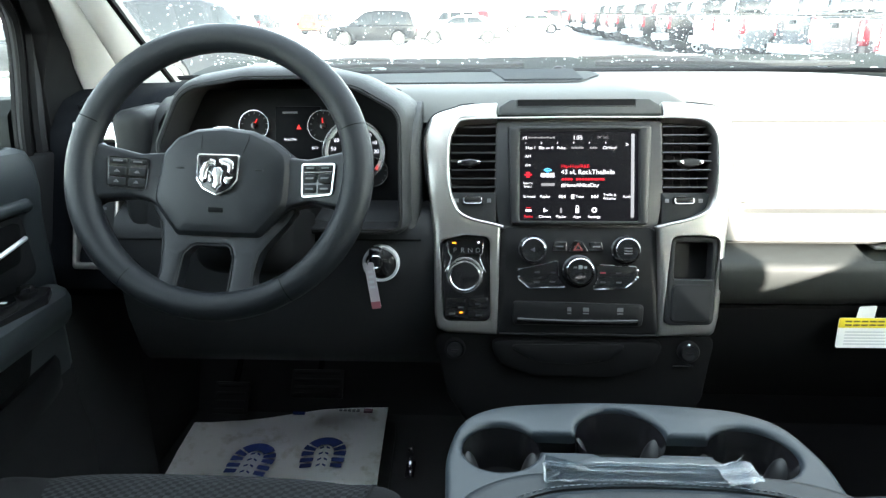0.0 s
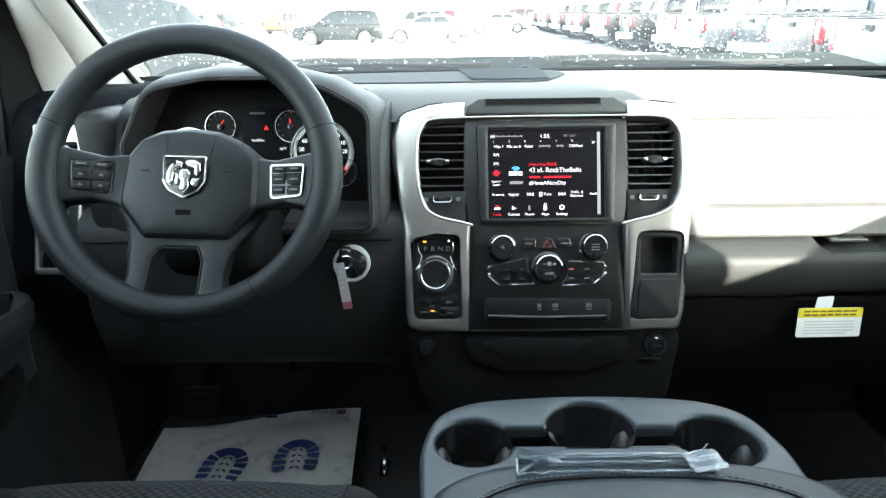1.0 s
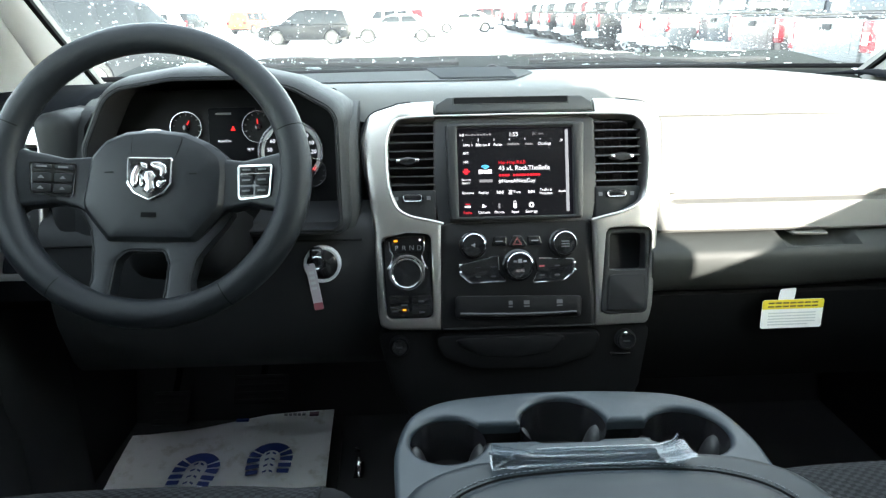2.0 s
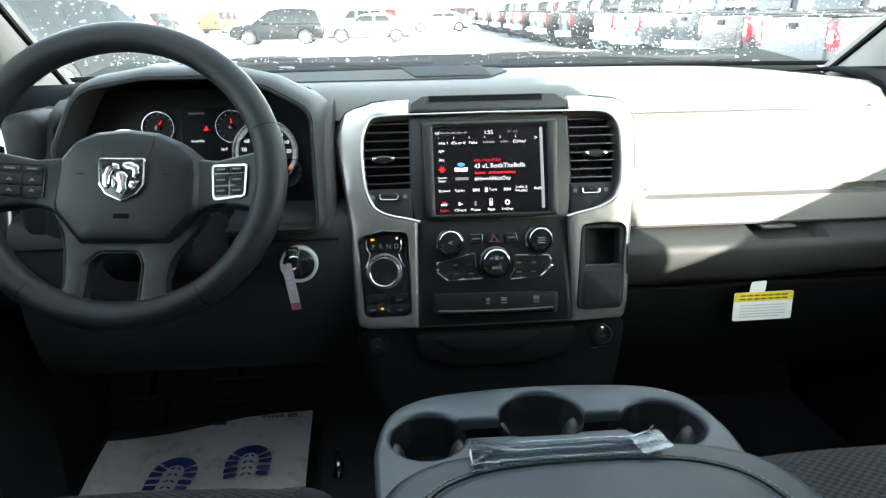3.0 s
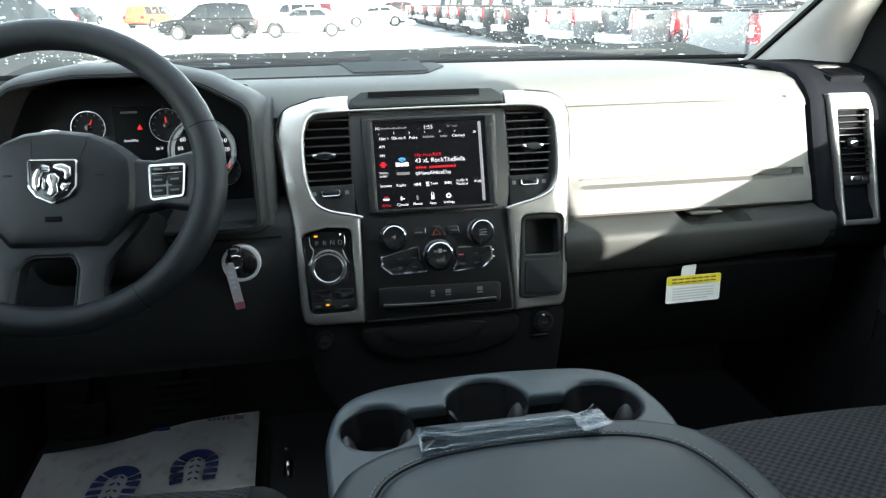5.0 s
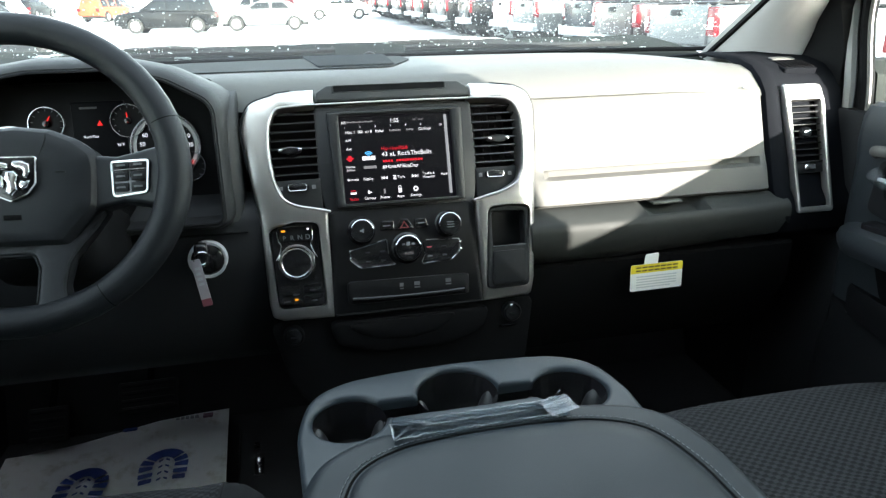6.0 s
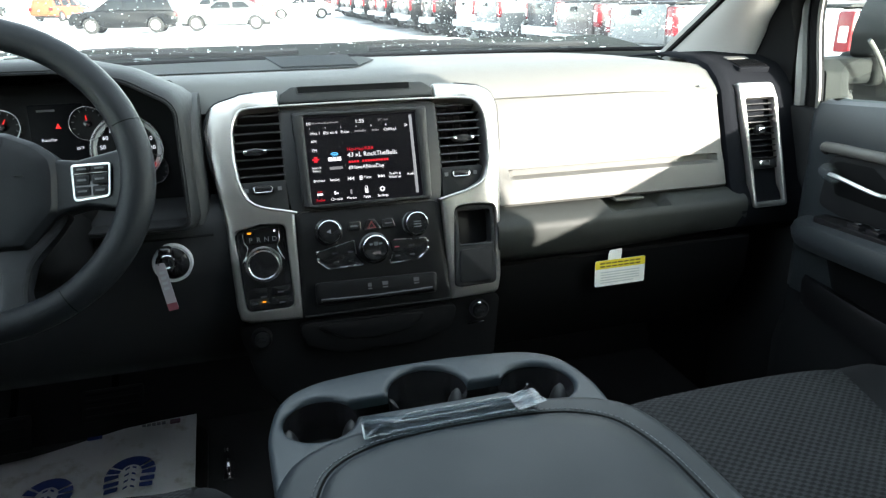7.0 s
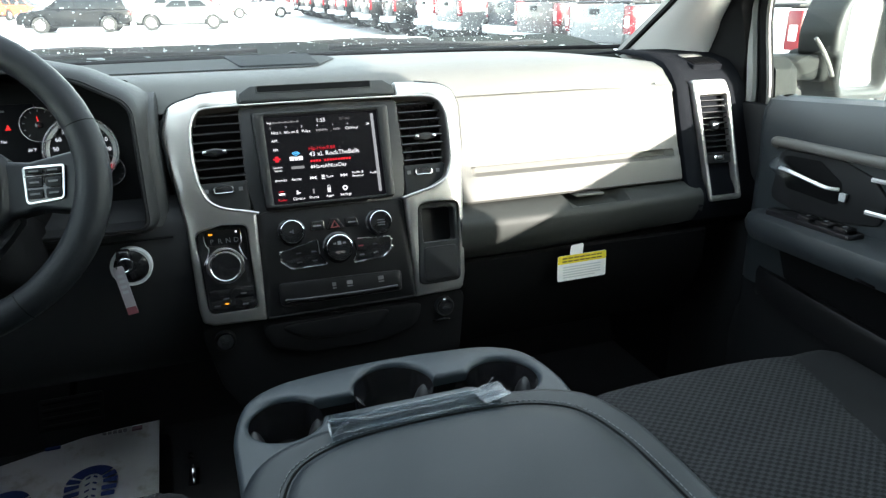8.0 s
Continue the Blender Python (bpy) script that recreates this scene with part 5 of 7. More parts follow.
# below the stack: pull-out tray and sockets
LB = pose(0, -0.045, 1.085, 90 - 8, 0, 0)
lb = thing("lower_console_panel", LB, "black panel below the stack with pull-out tray and power sockets", "console panel")
# near-black here too, for the shade below the stack
part("panel", plate(fillet([(-0.225, 0.025), (0.215, 0.025), (0.20, -0.08), (0.15, -0.16), (-0.15, -0.16), (-0.20, -0.08)], 0.02), -0.2, -0.004, bev=0.006), M_BLACK, lb, "", LB)
dr_ = part("tray_door", plate(fillet([(-0.135, 0.018), (0.135, 0.018), (0.120, -0.022), (0.06, -0.042), (-0.06, -0.042), (-0.120, -0.022)], 0.02), -0.01, 0.010, bev=0.006), M_BLACK, lb, "black pull-out tray front", LB)
part("tray_grip", plate(fillet([(-0.112, 0.012), (0.08, 0.014), (0.05, -0.012), (0.0, -0.02), (-0.06, -0.016)], 0.012), 0.008, 0.0125, bev=0.002), M_PANEL, dr_, "", LB)
for x in (-0.188, 0.172):
    sm = LB @ pose(x, 0.0, -0.004)
    so = part("power_socket", turned([(0.0165, 0), (0.0165, 0.008), (0.015, 0.010), (0.013, 0.009)], 24), M_BLACK if x < 0 else M_KNEE, lb, "black power socket cap", sm)
    part("socket_cap", turned([(0.0135, 0.009), (0.012, 0.012), (0, 0.0125)], 20), M_GLOSS, so, "", sm)
    part("socket_mark", slab(-0.005, -0.002, 0.012, 0.005, 0.001, 0.0131, 0), M_KNEEPAN, so, "", sm)
    if x > 0:
        # small chrome dot added for the bright spot on this socket
        part("socket_dot", turned([(0.0032, 0.010), (0.003, 0.0135), (0.0015, 0.0148), (0, 0.015)], 14), M_CHROME, so, "bright chrome dot on the socket cap", sm @ pose(-0.002, 0.0125, 0))
        part("socket_tab", slab(-0.024, -0.024, 0.002, 0.008, -0.0205, 0.009, 0.0015), M_GLOSS, so, "", sm)

# ---- steering wheel and column ----
WM = pose(-0.4655, -0.191, 1.391, 90 - 23, 0, 0) @ pose(0, 0, 0, 0, 0, -2.2)
wheel = thing("steering_wheel", WM, "charcoal leather steering wheel with silver badge and button pads", "steering wheel")
R = 0.1712


def dished(bm):
    """Spokes rise from the hub to the plane of the rim."""
    for v in bm.verts:
        v.co.z += 0.018 * min(1.0, max(0.0, (abs(v.co.x) - 0.10) / 0.06)) + 0.018 * min(1.0, max(0.0, (-0.10 - v.co.y) / 0.06))
    return bm


for a0, a1, nm in ((-126, -57, 0), (-57, 20, 1), (20, 160, 2), (160, 234, 3)):
    pts = [(R * math.cos(radians(a)), 0.006 + R * 0.96 * math.sin(radians(a)), 0.020) for a in [a0 + (a1 - a0) * i / 20 for i in range(21)]]
    grow = [1.0 + (0.10 if nm in (1, 3) else 0.0) * math.sin(math.pi * i / 20) for i in range(21)]
    part("rim_section", tube(pts, [0.0172 * g for g in grow], 16, up=(0, 0, 1), flat=1.02, ends=True), M_LEATHER, wheel, "charcoal grained leather rim section", WM)
for a in (-126, -57, 20, 160):
    pts = [(R * math.cos(radians(a + d)), 0.006 + R * 0.96 * math.sin(radians(a + d)), 0.020) for d in (-0.2, 0.2)]
    part("rim_seam", tube(pts, 0.0174, 16, up=(0, 0, 1)), M_BLACK, wheel, "", WM)
# hub cover with a raised middle and a lower chin
hub_o = fillet([(-0.074, 0.024, 0.02), (-0.058, 0.042, 0.02), (-0.035, 0.0515, 0.02), (0.0, 0.055, 0.04), (0.035, 0.0515, 0.02), (0.062, 0.041, 0.02), (0.082, 0.026, 0.016), (0.084, 0.008, 0.02), (0.0825, -0.030, 0.02),
                (0.050, -0.0665, 0.008), (-0.050, -0.0665, 0.008), (-0.0825, -0.030, 0.02), (-0.0775, 0.0, 0.02)], 0.015, 4)
hub = bmesh.new()
base = [(x * 0.92, y) for x, y in hub_o]
prev = None
for d, w in ((-0.0095, -0.024), (-0.009, 0.0055), (-0.0025, 0.0135), (-0.0015, 0.0140), (0.012, 0.0160), (0.03, 0.0175), (0.045, 0.018)):
    sc = 1 - d / 0.075
    ring = [hub.verts.new((x * sc, -0.008 + (y + 0.008) * sc, w)) for x, y in base]
    if prev:
        for i in range(len(ring)):
            hub.faces.new((prev[i - 1], prev[i], ring[i], ring[i - 1]))
    prev = ring
hub.faces.new(prev)
hb = part("airbag_cover", hub, M_HUB, wheel, "charcoal airbag cover", WM, angle=28)
part("cover_chin", plate(fillet([(-0.052, -0.066), (0.052, -0.066), (0.046, -0.086), (-0.046, -0.086)], 0.008), -0.01, 0.006, bev=0.005), M_DARK, hb, "", WM)
for s in (-1, 1):
    part("cover_crease", tube(smooth_line([(s * 0.029 + 0.004, 0.0525, 0.0132), (s * 0.029 + 0.004, 0.046, 0.0150), (s * 0.0275 + 0.003, 0.037, 0.0163), (s * 0.025 + 0.002, 0.026, 0.0168)], 5), 0.0008, 6), M_KNEE, hb, "", WM)
    part("horn_mark", slab(s * 0.049 - 0.005, 0.007, 0.0145, s * 0.049 + 0.005, 0.009, 0.0181, 0.0004), M_KNEE, hb, "", WM)
part("cover_mark", slab(-0.010, -0.045, 0.0145, 0.008, -0.039, 0.0184, 0.0006), M_BLACK, hb, "", WM)
# badge: a chrome-edged shield with plain chrome lobes
shield = [(-0.0255, 0.0245, 0.003), (0.0255, 0.0245, 0.003), (0.0245, -0.006, 0.006), (0.017, -0.0165, 0.006), (0.0, -0.0245, 0.004), (-0.017, -0.0165, 0.006), (-0.0245, -0.006, 0.006)]
bd = part("badge", plate(fillet(shield, 0.004), 0.012, 0.0225, bev=0.002), M_GLOSS, wheel, "chrome-edged shield badge", WM)
part("badge_edge", tube([(x, y, 0.0222) for x, y in fillet(shield, 0.004)], 0.0013, 6, closed=True), M_CHROME, bd, "", WM)
for k, pts in enumerate(([(-0.0205, 0.004), (-0.016, 0.014), (-0.009, 0.0195), (-0.002, 0.0175), (-0.0015, 0.0105), (-0.0085, 0.0105), (-0.0115, 0.004), (-0.0125, -0.006), (-0.016, -0.0125), (-0.0205, -0.006)],
                         [(0.002, 0.0195), (0.012, 0.0205), (0.0195, 0.0165), (0.0205, 0.007), (0.0165, 0.0), (0.0125, 0.003), (0.0135, 0.010), (0.0065, 0.012), (0.0015, 0.0145)],
                         [(-0.004, 0.0085), (0.004, 0.0095), (0.0085, 0.004), (0.006, -0.004), (0.0075, -0.012), (0.001, -0.019), (-0.005, -0.0145), (-0.0025, -0.006), (-0.006, 0.0)],
                         [(-0.0095, 0.006), (-0.0065, 0.003), (-0.0055, -0.006), (-0.008, -0.012), (-0.0105, -0.006)], [(0.011, -0.001), (0.0155, -0.003), (0.0205, -0.001), (0.0165, -0.010), (0.0115, -0.0125), (0.0085, -0.007)])):
    part("badge_lobe", plate(fillet(pts, 0.0022, 4), 0.021, 0.0262, bev=0.0024, steps=4), M_CHROME, bd, "", WM)
# side spokes with button pads
for s in (-1, 1):
    k = lambda pts: [(s * p[0], *p[1:]) for p in pts]
    sp = part("side_spoke", dished(plate(fillet(k([(0.062, 0.030), (0.105, 0.026), (0.150, 0.034), (0.168, 0.045), (0.166, -0.05), (0.150, -0.035), (0.115, -0.0285), (0.088, -0.034), (0.066, -0.05)]), 0.012), -0.022, 0.008, bev=0.006, steps=3)), M_HUB, wheel, "charcoal spoke", WM)
    i0, i1 = (0.100, 0.1425) if s > 0 else (0.0915, 0.1385)
    po = k([(i0, 0.0185, 0.003), (i1, 0.0180, 0.003), (i1 - 0.002, -0.0185, 0.005), (i0 + 0.002, -0.0215, 0.005)])
    pad = part("button_pad", dished(plate(fillet(po, 0.003), 0.004, 0.0105, bev=0.0015)), M_GLOSS, wheel, "black button pad", WM)
    part("pad_edge", dished(tube([(x, y, 0.0102) for x, y in fillet(po, 0.003)], 0.0015 if s > 0 else 0.0006, 6, closed=True)), M_STRIPMETAL if s > 0 else M_GLOSS, pad, "", WM)
    if s > 0:
        part("pad_bar", dished(tube([(0.1005, 0.0085, 0.0108), (0.121, 0.0085, 0.0108), (0.1415, 0.0085, 0.0108)], 0.0009, 6)), M_CHROME, pad, "", WM)
    for i in range(2):
        cx = s * (0.1112 + i * 0.0198) if s > 0 else -(0.1040 + i * 0.0218)
        hw = 0.0085 if s > 0 else 0.0098
        for y0, y1 in ((0.0105, 0.0165), (-0.0045, 0.0065), (-0.0170, -0.0065)):
            b = part("button", dished(slab(cx - hw, y0, 0.008, cx + hw, y1, 0.0125, 0.0018)), M_DARK, pad, "", WM)
            if s < 0 and y1 < 0.01:
                part("button_mark", dished(plate([(cx - 0.003, (y0 + y1) / 2 - 0.0015), (cx + 0.003, (y0 + y1) / 2 - 0.0015), (cx, (y0 + y1) / 2 + 0.002)], 0.0126, 0.0140, bev=0)), M_ICON, pad, "", WM)
            else:
                part("button_mark", dished(slab(cx - 0.005, (y0 + y1) / 2 - 0.001, 0.0124, cx + 0.005, (y0 + y1) / 2 + 0.001, 0.0138, 0)), M_ICON, pad, "", WM)
# lower spoke with its opening
half = [(0.060, -0.034, 0.005), (0.094, -0.032, 0.005), (0.076, -0.060, 0.02), (0.062, -0.088, 0.02), (0.057, -0.120, 0.02), (0.066, -0.152, 0.01), (0.045, -0.164, 0.01)]
lo = fillet(half + [(0.0, -0.168, 0.02)] + [(-x, y, q) for x, y, q in reversed(half)], 0.012, 4)


def lifted(bm):
    """The lower spoke climbs steeply from under the hub."""
    for v in bm.verts:
        v.co.z += 0.015 * min(1.0, max(0.0, (-0.055 - v.co.y) / 0.04))
        v.co.x -= 0.007 * min(1.0, max(0.0, (-0.055 - v.co.y) / 0.04))
    return dished(bm)


hl = fillet([(-0.024, -0.084), (0.021, -0.084), (0.029, -0.098), (0.030, -0.145), (-0.034, -0.145), (-0.033, -0.098)], 0.011, 4)
ls = part("lower_spoke", lifted(plate(lo, -0.026, -0.002, [hl], 0.006, steps=3)), M_HUB, wheel, "charcoal lower spoke with an opening", WM)
part("opening_edge", lifted(tube([(x, y, -0.004) for x, y in hl], 0.0010, 6, closed=True)), M_DARK, ls, "", WM)
for s in (-1, 1):
    part("spoke_edge", lifted(tube(smooth_line([(s * 0.088, -0.038, -0.0055), (s * 0.0735, -0.061, -0.0055), (s * 0.0605, -0.088, -0.0055), (s * 0.0555, -0.120, -0.0055), (s * 0.062, -0.148, -0.0055)], 5), 0.0030, 6)), M_DARK, ls, "", WM)

CM = pose(-0.4735, -0.10, 1.36, 90 - 23, 0, 0)
col = thing("steering_column", CM, "black steering column shroud with control stalk", "steering column")
part("shroud", tube(smooth_line([(0, 0, 0.06), (0, 0.0, 0.03), (0, 0, -0.05), (0, 0, -0.16)], 3), [0.05, 0.058, 0.062, 0.066, 0.068, 0.07, 0.072, 0.074, 0.075, 0.075][:10], 18, up=(0, 1, 0), flat=1.0), M_BLACK, col, "", CM)
part("stalk", tube([(-0.05, 0.0, 0.0), (-0.11, 0.012, 0.01), (-0.16, 0.02, 0.016)], [0.008, 0.009, 0.012], 10), M_KNEE, col, "black control stalk", CM)
part("lower_shroud", slab(-0.07, -0.12, -0.14, 0.07, 0.0, 0.02, 0.03, 3), M_BLACK, col, "", CM)

# ignition lock with key and tag
IG = pose(-0.302, -0.026, 1.2195, 90 - 6, 0, 0)
ig = thing("ignition_switch", IG, "black ignition switch in a pale ring", "ignition switch")
part("bezel_ring", turned([(0.0285, -0.008), (0.0285, 0.004), (0.0275, 0.0055), (0.0242, 0.0055), (0.0235, 0.002)], 32), M_PALERING, ig, "pale plastic ring", IG)
part("lock_face", turned([(0.0238, -0.004), (0.0238, 0.003), (0.017, 0.008), (0, 0.009)], 28), M_GLOSS, ig, "", IG)
ky = thing("car_key", IG @ pose(-0.004, 0.006, 0.012), "black key fob in the ignition with a paper tag", "key")
part("key_fob", slab(-0.015, -0.006, 0.008, 0.004, 0.030, 0.028, 0.006, 3), M_GLOSS, ky, "", IG)
KR = IG @ pose(-0.004, 0.010, 0.034, 20, 15, 0)
part("key_ring", tube([(0.011 * math.cos(a * 0.3491), 0.011 * math.sin(a * 0.3491), 0) for a in range(18)], 0.0012, 6, closed=True), M_CHROME, ky, "steel split ring", KR)
TG = IG @ pose(-0.0125, 0.006, 0.036, 0, 0, 7)
tag = part("paper_tag", plate(fillet([(-0.007, 0.004), (0.007, 0.004), (0.0085, -0.068), (-0.0055, -0.068)], 0.003), 0, 0.0007, bev=0), M_TAG, ky, "pale paper key tag with a red end", TG)
part("tag_end", plate(fillet([(-0.0058, -0.057), (0.0081, -0.057), (0.0085, -0.068), (-0.0055, -0.068)], 0.0015), 0.0007, 0.001, bev=0), M_TAGRED, tag, "", TG)
for i in range(4):
    part("tag_mark", slab(-0.0035, -0.012 - i * 0.008, 0.0007, 0.004, -0.008 - i * 0.008, 0.0009, 0), M_GREYINK, tag, "", TG)

# ---- centre console ----
con = thing("centre_console", (0, -0.6, 0.62), "blue-grey folding console with three cup holders and padded lid", "console")
CUPS = [(-0.1265, -0.413, 0.0390), (-0.004, -0.388, 0.0455), (0.1185, -0.413, 0.042)]


def cup_edge():
    """The joint outline of three round openings and the slot between them."""
    xs = sorted({round(cx + r * math.cos(math.pi * k / 26), 6) for cx, cy, r in CUPS for k in range(27)} | {-0.088 + 0.004 * k for k in range(11)} | {0.042 + 0.004 * k for k in range(9)})
    top, bot = [], []
    for x in xs:
        hi, lo = -9, 9
        for cx, cy, r in CUPS:
            if abs(x - cx) <= r + 1e-5:
                h = math.sqrt(max(0.0, r * r - (x - cx) ** 2))
                hi, lo = max(hi, cy + h), min(lo, cy - h)
        if -0.115 < x < 0.107:
            hi, lo = max(hi, -0.390), min(lo, -0.420)
        top.append((x, hi))
        bot.append((x, lo))
    return bot[:-1] + list(reversed(top))[:-1]


tray_o = [(p.x, p.y) for p in smooth_line([(-0.176, -0.52, 0), (-0.179, -0.47, 0), (-0.1795, -0.425, 0), (-0.166, -0.372, 0), (-0.134, -0.345, 0), (-0.085, -0.334, 0), (0.0, -0.3285, 0), (0.085, -0.334, 0), (0.134, -0.345, 0), (0.166, -0.372, 0), (0.1795, -0.425, 0), (0.179, -0.47, 0), (0.176, -0.52, 0)], 6)]
part("cup_holder_top", plate(tray_o, 1.156, 1.170, [cup_edge()], 0.006, steps=4), M_GREY, con, "blue-grey cup holder surround")
part("tray_skirt", plate(tray_o, 1.10, 1.1565, [inset(cup_edge(), -0.003)], 0), M_GREY, con)
liner, prev = bmesh.new(), None
for d, w in ((-0.0005, 1.1645), (0.0, 1.157), (0.0012, 1.130), (0.003, 1.096)):
    ring = [liner.verts.new((x, y, w)) for x, y in inset(cup_edge(), d)]
    if prev:
        for i in range(len(ring)):
            liner.faces.new((prev[i - 1], prev[i], ring[i], ring[i - 1]))
    prev = ring
part("cup_liner", liner, M_CUP, con, "gloss black cup liner", angle=60)
part("cup_well", plate(inset(list(reversed(tray_o)) if area2(tray_o) < 0 else tray_o, 0.004), 1.085, 1.103, bev=0), M_GLOSS, con)
for cx, cy, r in ((-0.1265, -0.413, 0.0385), (-0.004, -0.388, 0.045), (0.1185, -0.413, 0.0415)):
    bm = turned([(0, 0.0), (r * 0.55, 0.001), (r * 0.74, 0.006), (r * 0.84, 0.018), (r * 0.93, 0.038), (r * 1.0, 0.060)], 32)
    part("cup_holder", bm, M_CUP, con, "gloss black cup holder", Matrix.Translation((cx, cy, 1.1035)))
# two bulges added in each cup to catch its walls' soft highlights
for cx, cy, r in CUPS:
    for a in (20, 160):
        ca, sa = math.cos(radians(a)), math.sin(radians(a))
        line = [(cx + ca * (r + 0.001 - 0.011 * t), cy + sa * (r + 0.001 - 0.011 * t), 1.150 - 0.044 * t) for t in (0.0, 0.2, 0.4, 0.6, 0.8, 1.0)]
        part("cup_bulge", tube(line, [0.004, 0.0075, 0.009, 0.0095, 0.009, 0.007], 14, up=(ca, sa, 0.2), flat=1.6), M_CUPBULGE, con, "added black bulge that catches the cup's soft highlight", angle=80)
part("console_body", plate([(x * 0.95, -0.52 + (y + 0.52) * 0.9) for x, y in tray_o][:] , 0.62, 1.12, bev=0.01), M_KNEE, con)
part("console_rear", slab(-0.165, -0.98, 0.62, 0.165, -0.50, 1.165, 0.02), M_GREY, con)
# lid: padded, with a sewn panel
lid_o = [(p.x, p.y) for p in smooth_line([(-0.182, -0.95, 0), (-0.183, -0.75, 0), (-0.1835, -0.63, 0), (-0.179, -0.575, 0), (-0.160, -0.530, 0), (-0.118, -0.505, 0), (-0.06, -0.4965, 0), (0.0, -0.494, 0), (0.06, -0.4965, 0), (0.118, -0.505, 0), (0.160, -0.530, 0), (0.179, -0.575, 0), (0.1835, -0.63, 0), (0.183, -0.75, 0), (0.182, -0.95, 0)], 6)]
lid = part("lid", plate(lid_o, 1.158, 1.214, bev=0.018, steps=5), M_LID, con, "slate-grey padded lid")
pan_o = [(p.x, p.y) for p in smooth_line([(-0.150, -0.94, 0), (-0.150, -0.78, 0), (-0.150, -0.66, 0), (-0.146, -0.605, 0), (-0.130, -0.560, 0), (-0.095, -0.537, 0), (-0.05, -0.529, 0), (0.0, -0.527, 0), (0.05, -0.529, 0), (0.095, -0.537, 0), (0.130, -0.560, 0), (0.146, -0.605, 0), (0.150, -0.66, 0), (0.150, -0.78, 0), (0.150, -0.94, 0)], 6)]
pan = bmesh.new()
ring0 = pan_o if area2(pan_o) > 0 else list(reversed(pan_o))
prev = None
for d, w in ((0.0, 1.2135), (0.0012, 1.2125), (0.004, 1.2155), (0.012, 1.2185), (0.03, 1.2205)):
    ring = [pan.verts.new((x, y, w)) for x, y in inset(ring0, d)]
    if prev:
        for i in range(len(ring)):
            pan.faces.new((prev[i - 1], prev[i], ring[i], ring[i - 1]))
    prev = ring
bmesh.ops.triangle_fill(pan, use_beauty=True, edges=[pan.edges.get((prev[i - 1], prev[i])) for i in range(len(prev))])
part("lid_panel", pan, M_LID, lid)
part("lid_groove", tube([(x, y, 1.2138) for x, y in ring0], 0.0013, 6, closed=True), M_BLACK, lid)
st_o = inset(ring0, -0.0045)
stm = bmesh.new()
run = [Vector((x, y, 1.2146)) for x, y in st_o]
run.append(run[0])
left, at = 0.0, 0.0
for a, b in zip(run, run[1:]):
    L = (b - a).length
    while at < L:
        if b.y > -0.90:
            d = (b - a) / L
            tube([a + d * at, a + d * (at + 0.0032)], 0.00045, 5, bm=stm)
        at += 0.0054
    at -= L
part("stitching", stm, M_STITCH, lid, "pale thread seam", kind="stuff")
# latch handle of the lid, under protective film
part("latch", plate(fillet([(-0.088, -0.512), (-0.05, -0.488), (0.05, -0.488), (0.080, -0.512), (0.07, -0.524), (-0.08, -0.524)], 0.01), 1.185, 1.2155, bev=0.004), M_GREY, lid, "blue-grey latch handle")
film = bmesh.new()
frng = random.Random(3)
rows = []
for i in range(33):
    x = -0.094 + 0.160 * i / 32
    end = max(0.0, 1 - i / 6) + max(0.0, (i - 29) / 3)
    wide = 0.019 + 0.010 * end
    yc = -0.513 - 0.10 * (x + 0.01) ** 2
    fold = (0.0, 0.0065, 0.0010, 0.0022, 0.0, 0.0062, 0.0010, -0.001)
    rows.append([(x + frng.uniform(-0.001, 0.001), yc + wide * (j / 7 - 0.5), 1.2165 + fold[j] * (1 + end) + frng.uniform(-0.0005, 0.0005) * (1 + 4 * end)) for j in range(8)])
skin(rows, film, thick=(0, 0, 0.0003))
strip = solo("plastic_film", film, M_FILM, "crumpled clear protective film on the console latch", "film", angle=12)
# thin tubes of glossier film draw the bright streaks along its creases
for j0, i0, i1 in ((0, 0, 32), (7, 0, 30), (1, 5, 24), (5, 8, 32)):
    part("crease", tube([Vector(rows[i][j0]) + Vector((0, 0, 0.0006)) for i in range(i0, i1 + 1)], [0.0004 + 0.0007 * frng.random() for i in range(i0, i1 + 1)], 5), M_FILMFOLD, strip)
for (i0, j0), (i1, j1) in (((0, 0), (5, 7)), ((0, 7), (4, 2)), ((0, 3), (0, 7)), ((4, 6), (7, 1)), ((0, 0), (0, 3)), ((28, 0), (32, 6))):
    a, b = Vector(rows[i0][j0]), Vector(rows[i1][j1])
    part("crease", tube([a.lerp(b, t / 4) + Vector((0, 0, 0.0012 + frng.uniform(0, 0.001))) for t in range(5)], [0.0008, 0.0014, 0.001, 0.0013, 0.0006], 5), M_FILMFOLD, strip)
tab = bmesh.new()
skin([[(0.044 + 0.0042 * i + 0.0008 * j, -0.507 - 0.0042 * j + 0.001 * i, 1.2212 + frng.uniform(0, 0.0005) + 0.0014 * (j in (1, 2, 5))) for j in range(7)] for i in range(8)], tab, thick=(0, 0, 0.0004))
solo("plastic_film", tab, M_FILMTAB, "folded milky flap of film at the latch's end", "film", angle=12)


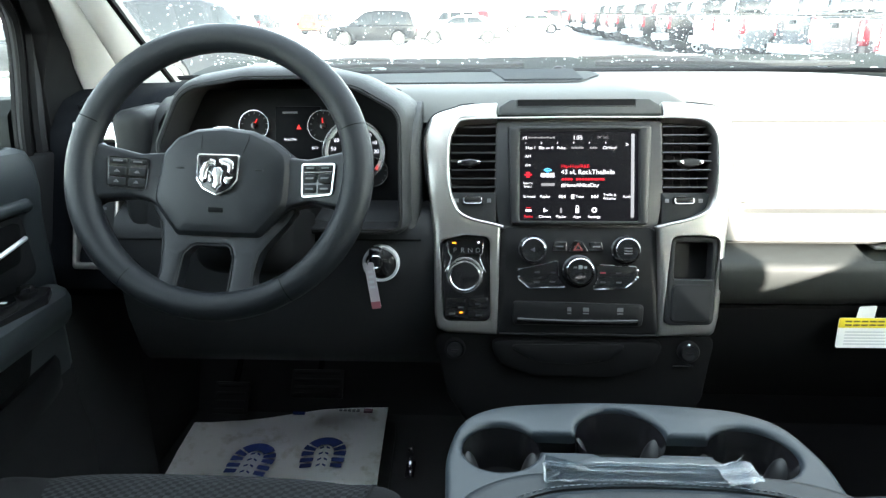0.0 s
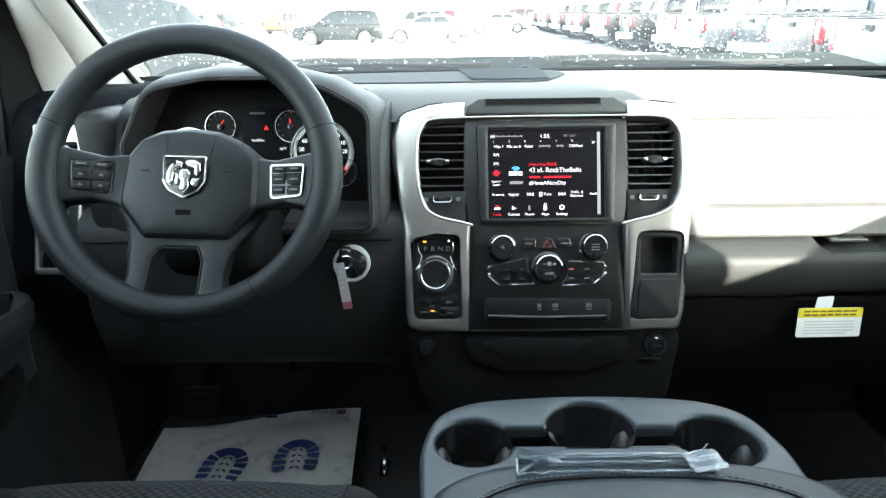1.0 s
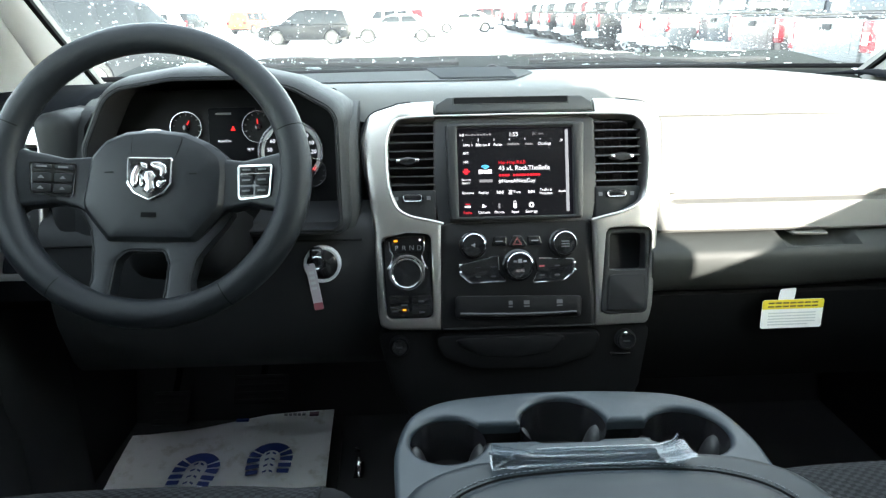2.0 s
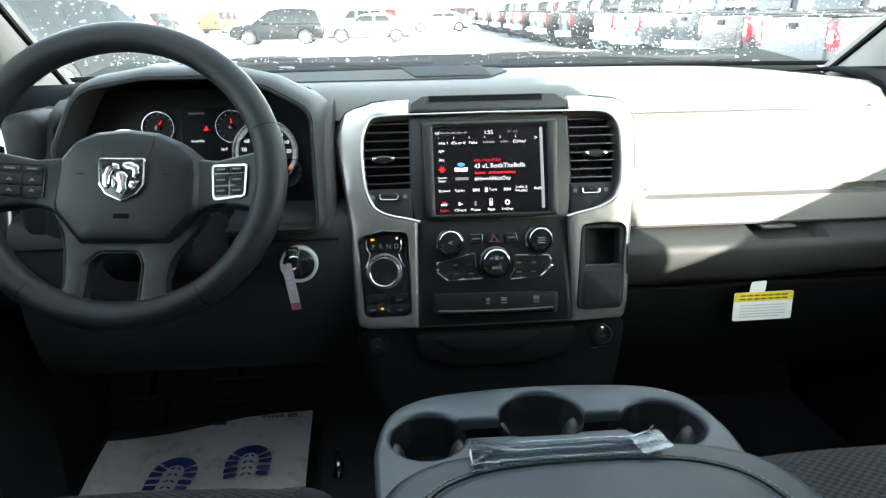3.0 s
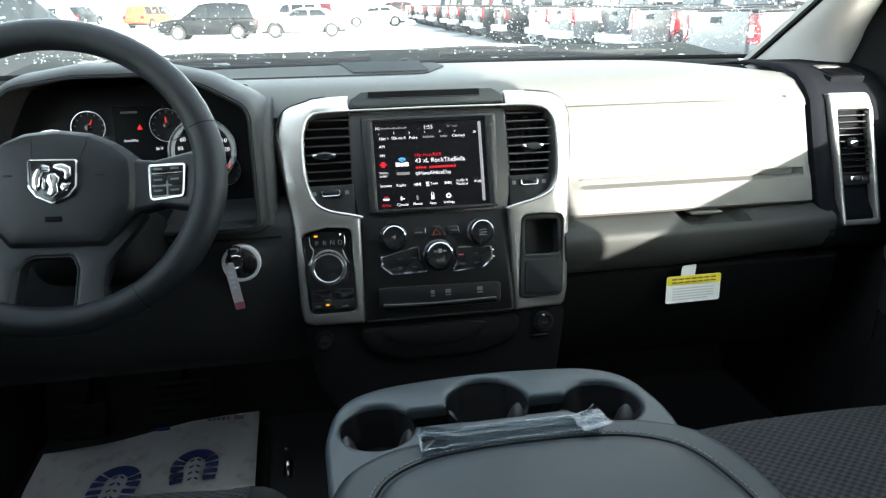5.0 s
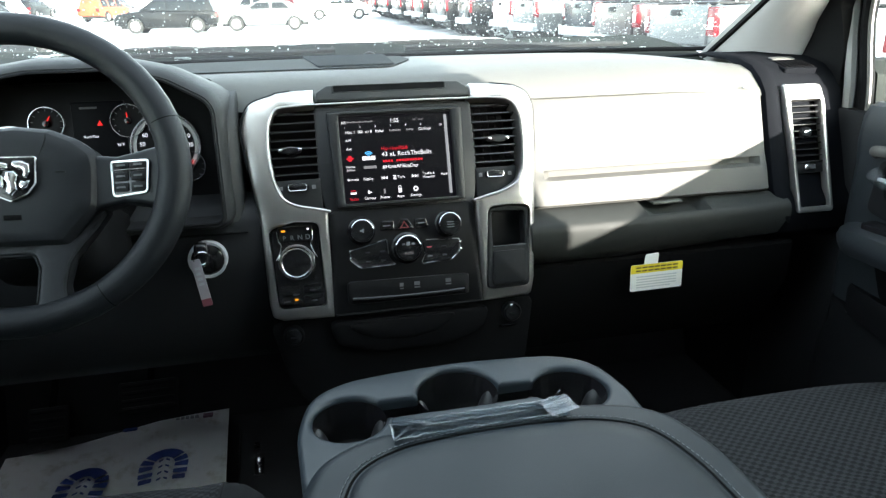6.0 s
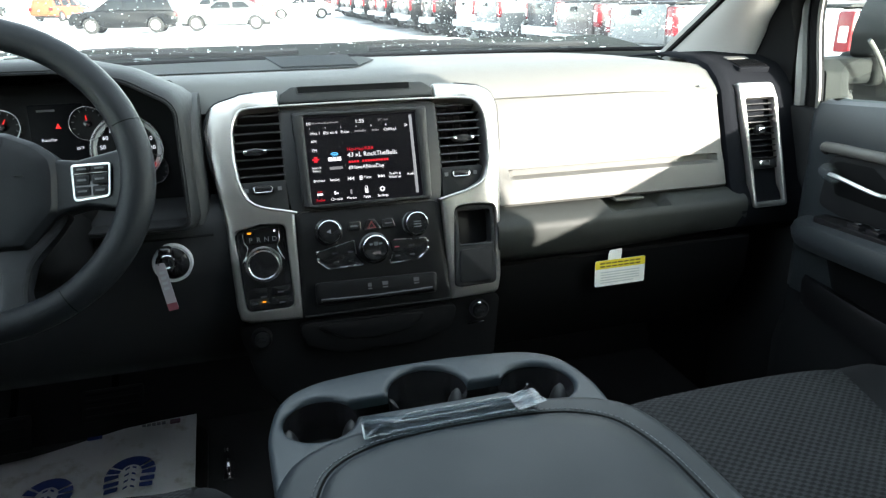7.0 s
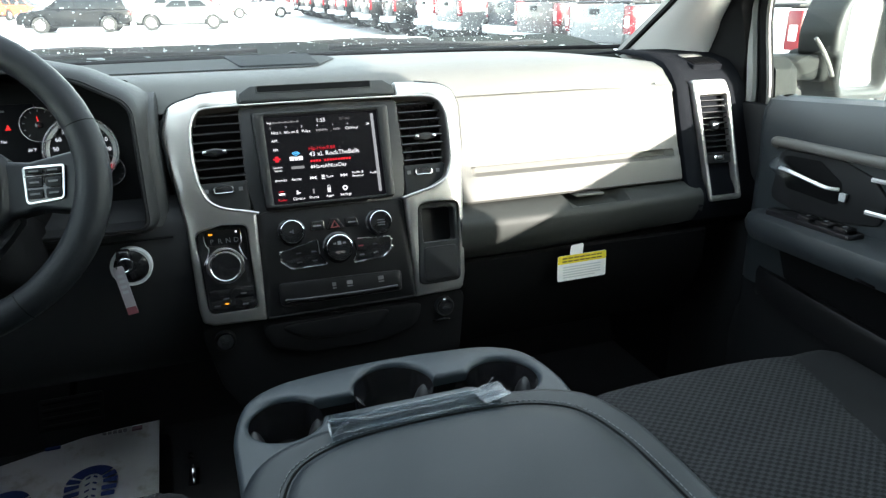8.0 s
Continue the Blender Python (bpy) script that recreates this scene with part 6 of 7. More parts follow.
# ---- seats ----
def weave_mat():
    m = mat("charcoal_weave", (0.04, 0.042, 0.047), 0.9, bump=0.5, bscale=1200)
    n, l = m.node_tree.nodes, m.node_tree.links
    b = n["Principled BSDF"]
    tc = n.new("ShaderNodeTexCoord")
    sep = n.new("ShaderNodeSeparateXYZ")
    l.new(tc.outputs["Object"], sep.inputs[0])
    wob = n.new("ShaderNodeTexNoise")
    wob.inputs["Scale"].default_value = 130
    l.new(tc.outputs["Object"], wob.inputs["Vector"])
    waves = []
    for axis, pitch in (("X", 0.0150), ("Y", 0.0112)):
        k, sn = n.new("ShaderNodeMath"), n.new("ShaderNodeMath")
        k.operation, sn.operation = "MULTIPLY_ADD", "SINE"
        k.inputs[1].default_value = 2 * math.pi / pitch
        l.new(sep.outputs[axis], k.inputs[0])
        l.new(wob.outputs["Fac"], k.inputs[2])
        l.new(k.outputs[0], sn.inputs[0])
        waves.append(sn)
    pr, hgt = n.new("ShaderNodeMath"), n.new("ShaderNodeMapRange")
    pr.operation = "MULTIPLY"
    l.new(waves[0].outputs[0], pr.inputs[0])
    l.new(waves[1].outputs[0], pr.inputs[1])
    hgt.interpolation_type = "SMOOTHSTEP"
    hgt.inputs["From Min"].default_value, hgt.inputs["From Max"].default_value = -0.5, 0.6
    l.new(pr.outputs[0], hgt.inputs["Value"])
    mx = n.new("ShaderNodeMix")
    mx.data_type = "RGBA"
    mx.inputs[6].default_value, mx.inputs[7].default_value = (0.011, 0.0115, 0.0125, 1), (0.036, 0.038, 0.041, 1)
    l.new(hgt.outputs["Result"], mx.inputs[0])
    l.new(mx.outputs[2], b.inputs["Base Color"])
    bp = n.new("ShaderNodeBump")
    bp.inputs["Strength"].default_value, bp.inputs["Distance"].default_value = 0.7, 0.0022
    l.new(hgt.outputs["Result"], bp.inputs["Height"])
    l.new(bp.outputs["Normal"], b.inputs["Normal"])
    return m


M_WEAVE = weave_mat()


def seat(s):
    f = (lambda b: b) if s > 0 else mirrored
    word_ = "passenger" if s > 0 else "driver"
    t = thing("front_seat", (s * 0.52, -0.6, 0.6), "charcoal cloth %s seat with woven waffle centre" % word_, "seat", "front seats")
    def top(x, y):
        u = (x - 0.53) / 0.33
        z = 0.990 + 0.030 * max(0, abs(u) - 0.62) / 0.38 + 0.010 * (1 - u * u)
        d = (y + 0.21)
        z -= 0.05 * max(0.0, 1 + d / 0.07) ** 2
        z -= 0.10 * max(0.0, abs(u) - 0.76) ** 2 / 0.0576
        z += -0.02 * max(0, -(y + 0.3))
        return z
    xs = [0.20 + 0.66 * i / 44 for i in range(45)]
    ys = [-0.21 - 0.6 * (j / 30) ** 1.3 for j in range(31)]
    def edge(x):
        u = (x - 0.53) / 0.33
        return -0.05 * abs(u) ** 4
    rows = [[(x, y + edge(x), top(x, y)) for y in ys] for x in xs]
    for r in rows:
        r.insert(0, (r[0][0], r[0][1] + 0.004, 0.84))
        r.insert(1, (r[1][0], r[1][1] + 0.012, 0.90))
    part("cushion", f(skin(rows)), M_CLOTH, t)
    ix = [0.29 + 0.46 * i / 30 for i in range(31)]
    iy = [-0.228 - 0.56 * (j / 24) for j in range(25)]
    def bx(x, y):
        right = max(0.61, 0.722 + 0.31 * (y + 0.26))
        return 0.29 + (x - 0.29) * (right - 0.29) / 0.46
    def crease(x, y):
        return 0.004 - 0.006 * math.exp(-((y + 0.43 - 0.15 * (x - 0.52) ** 2) / 0.012) ** 2)
    part("cushion_insert", f(skin([[(bx(x, y), y + edge(x), top(bx(x, y), y) + crease(x, y)) for y in iy] for x in ix])), M_WEAVE, t, "woven waffle-pattern cloth")
    for x in (0.288, 0.752):
        part("piping", f(tube([(bx(x, y), y + edge(x), top(bx(x, y), y) + 0.001) for y in iy], 0.003, 6)), M_CLOTH, t)
    part("seat_base", f(slab(0.24, -0.82, 0.6, 0.82, -0.28, 0.90, 0.02)), M_KNEE, t)
    bm = skin([[(x, -0.80 - 0.03 * abs((x - 0.53) / 0.3) - 0.35 * (z - 0.95) * 0.6, z) for z in (0.95, 1.1, 1.25, 1.4, 1.52, 1.58)] for x in (0.25, 0.3, 0.4, 0.53, 0.66, 0.76, 0.81)], thick=(0, -0.13, 0))
    part("backrest", f(bm), M_CLOTH, t)
    part("headrest", f(slab(0.38, -1.12, 1.60, 0.68, -1.0, 1.79, 0.04, 3)), M_CLOTH, t)


both(seat)

# ---- footwell ----
mat_o = fillet([(-0.83, 0.42), (-0.36, 0.47), (-0.34, 0.05), (-0.36, -0.15), (-0.80, -0.15)], 0.04)
solo("floor_mat", plate(mat_o, 0.60, 0.612, bev=0.004), M_RUBBER, "black rubber floor mat in the driver's footwell", "floor mat")
PM = pose(-0.58, 0.33, 0.632, 3, 0, 0)
pm = thing("paper_floor_mat", PM, "soiled white paper floor mat printed with blue shoe prints", "paper mat")
prng = random.Random(8)
sheet = []
for i in range(13):
    r = []
    for j in range(11):
        u, v = i / 12, j / 10
        x = -0.27 + 0.475 * u - 0.02 * (v - 0.5)
        y = -0.22 + (0.29 + 0.085 * u) * v
        r.append((x, y, 0.006 * math.sin(7 * u + 3 * v) + prng.uniform(-0.001, 0.001)))
    sheet.append(r)
part("sheet", skin(sheet, thick=(0, 0, -0.0008)), M_PAPER, pm, "", PM)


def sole(cx, cy, rot):
    m = PM @ pose(cx, cy, 0.008, 0, 0, rot)

    def sector(a0, a1, k0=0.0):
        n = max(2, int(abs(a1 - a0) / 12))
        angs = [radians(a0 + (a1 - a0) * i / n) for i in range(n + 1)]
        return [(0.051 * math.cos(a), 0.056 * math.sin(a)) for a in angs] + [((0.023 + k0) * math.cos(a), 0.030 * math.sin(a)) for a in reversed(angs)]
    o = part("shoe_print", plate(sector(38, 142), 0.0, 0.0006, bev=0), M_BLUEINK, pm, "blue printed shoe sole", m)
    for a0, a1 in ((14, 31), (-11, 7)):
        part("sole_bar", plate(sector(a0, a1), 0.0, 0.0006, bev=0), M_BLUEINK, o, "", m)
        part("sole_bar", plate(sector(180 - a1, 180 - a0), 0.0, 0.0006, bev=0), M_BLUEINK, o, "", m)
    for k in range(2):
        y = -0.024 - k * 0.019
        w = 0.050 - 0.003 * k
        for e in (-1, 1):
            part("sole_bar", plate(fillet([(e * 0.021, y - 0.004), (e * w, y - 0.008), (e * w, y + 0.006), (e * 0.021, y + 0.008)], 0.002, 2), 0.0, 0.0006, bev=0), M_BLUEINK, o, "", m)
    for k in range(4):
        y = 0.018 - k * 0.020
        for e in (-1, 1):
            part("sole_chevron", plate([(e * 0.003, y + 0.006), (e * 0.011, y + 0.001), (e * 0.011, y - 0.004), (e * 0.003, y + 0.001)], 0.0, 0.0006, bev=0), M_BLUEINK, o, "", m)


sole(-0.085, -0.070, -6)
sole(0.073, -0.042, 3)
for i in range(5):
    part("print_mark", slab(0.075 + i * 0.011, 0.122, 0.004, 0.083 + i * 0.011, 0.128, 0.0085, 0), M_GREYINK, pm, "", PM)
part("print_mark", slab(0.138, 0.119, 0.004, 0.16, 0.131, 0.0085, 0), M_MAUVEINK, pm, "", PM)
part("print_mark", slab(-0.04, 0.105, 0.004, -0.01, 0.112, 0.0085, 0), M_BLUEINK, pm, "", PM)


def pedal(name, x, y, z, w, h, label):
    m = pose(x, y, z, 52, 0, 0)
    t = thing(name, m, label, "pedal")
    part("pad", slab(-w / 2, -h / 2, -0.006, w / 2, h / 2, 0.006, 0.005), M_RUBBER, t, "", m)
    for k in range(4):
        part("pad_rib", slab(-w / 2 + 0.008, -h / 2 + (k + 0.5) * h / 4 - 0.004, 0.006, w / 2 - 0.008, -h / 2 + (k + 0.5) * h / 4 + 0.004, 0.009, 0.002, 1), M_RUBBER, t, "", m)
    part("lever", tube([(0, 0, -0.006), (0, 0.08, -0.03), (0, 0.25, -0.03)], 0.008, 8), M_BLACK, t, "", m)


pedal("brake_pedal", -0.545, 0.42, 0.74, 0.13, 0.07, "black rubber brake pedal in the footwell")
pedal("parking_brake_pedal", -0.77, 0.43, 0.69, 0.09, 0.08, "black ribbed parking brake pedal beside the door")
# chrome piece added where bright glints of unknown source lie on the floor
br = slab(-0.318, 0.25, 0.600, -0.296, 0.31, 0.606, 0.002)
slab(-0.312, 0.288, 0.604, -0.302, 0.294, 0.660, 0.002, bm=br)
tube([(-0.307, 0.283, 0.645), (-0.307, 0.299, 0.645)], 0.008, 8, bm=br)
solo("floor_glint_piece", br, M_CHROME, "small chrome piece on the cab floor, added for unidentified glints", "bracket")

# airbag notice hanging from the glove box
M_PALEINK = mat("pale_grey_print", (0.55, 0.56, 0.57), 0.7)
M_BAND = mat("dark_print_on_yellow", (0.16, 0.12, 0.02), 0.7)
LBM = pose(0.4475, -0.0290, 1.1140, 86, 0, 1.0) @ Matrix.Scale(0.985, 4)
nt_ = thing("hanging_label", LBM, "white card label with a yellow band hanging from the glove box", "label")
part("card", plate(rrect(-0.0515, -0.0255, 0.0515, 0.024, 0.004), -0.0006, 0.0006, bev=0), M_WHITE, nt_, "", LBM)
part("yellow_band", plate(rrect(-0.0515, 0.008, 0.0515, 0.024, 0.003), 0.0006, 0.0011, bev=0), M_YELLOW, nt_, "yellow printed band", LBM)
for i in range(2):
    for j in range(7):
        part("print_bar", slab(-0.042 + j * 0.0122, 0.0112 + i * 0.006, 0.0011, -0.0318 + j * 0.0122, 0.0140 + i * 0.006, 0.0014, 0), M_BAND, nt_, "", LBM)
for i in range(5):
    part("print_bar", slab(-0.04, -0.020 + i * 0.0050, 0.0006, 0.04 - 0.012 * (i == 0), -0.0180 + i * 0.0050, 0.0009, 0), M_PALEINK, nt_, "", LBM)
part("hanger", plate(fillet([(-0.026, 0.023), (0.001, 0.023), (0.003, 0.044), (-0.023, 0.042)], 0.003), -0.0008, 0.0002, bev=0), M_WHITE, nt_, "white card hanger", LBM)

# ---- outdoors: the lot, its snow and parked vehicles ----
def lot_mat():
    m = bpy.data.materials.new("snowy_wet_asphalt")
    m.use_nodes = True
    n, l = m.node_tree.nodes, m.node_tree.links
    b = n["Principled BSDF"]
    tc, big, fine, ramp, mix = n.new("ShaderNodeTexCoord"), n.new("ShaderNodeTexNoise"), n.new("ShaderNodeTexNoise"), n.new("ShaderNodeValToRGB"), n.new("ShaderNodeMix")
    big.inputs["Scale"].default_value, big.inputs["Detail"].default_value = 0.10, 8
    fine.inputs["Scale"].default_value, fine.inputs["Detail"].default_value = 3.0, 6
    l.new(tc.outputs["Object"], big.inputs["Vector"])
    l.new(tc.outputs["Object"], fine.inputs["Vector"])
    ramp.color_ramp.elements[0].position, ramp.color_ramp.elements[0].color = 0.36, (0.09, 0.085, 0.075, 1)
    ramp.color_ramp.elements[1].position, ramp.color_ramp.elements[1].color = 0.46, (0.78, 0.79, 0.8, 1)
    l.new(big.outputs["Fac"], ramp.inputs[0])
    mix.data_type, mix.blend_type, mix.inputs[0].default_value = "RGBA", "MULTIPLY", 0.35
    l.new(ramp.outputs[0], mix.inputs[6])
    l.new(fine.outputs["Fac"], mix.inputs[7])
    l.new(mix.outputs[2], b.inputs["Base Color"])
    b.inputs["Roughness"].default_value = 0.45
    bp = n.new("ShaderNodeBump")
    bp.inputs["Strength"].default_value, bp.inputs["Distance"].default_value = 0.5, 0.05
    l.new(fine.outputs["Fac"], bp.inputs["Height"])
    l.new(bp.outputs["Normal"], b.inputs["Normal"])
    return m


SLOPE = 0.018


def ground_z(x, y):
    return SLOPE * max(0.0, min(y, 120.0))


gb = bmesh.new()
skin([[(x, y, ground_z(x, y)) for y in (-1500, -60, -10, 0, 10, 30, 60, 120, 3000)] for x in (-3000, -100, -30, 0, 30, 100, 3000)], gb)
solo("ground", gb, lot_mat(), "wet asphalt car park with trodden snow", "ground", kind="structure")

# the truck's own bonnet
M_HOODPAINT = mat("wet_white_paint", (0.74, 0.75, 0.76), 0.15, var=0.06, scale=4, bump=0.2, bscale=60, coat=0.5)
rows = []
for i in range(17):
    u = i / 8 - 1
    rows.append([(u * (0.74 - 0.02 * t), 0.84 + 1.55 * t, 1.468 + 0.012 * (1 - u * u) * (1 - t * t) - 0.035 * t ** 1.5 + (0.010 if abs(u) < 0.55 else 0.0) - 0.25 * max(0, abs(u) - 0.85)) for t in (0, 0.1, 0.3, 0.5, 0.7, 0.85, 1.0)])
solo("bonnet", skin(rows, thick=(0, 0, -0.02)), M_HOODPAINT, "wet white truck bonnet before the windscreen", "bonnet", kind="structure")


def arch(y, r, z0, n=8):
    return [(y + r * math.cos(math.pi * k / n), z0 + r * math.sin(math.pi * k / n)) for k in range(n + 1)]


def wing(s):
    f = (lambda b: b) if s > 0 else mirrored
    bm = plate([(0.60, 0.55), (0.60, 1.36), (0.86, 1.415), (2.2, 1.385), (2.42, 1.2), (2.45, 0.6), (2.2, 0.5)] + arch(1.55, 0.5, 0.5) + [(0.9, 0.5)], 0.74, 0.96, bev=0.06)
    bmesh.ops.transform(bm, matrix=YZX, verts=bm.verts)
    solo("front_wing", f(bm), M_HOODPAINT, "white front wing of the truck", "wing", kind="structure")


both(wing)
solo("front_grille", slab(-0.74, 2.30, 0.6, 0.74, 2.42, 1.36, 0.04), M_BLACK, "black front end of the truck", "grille", kind="structure")


def paint(name, col, metal=0.0):
    return mat(name, col, 0.3, metal=metal, var=0.12, scale=2, coat=0.15, spec=0.25)


PAINTS = {
    "white": paint("white_paint", (0.70, 0.71, 0.72)), "silver": paint("silver_paint", (0.125, 0.13, 0.133), 0.2), "red": paint("red_paint", (0.05, 0.008, 0.010)), "taupe": paint("taupe_paint", (0.062, 0.05, 0.049), 0.2),
    "black": paint("black_paint", (0.0045, 0.005, 0.0055)), "grey": paint("grey_paint", (0.012, 0.0135, 0.015), 0.1), "blue": paint("dark_blue_paint", (0.008, 0.011, 0.018)), "orange": paint("orange_paint", (0.35, 0.07, 0.03)),
}
M_CARGLASS = mat("tinted_car_glass", (0.010, 0.012, 0.013), 0.08, var=0.1, rvar=0.03, spec=0.3)
M_TYRE = mat("tyre_rubber", (0.02, 0.02, 0.02), 0.85)
M_WHEEL = mat("alloy_wheel", (0.5, 0.51, 0.52), 0.35, metal=0.8)
M_LAMP = mat("red_lamp_lens", (0.15, 0.005, 0.009), 0.2, var=0.2, coat=0.1, spec=0.3)
M_LAMPW = mat("clear_lamp_lens", (0.75, 0.72, 0.72), 0.12, var=0.1, coat=0.8)
M_UNDER = mat("black_underbody", (0.015, 0.015, 0.015), 0.8)


def sideways(outline, x0, x1, bev, holes=()):
    bm = plate(outline, x0, x1, holes, bev)
    bmesh.ops.transform(bm, matrix=YZX, verts=bm.verts)
    return bm


def across(outline, half, bev, taper=0.0, z0=1.2):
    """A body from its side outline, both flanks rounded, drawn in towards the roof."""
    bm = sideways(outline, 0, half, bev)
    for v in bm.verts:
        if v.co.z > z0:
            v.co.x *= 1 - taper * (v.co.z - z0)
    g = bm.verts[:] + bm.edges[:] + bm.faces[:]
    dup = bmesh.ops.duplicate(bm, geom=g)["geom"]
    for v in dup:
        if isinstance(v, bmesh.types.BMVert):
            v.co.x = -v.co.x
    return bm


def wheel_on(car, y, x, r, m):
    s = 1 if x > 0 else -1
    wm = m @ pose(x, y, r, 0, 90 * s, 0)
    w = part("wheel", turned([(r * 0.62, -0.11), (r * 0.95, -0.11), (r, -0.08), (r, 0.08), (r * 0.95, 0.11), (r * 0.64, 0.11), (r * 0.62, 0.06)], 24), M_TYRE, car, "", wm)
    rim = plate(circle(0, 0, r * 0.64, 24), 0.02, 0.085, [[(math.cos(a + o) * q, math.sin(a + o) * q) for o, q in ((-0.32, r * 0.52), (0.32, r * 0.52), (0.12, r * 0.2), (-0.12, r * 0.2))] for a in [k * 2 * math.pi / 6 for k in range(6)]], 0.008, back=False)
    part("rim", rim, M_WHEEL, w, "alloy rim", wm)
    part("rim_back", turned([(0, 0.0), (r * 0.63, 0.0)], 20), M_UNDER, w, "", wm)


def pickup(colour, at, label, group="parked pickups"):
    p = PAINTS[colour]
    t = thing("pickup_truck", at, label, "pickup truck", group)
    m = at
    out = [(-2.88, 0.62), (-2.9, 1.36), (-0.72, 1.40), (-0.66, 1.41), (1.35, 1.36), (2.55, 1.30), (2.84, 1.16), (2.88, 0.62), (2.45, 0.52)] + list(arch(1.95, 0.48, 0.48)) + [(1.3, 0.45), (-1.2, 0.45)] + list(arch(-1.82, 0.48, 0.48)) + [(-2.5, 0.55)]
    part("body", across(out, 0.98, 0.07), p, t, "", m)
    cab = [(-0.70, 1.38), (-0.62, 1.80), (-0.45, 1.88), (0.45, 1.90), (0.75, 1.84), (1.42, 1.38)]
    part("cab_roof", across(cab, 0.92, 0.06, 0.28, 1.38), p, t, "", m)
    for s in (-1, 1):
        for y0, y1 in ((-0.52, 0.1), (0.2, 1.02)):
            gl = sideways(fillet([(y0, 1.42), (y0 + 0.03, 1.79), (y1 - (0.3 if y1 > 1 else 0.0), 1.80), (y1, 1.44)], 0.04), 0, 0.02, 0.004)
            for v in gl.verts:
                v.co.x = s * (0.908 + v.co.x - 0.27 * (v.co.z - 1.38) * 0.92)
            part("side_window", gl, M_CARGLASS, t, "", m)
        lamp = part("tail_lamp", slab(s * 0.87 - 0.11, -2.93, 0.93, s * 0.89 + 0.085, -2.72, 1.35, 0.03), M_LAMP, t, "red tail lamp", m)
        part("reversing_lens", slab(s * 0.89 - 0.055, -2.945, 1.03, s * 0.89 + 0.05, -2.92, 1.20, 0.01), M_LAMPW, lamp, "", m)
        part("headlamp", slab(s * 0.78 - 0.15, 2.7, 0.95, s * 0.78 + 0.15, 2.9, 1.15, 0.04), M_LAMPW, t, "", m)
        part("door_mirror", slab(s * 1.12 - 0.12, 0.95, 1.36, s * 1.12 + 0.12, 1.1, 1.58, 0.04), M_UNDER, t, "", m)
        for y in (1.95, -1.82):
            wheel_on(t, y, s * 0.87, 0.41, m)
    part("tailgate", slab(-0.79, -2.945, 0.80, 0.79, -2.87, 1.375, 0.02), p, t, "", m)
    part("gate_panel", slab(-0.62, -2.955, 0.90, 0.62, -2.94, 1.18, 0.01), p, t, "", m)
    part("gate_handle", slab(-0.13, -2.975, 1.22, 0.13, -2.94, 1.31, 0.012), M_UNDER, t, "black tailgate handle", m)
    part("bed_floor", slab(-0.80, -2.80, 1.385, 0.80, -0.78, 1.415, 0.01), M_UNDER, t, "dark bed liner", m)
    part("rear_bumper", slab(-0.95, -3.06, 0.56, 0.95, -2.82, 0.78, 0.04), M_WHEEL, t, "bright rear bumper", m)
    part("plate_panel", slab(-0.16, -3.075, 0.62, 0.16, -3.055, 0.74, 0.004), M_WHITE, t, "", m)
    part("rear_window", skin([[(-0.72, -0.712, 1.46), (0.72, -0.712, 1.46)], [(-0.66, -0.655, 1.78), (0.66, -0.655, 1.78)]], thick=(0, -0.015, 0)), M_CARGLASS, t, "", m)
    part("underbody", slab(-0.8, -2.7, 0.35, 0.8, 2.6, 0.6, 0.02), M_UNDER, t, "", m)
    return t


def estate(colour, at, label, tall=True, group="parked cars"):
    p = PAINTS[colour]
    h = 1.72 if tall else 1.45
    t = thing("suv" if tall else "sedan", at, label, "suv" if tall else "car", group)
    m = at
    out = [(-2.3, 0.42), (-2.36, 0.75), (-2.3, 0.98), (1.1, 1.02), (2.15, 0.9), (2.34, 0.7), (2.36, 0.4), (1.95, 0.32)] + list(arch(1.42, 0.39, 0.34)) + [(0.9, 0.26), (-0.9, 0.26)] + list(arch(-1.4, 0.39, 0.34)) + [(-1.9, 0.34)]
    part("body", across(out, 0.92, 0.08), p, t, "", m)
    top = [(-2.22, 0.96), (-1.98, h - 0.1), (-1.5, h - 0.02), (-0.2, h), (0.35, h - 0.08), (1.25, 0.98)] if tall else [(-1.95, 0.96), (-1.15, h - 0.07), (-0.5, h), (0.1, h - 0.02), (0.45, h - 0.12), (1.3, 0.98)]
    part("cab_roof", across(top, 0.86, 0.06, 0.32, 0.96), p, t, "", m)
    for s in (-1, 1):
        for y0, y1 in (((-1.85, -1.1), (-1.0, -0.15), (-0.05, 0.8)) if tall else ((-1.2, -0.35), (-0.25, 0.75))):
            lean0, lean1 = (0.3 if (not tall and y0 < -1) else 0.04), (0.38 if y1 > 0.7 else 0.02)
            gl = sideways(fillet([(y0, 1.04), (y0 + lean0, h - 0.14), (y1 - lean1, h - 0.14), (y1, 1.04)], 0.04), 0, 0.02, 0.004)
            for v in gl.verts:
                v.co.x = s * (0.85 + v.co.x - 0.29 * (v.co.z - 0.96))
            part("side_window", gl, M_CARGLASS, t, "", m)
        part("tail_lamp", slab(s * 0.76 - 0.12, -2.40, 0.72, s * 0.76 + 0.12, -2.2, 0.92, 0.03), M_LAMP, t, "red tail lamp", m)
        part("headlamp", slab(s * 0.68 - 0.15, 2.1, 0.66, s * 0.68 + 0.15, 2.36, 0.82, 0.04), M_LAMPW, t, "", m)
        for y in (1.42, -1.4):
            wheel_on(t, y, s * 0.83, 0.345, m)
    part("underbody", slab(-0.75, -2.1, 0.22, 0.75, 2.1, 0.45, 0.02), M_UNDER, t, "", m)
    return t


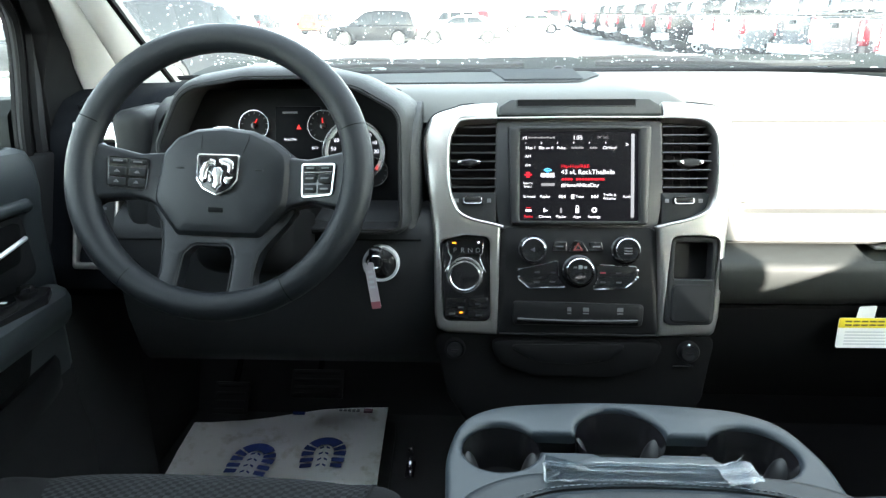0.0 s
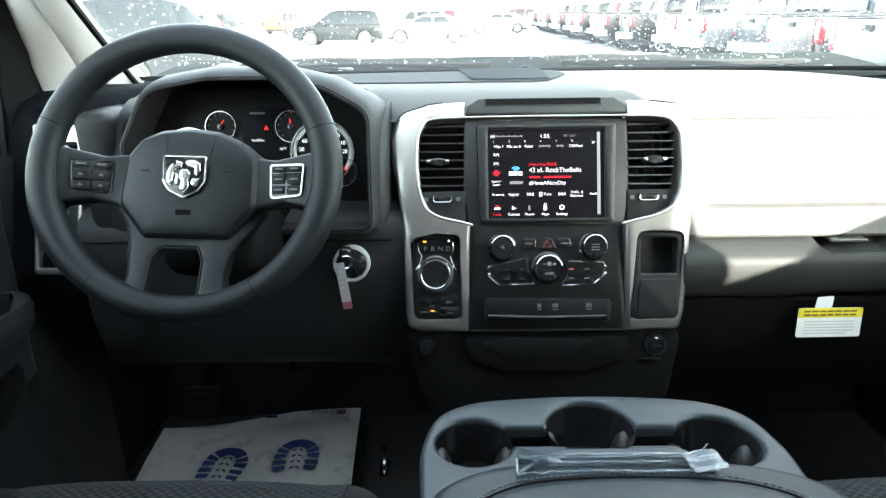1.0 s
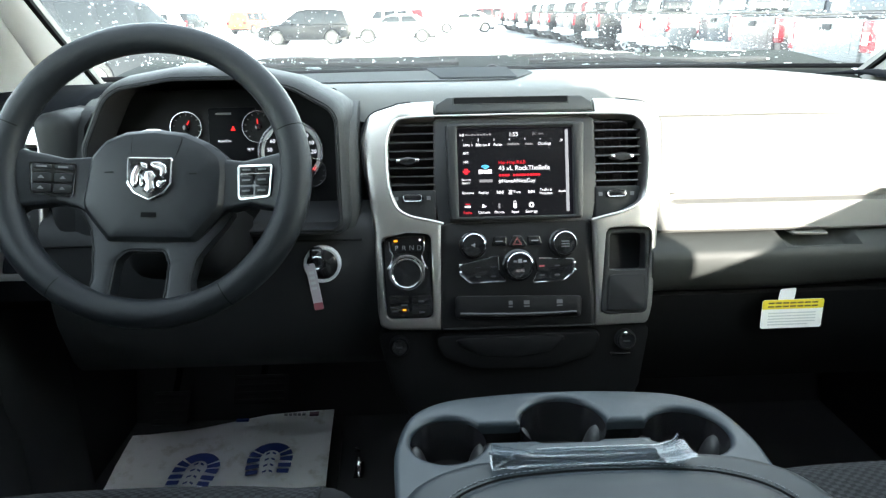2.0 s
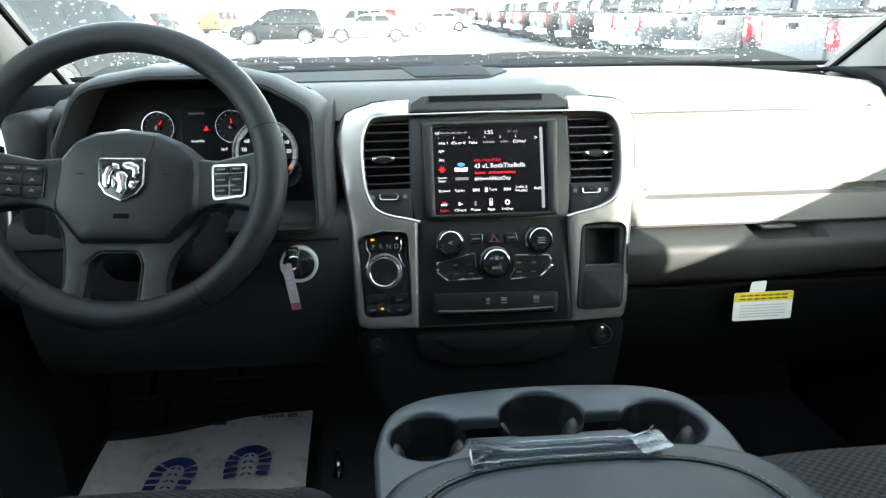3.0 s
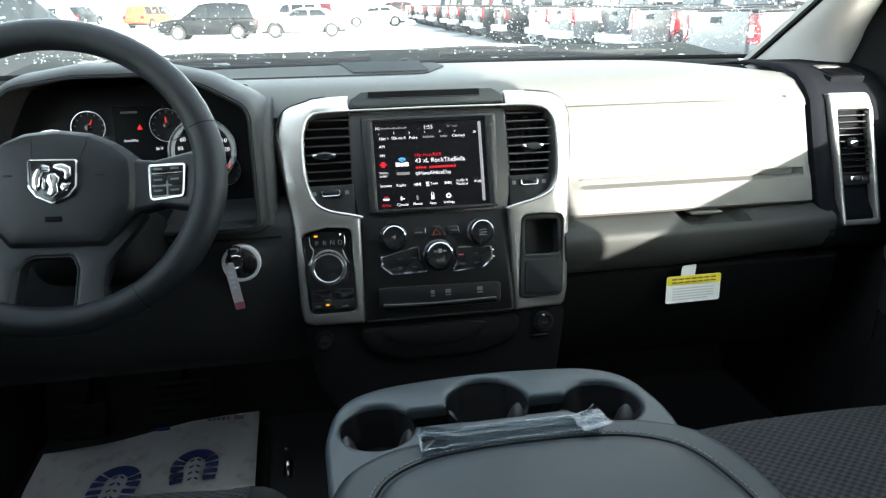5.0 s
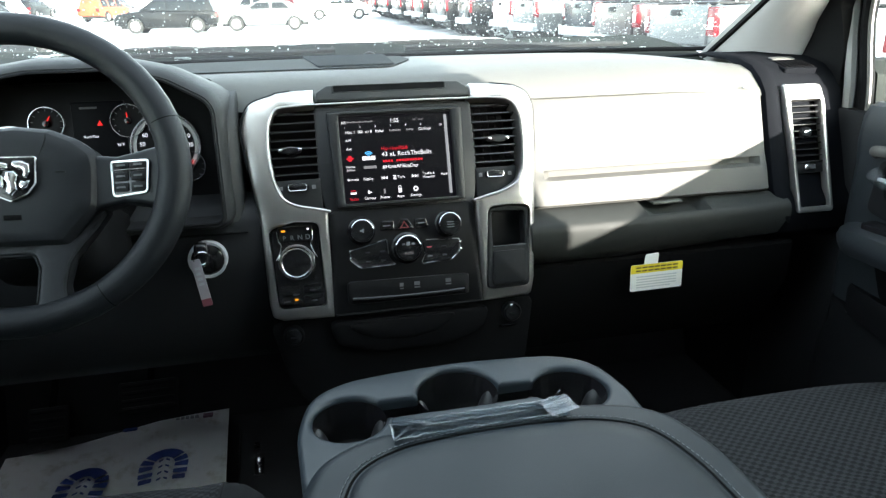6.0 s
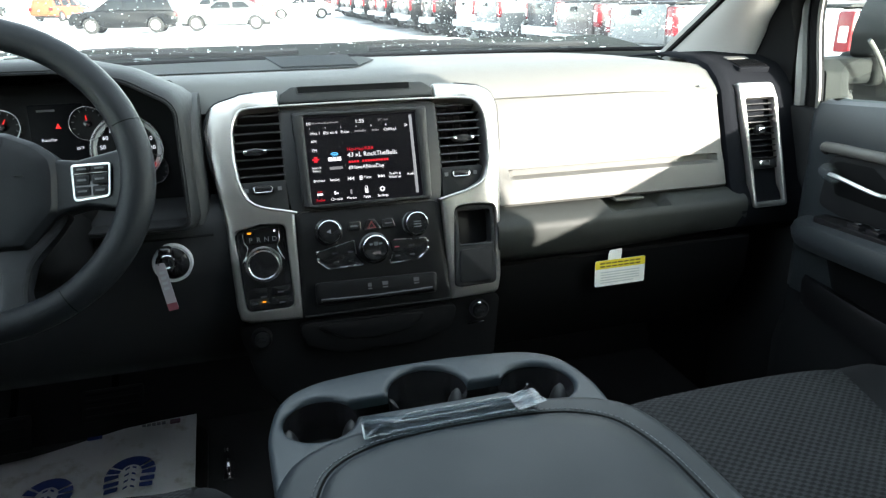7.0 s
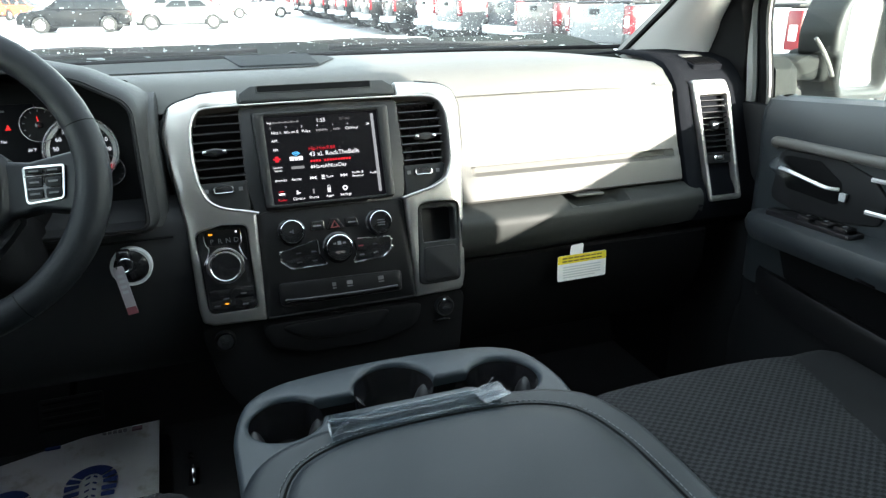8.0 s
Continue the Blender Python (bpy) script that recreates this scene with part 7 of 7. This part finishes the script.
def park(x, y, heading):
    """A place on the lot; heading in degrees to the right of straight ahead."""
    return pose(x, y, ground_z(x, y), 0, 0, -heading)


# a row of pickups with their tails to the lane
ROW = [("white", 8.82, 5.85), ("silver", 8.80, 9.05), ("taupe", 9.1, 11.85), ("blue", 9.9, 15.45), ("silver", 9.4, 18.25), ("white", 9.6, 21.0), ("black", 9.1, 23.9), ("black", 8.9, 26.9), ("grey", 9.2, 29.9),
       ("black", 9.0, 32.9), ("red", 9.1, 35.9), ("black", 8.9, 38.9), ("blue", 9.2, 41.9), ("grey", 9.0, 44.9), ("black", 9.1, 47.9), ("black", 9.0, 50.9), ("white", 9.1, 53.9)]
SAY = {"white": "white pickup truck with red tail lamps parked in a row", "silver": "silver pickup truck with red tail lamps parked in a row", "red": "dark red pickup truck parked in a row", "black": "black pickup truck parked in a row",
       "grey": "grey pickup truck parked in a row", "blue": "dark blue pickup truck parked in a row", "taupe": "taupe pickup truck with red tail lamps parked in a row"}
prow = random.Random(4)
for c, x, y in ROW:
    pickup(c, park(x, y, 90 + prow.uniform(-2, 2)), SAY[c])
estate("grey", park(-6.64, 13.7, 18) @ Matrix.Scale(1.12, 4), "large grey suv with red tail lamps beside the lane", group="vehicles ahead")
estate("black", park(-5.85, 35.0, -88), "black suv parked side-on across the lot")
estate("silver", park(-1.3, 35.5, -90), "silver sedan parked side-on across the lot", False)
estate("white", park(3.4, 50.0, -90), "white sedan parked far across the lot", False)
estate("white", park(-2.6, 50.0, -84), "white suv parked far across the lot")
estate("silver", park(-8.6, 52.0, -84), "silver sedan parked far across the lot", False)
estate("orange", park(-13.5, 56.0, 20), "orange suv parked far across the lot")
estate("red", park(6.0, 66.0, -90), "red suv parked far across the lot")
estate("white", park(-19.5, 50.0, -80), "white suv parked far across the lot")
estate("black", park(-13.0, 17.5, -60), "black sedan parked beside the lane", False)
for x, c in ((-30, "white"), (-24, "grey"), (-17, "blue"), (-9, "white"), (0, "red"), (9, "white"), (14, "black")):
    estate(c, park(x, 72.0 + (x % 5), 10), "%s suv in the far row of the lot" % c, group="far row")

M_MIRROR = mat("mirror_glass", (0.92, 0.93, 0.94), 0.02, metal=1.0, var=0.0, rvar=0.0)
M_HOUSING = mat("wet_housing_plastic", (0.022, 0.024, 0.0235), 0.5, bump=0.3, bscale=300, scale=30, spec=0.25)
M_WETBLACK = mat("wet_black_plastic", (0.02, 0.021, 0.022), 0.28, bump=0.3, bscale=300, scale=30, rvar=0.18)


def plate_side(outline, x0, x1, bev):
    """A slab whose outline lies in y, z."""
    bm = plate(fillet(outline, 0.012), x0, x1, bev=bev)
    bmesh.ops.transform(bm, matrix=YZX, verts=bm.verts)
    return bm


# the truck's door mirrors
def door_mirror(s):
    f = (lambda b: b) if s > 0 else mirrored
    t = thing("door_mirror", (s * 1.0, 0.12, 1.40), "black door mirror with bright glass outside the window", "door mirror", "door mirrors")
    mm = pose(1.165, 0.085, 1.475, 90, 0, 14)
    rim = fillet([(-0.065, -0.088), (0.13, -0.098), (0.138, 0.09), (0.11, 0.135), (-0.022, 0.130), (-0.066, 0.070)], 0.032, 5)
    head = plate(fillet([(-0.108, -0.012, 0.012), (-0.113, 0.030, 0.05), (-0.100, 0.072, 0.05), (-0.066, 0.116, 0.05), (-0.010, 0.152, 0.05), (0.12, 0.165), (0.165, 0.09), (0.155, -0.125), (-0.06, -0.112, 0.02), (-0.082, -0.075, 0.02), (-0.09, -0.02, 0.01)], 0.04, 5), -0.075, 0.006, [rim], 0.012, steps=3)
    bmesh.ops.transform(head, matrix=mm, verts=head.verts)
    part("housing", f(head), M_HOUSING, t, "wet dark grey housing")
    bk = plate(fillet([(-0.075, -0.10), (0.15, -0.11), (0.155, 0.09), (0.11, 0.150), (-0.02, 0.142), (-0.074, 0.075)], 0.04, 5), -0.085, -0.03, bev=0.01)
    bmesh.ops.transform(bk, matrix=mm, verts=bk.verts)
    part("housing_back", f(bk), M_WETBLACK, t)
    g = plate(inset(rim if area2(rim) > 0 else list(reversed(rim)), 0.001), -0.02, -0.012, bev=0.001)
    bmesh.ops.transform(g, matrix=mm, verts=g.verts)
    part("mirror_glass", f(g), M_MIRROR, t, "mirror glass")
    if s > 0:
        # pale tube along the front of the passenger's housing
        part("pale_strip", f(tube(smooth_line([(0.988, 0.040, 1.497), (1.012, 0.041, 1.474), (1.036, 0.043, 1.446), (1.054, 0.045, 1.420)], 4), 0.0042, 8)), M_ROLL, t, "pale strip along the housing")
    part("arm", f(slab(0.955, 0.085, 1.408, 1.10, 0.17, 1.459, 0.012, 3)), M_WETGREY, t)
    part("arm_joint", f(slab(1.055, 0.075, 1.402, 1.11, 0.18, 1.468, 0.016, 3)), M_WETGREY, t)
    part("foot", f(plate_side([(0.03, 1.375), (0.20, 1.375), (0.19, 1.43), (0.14, 1.462), (0.07, 1.462), (0.04, 1.44)], 0.90, 0.96, 0.012)), M_WETGREY, t)



both(door_mirror)
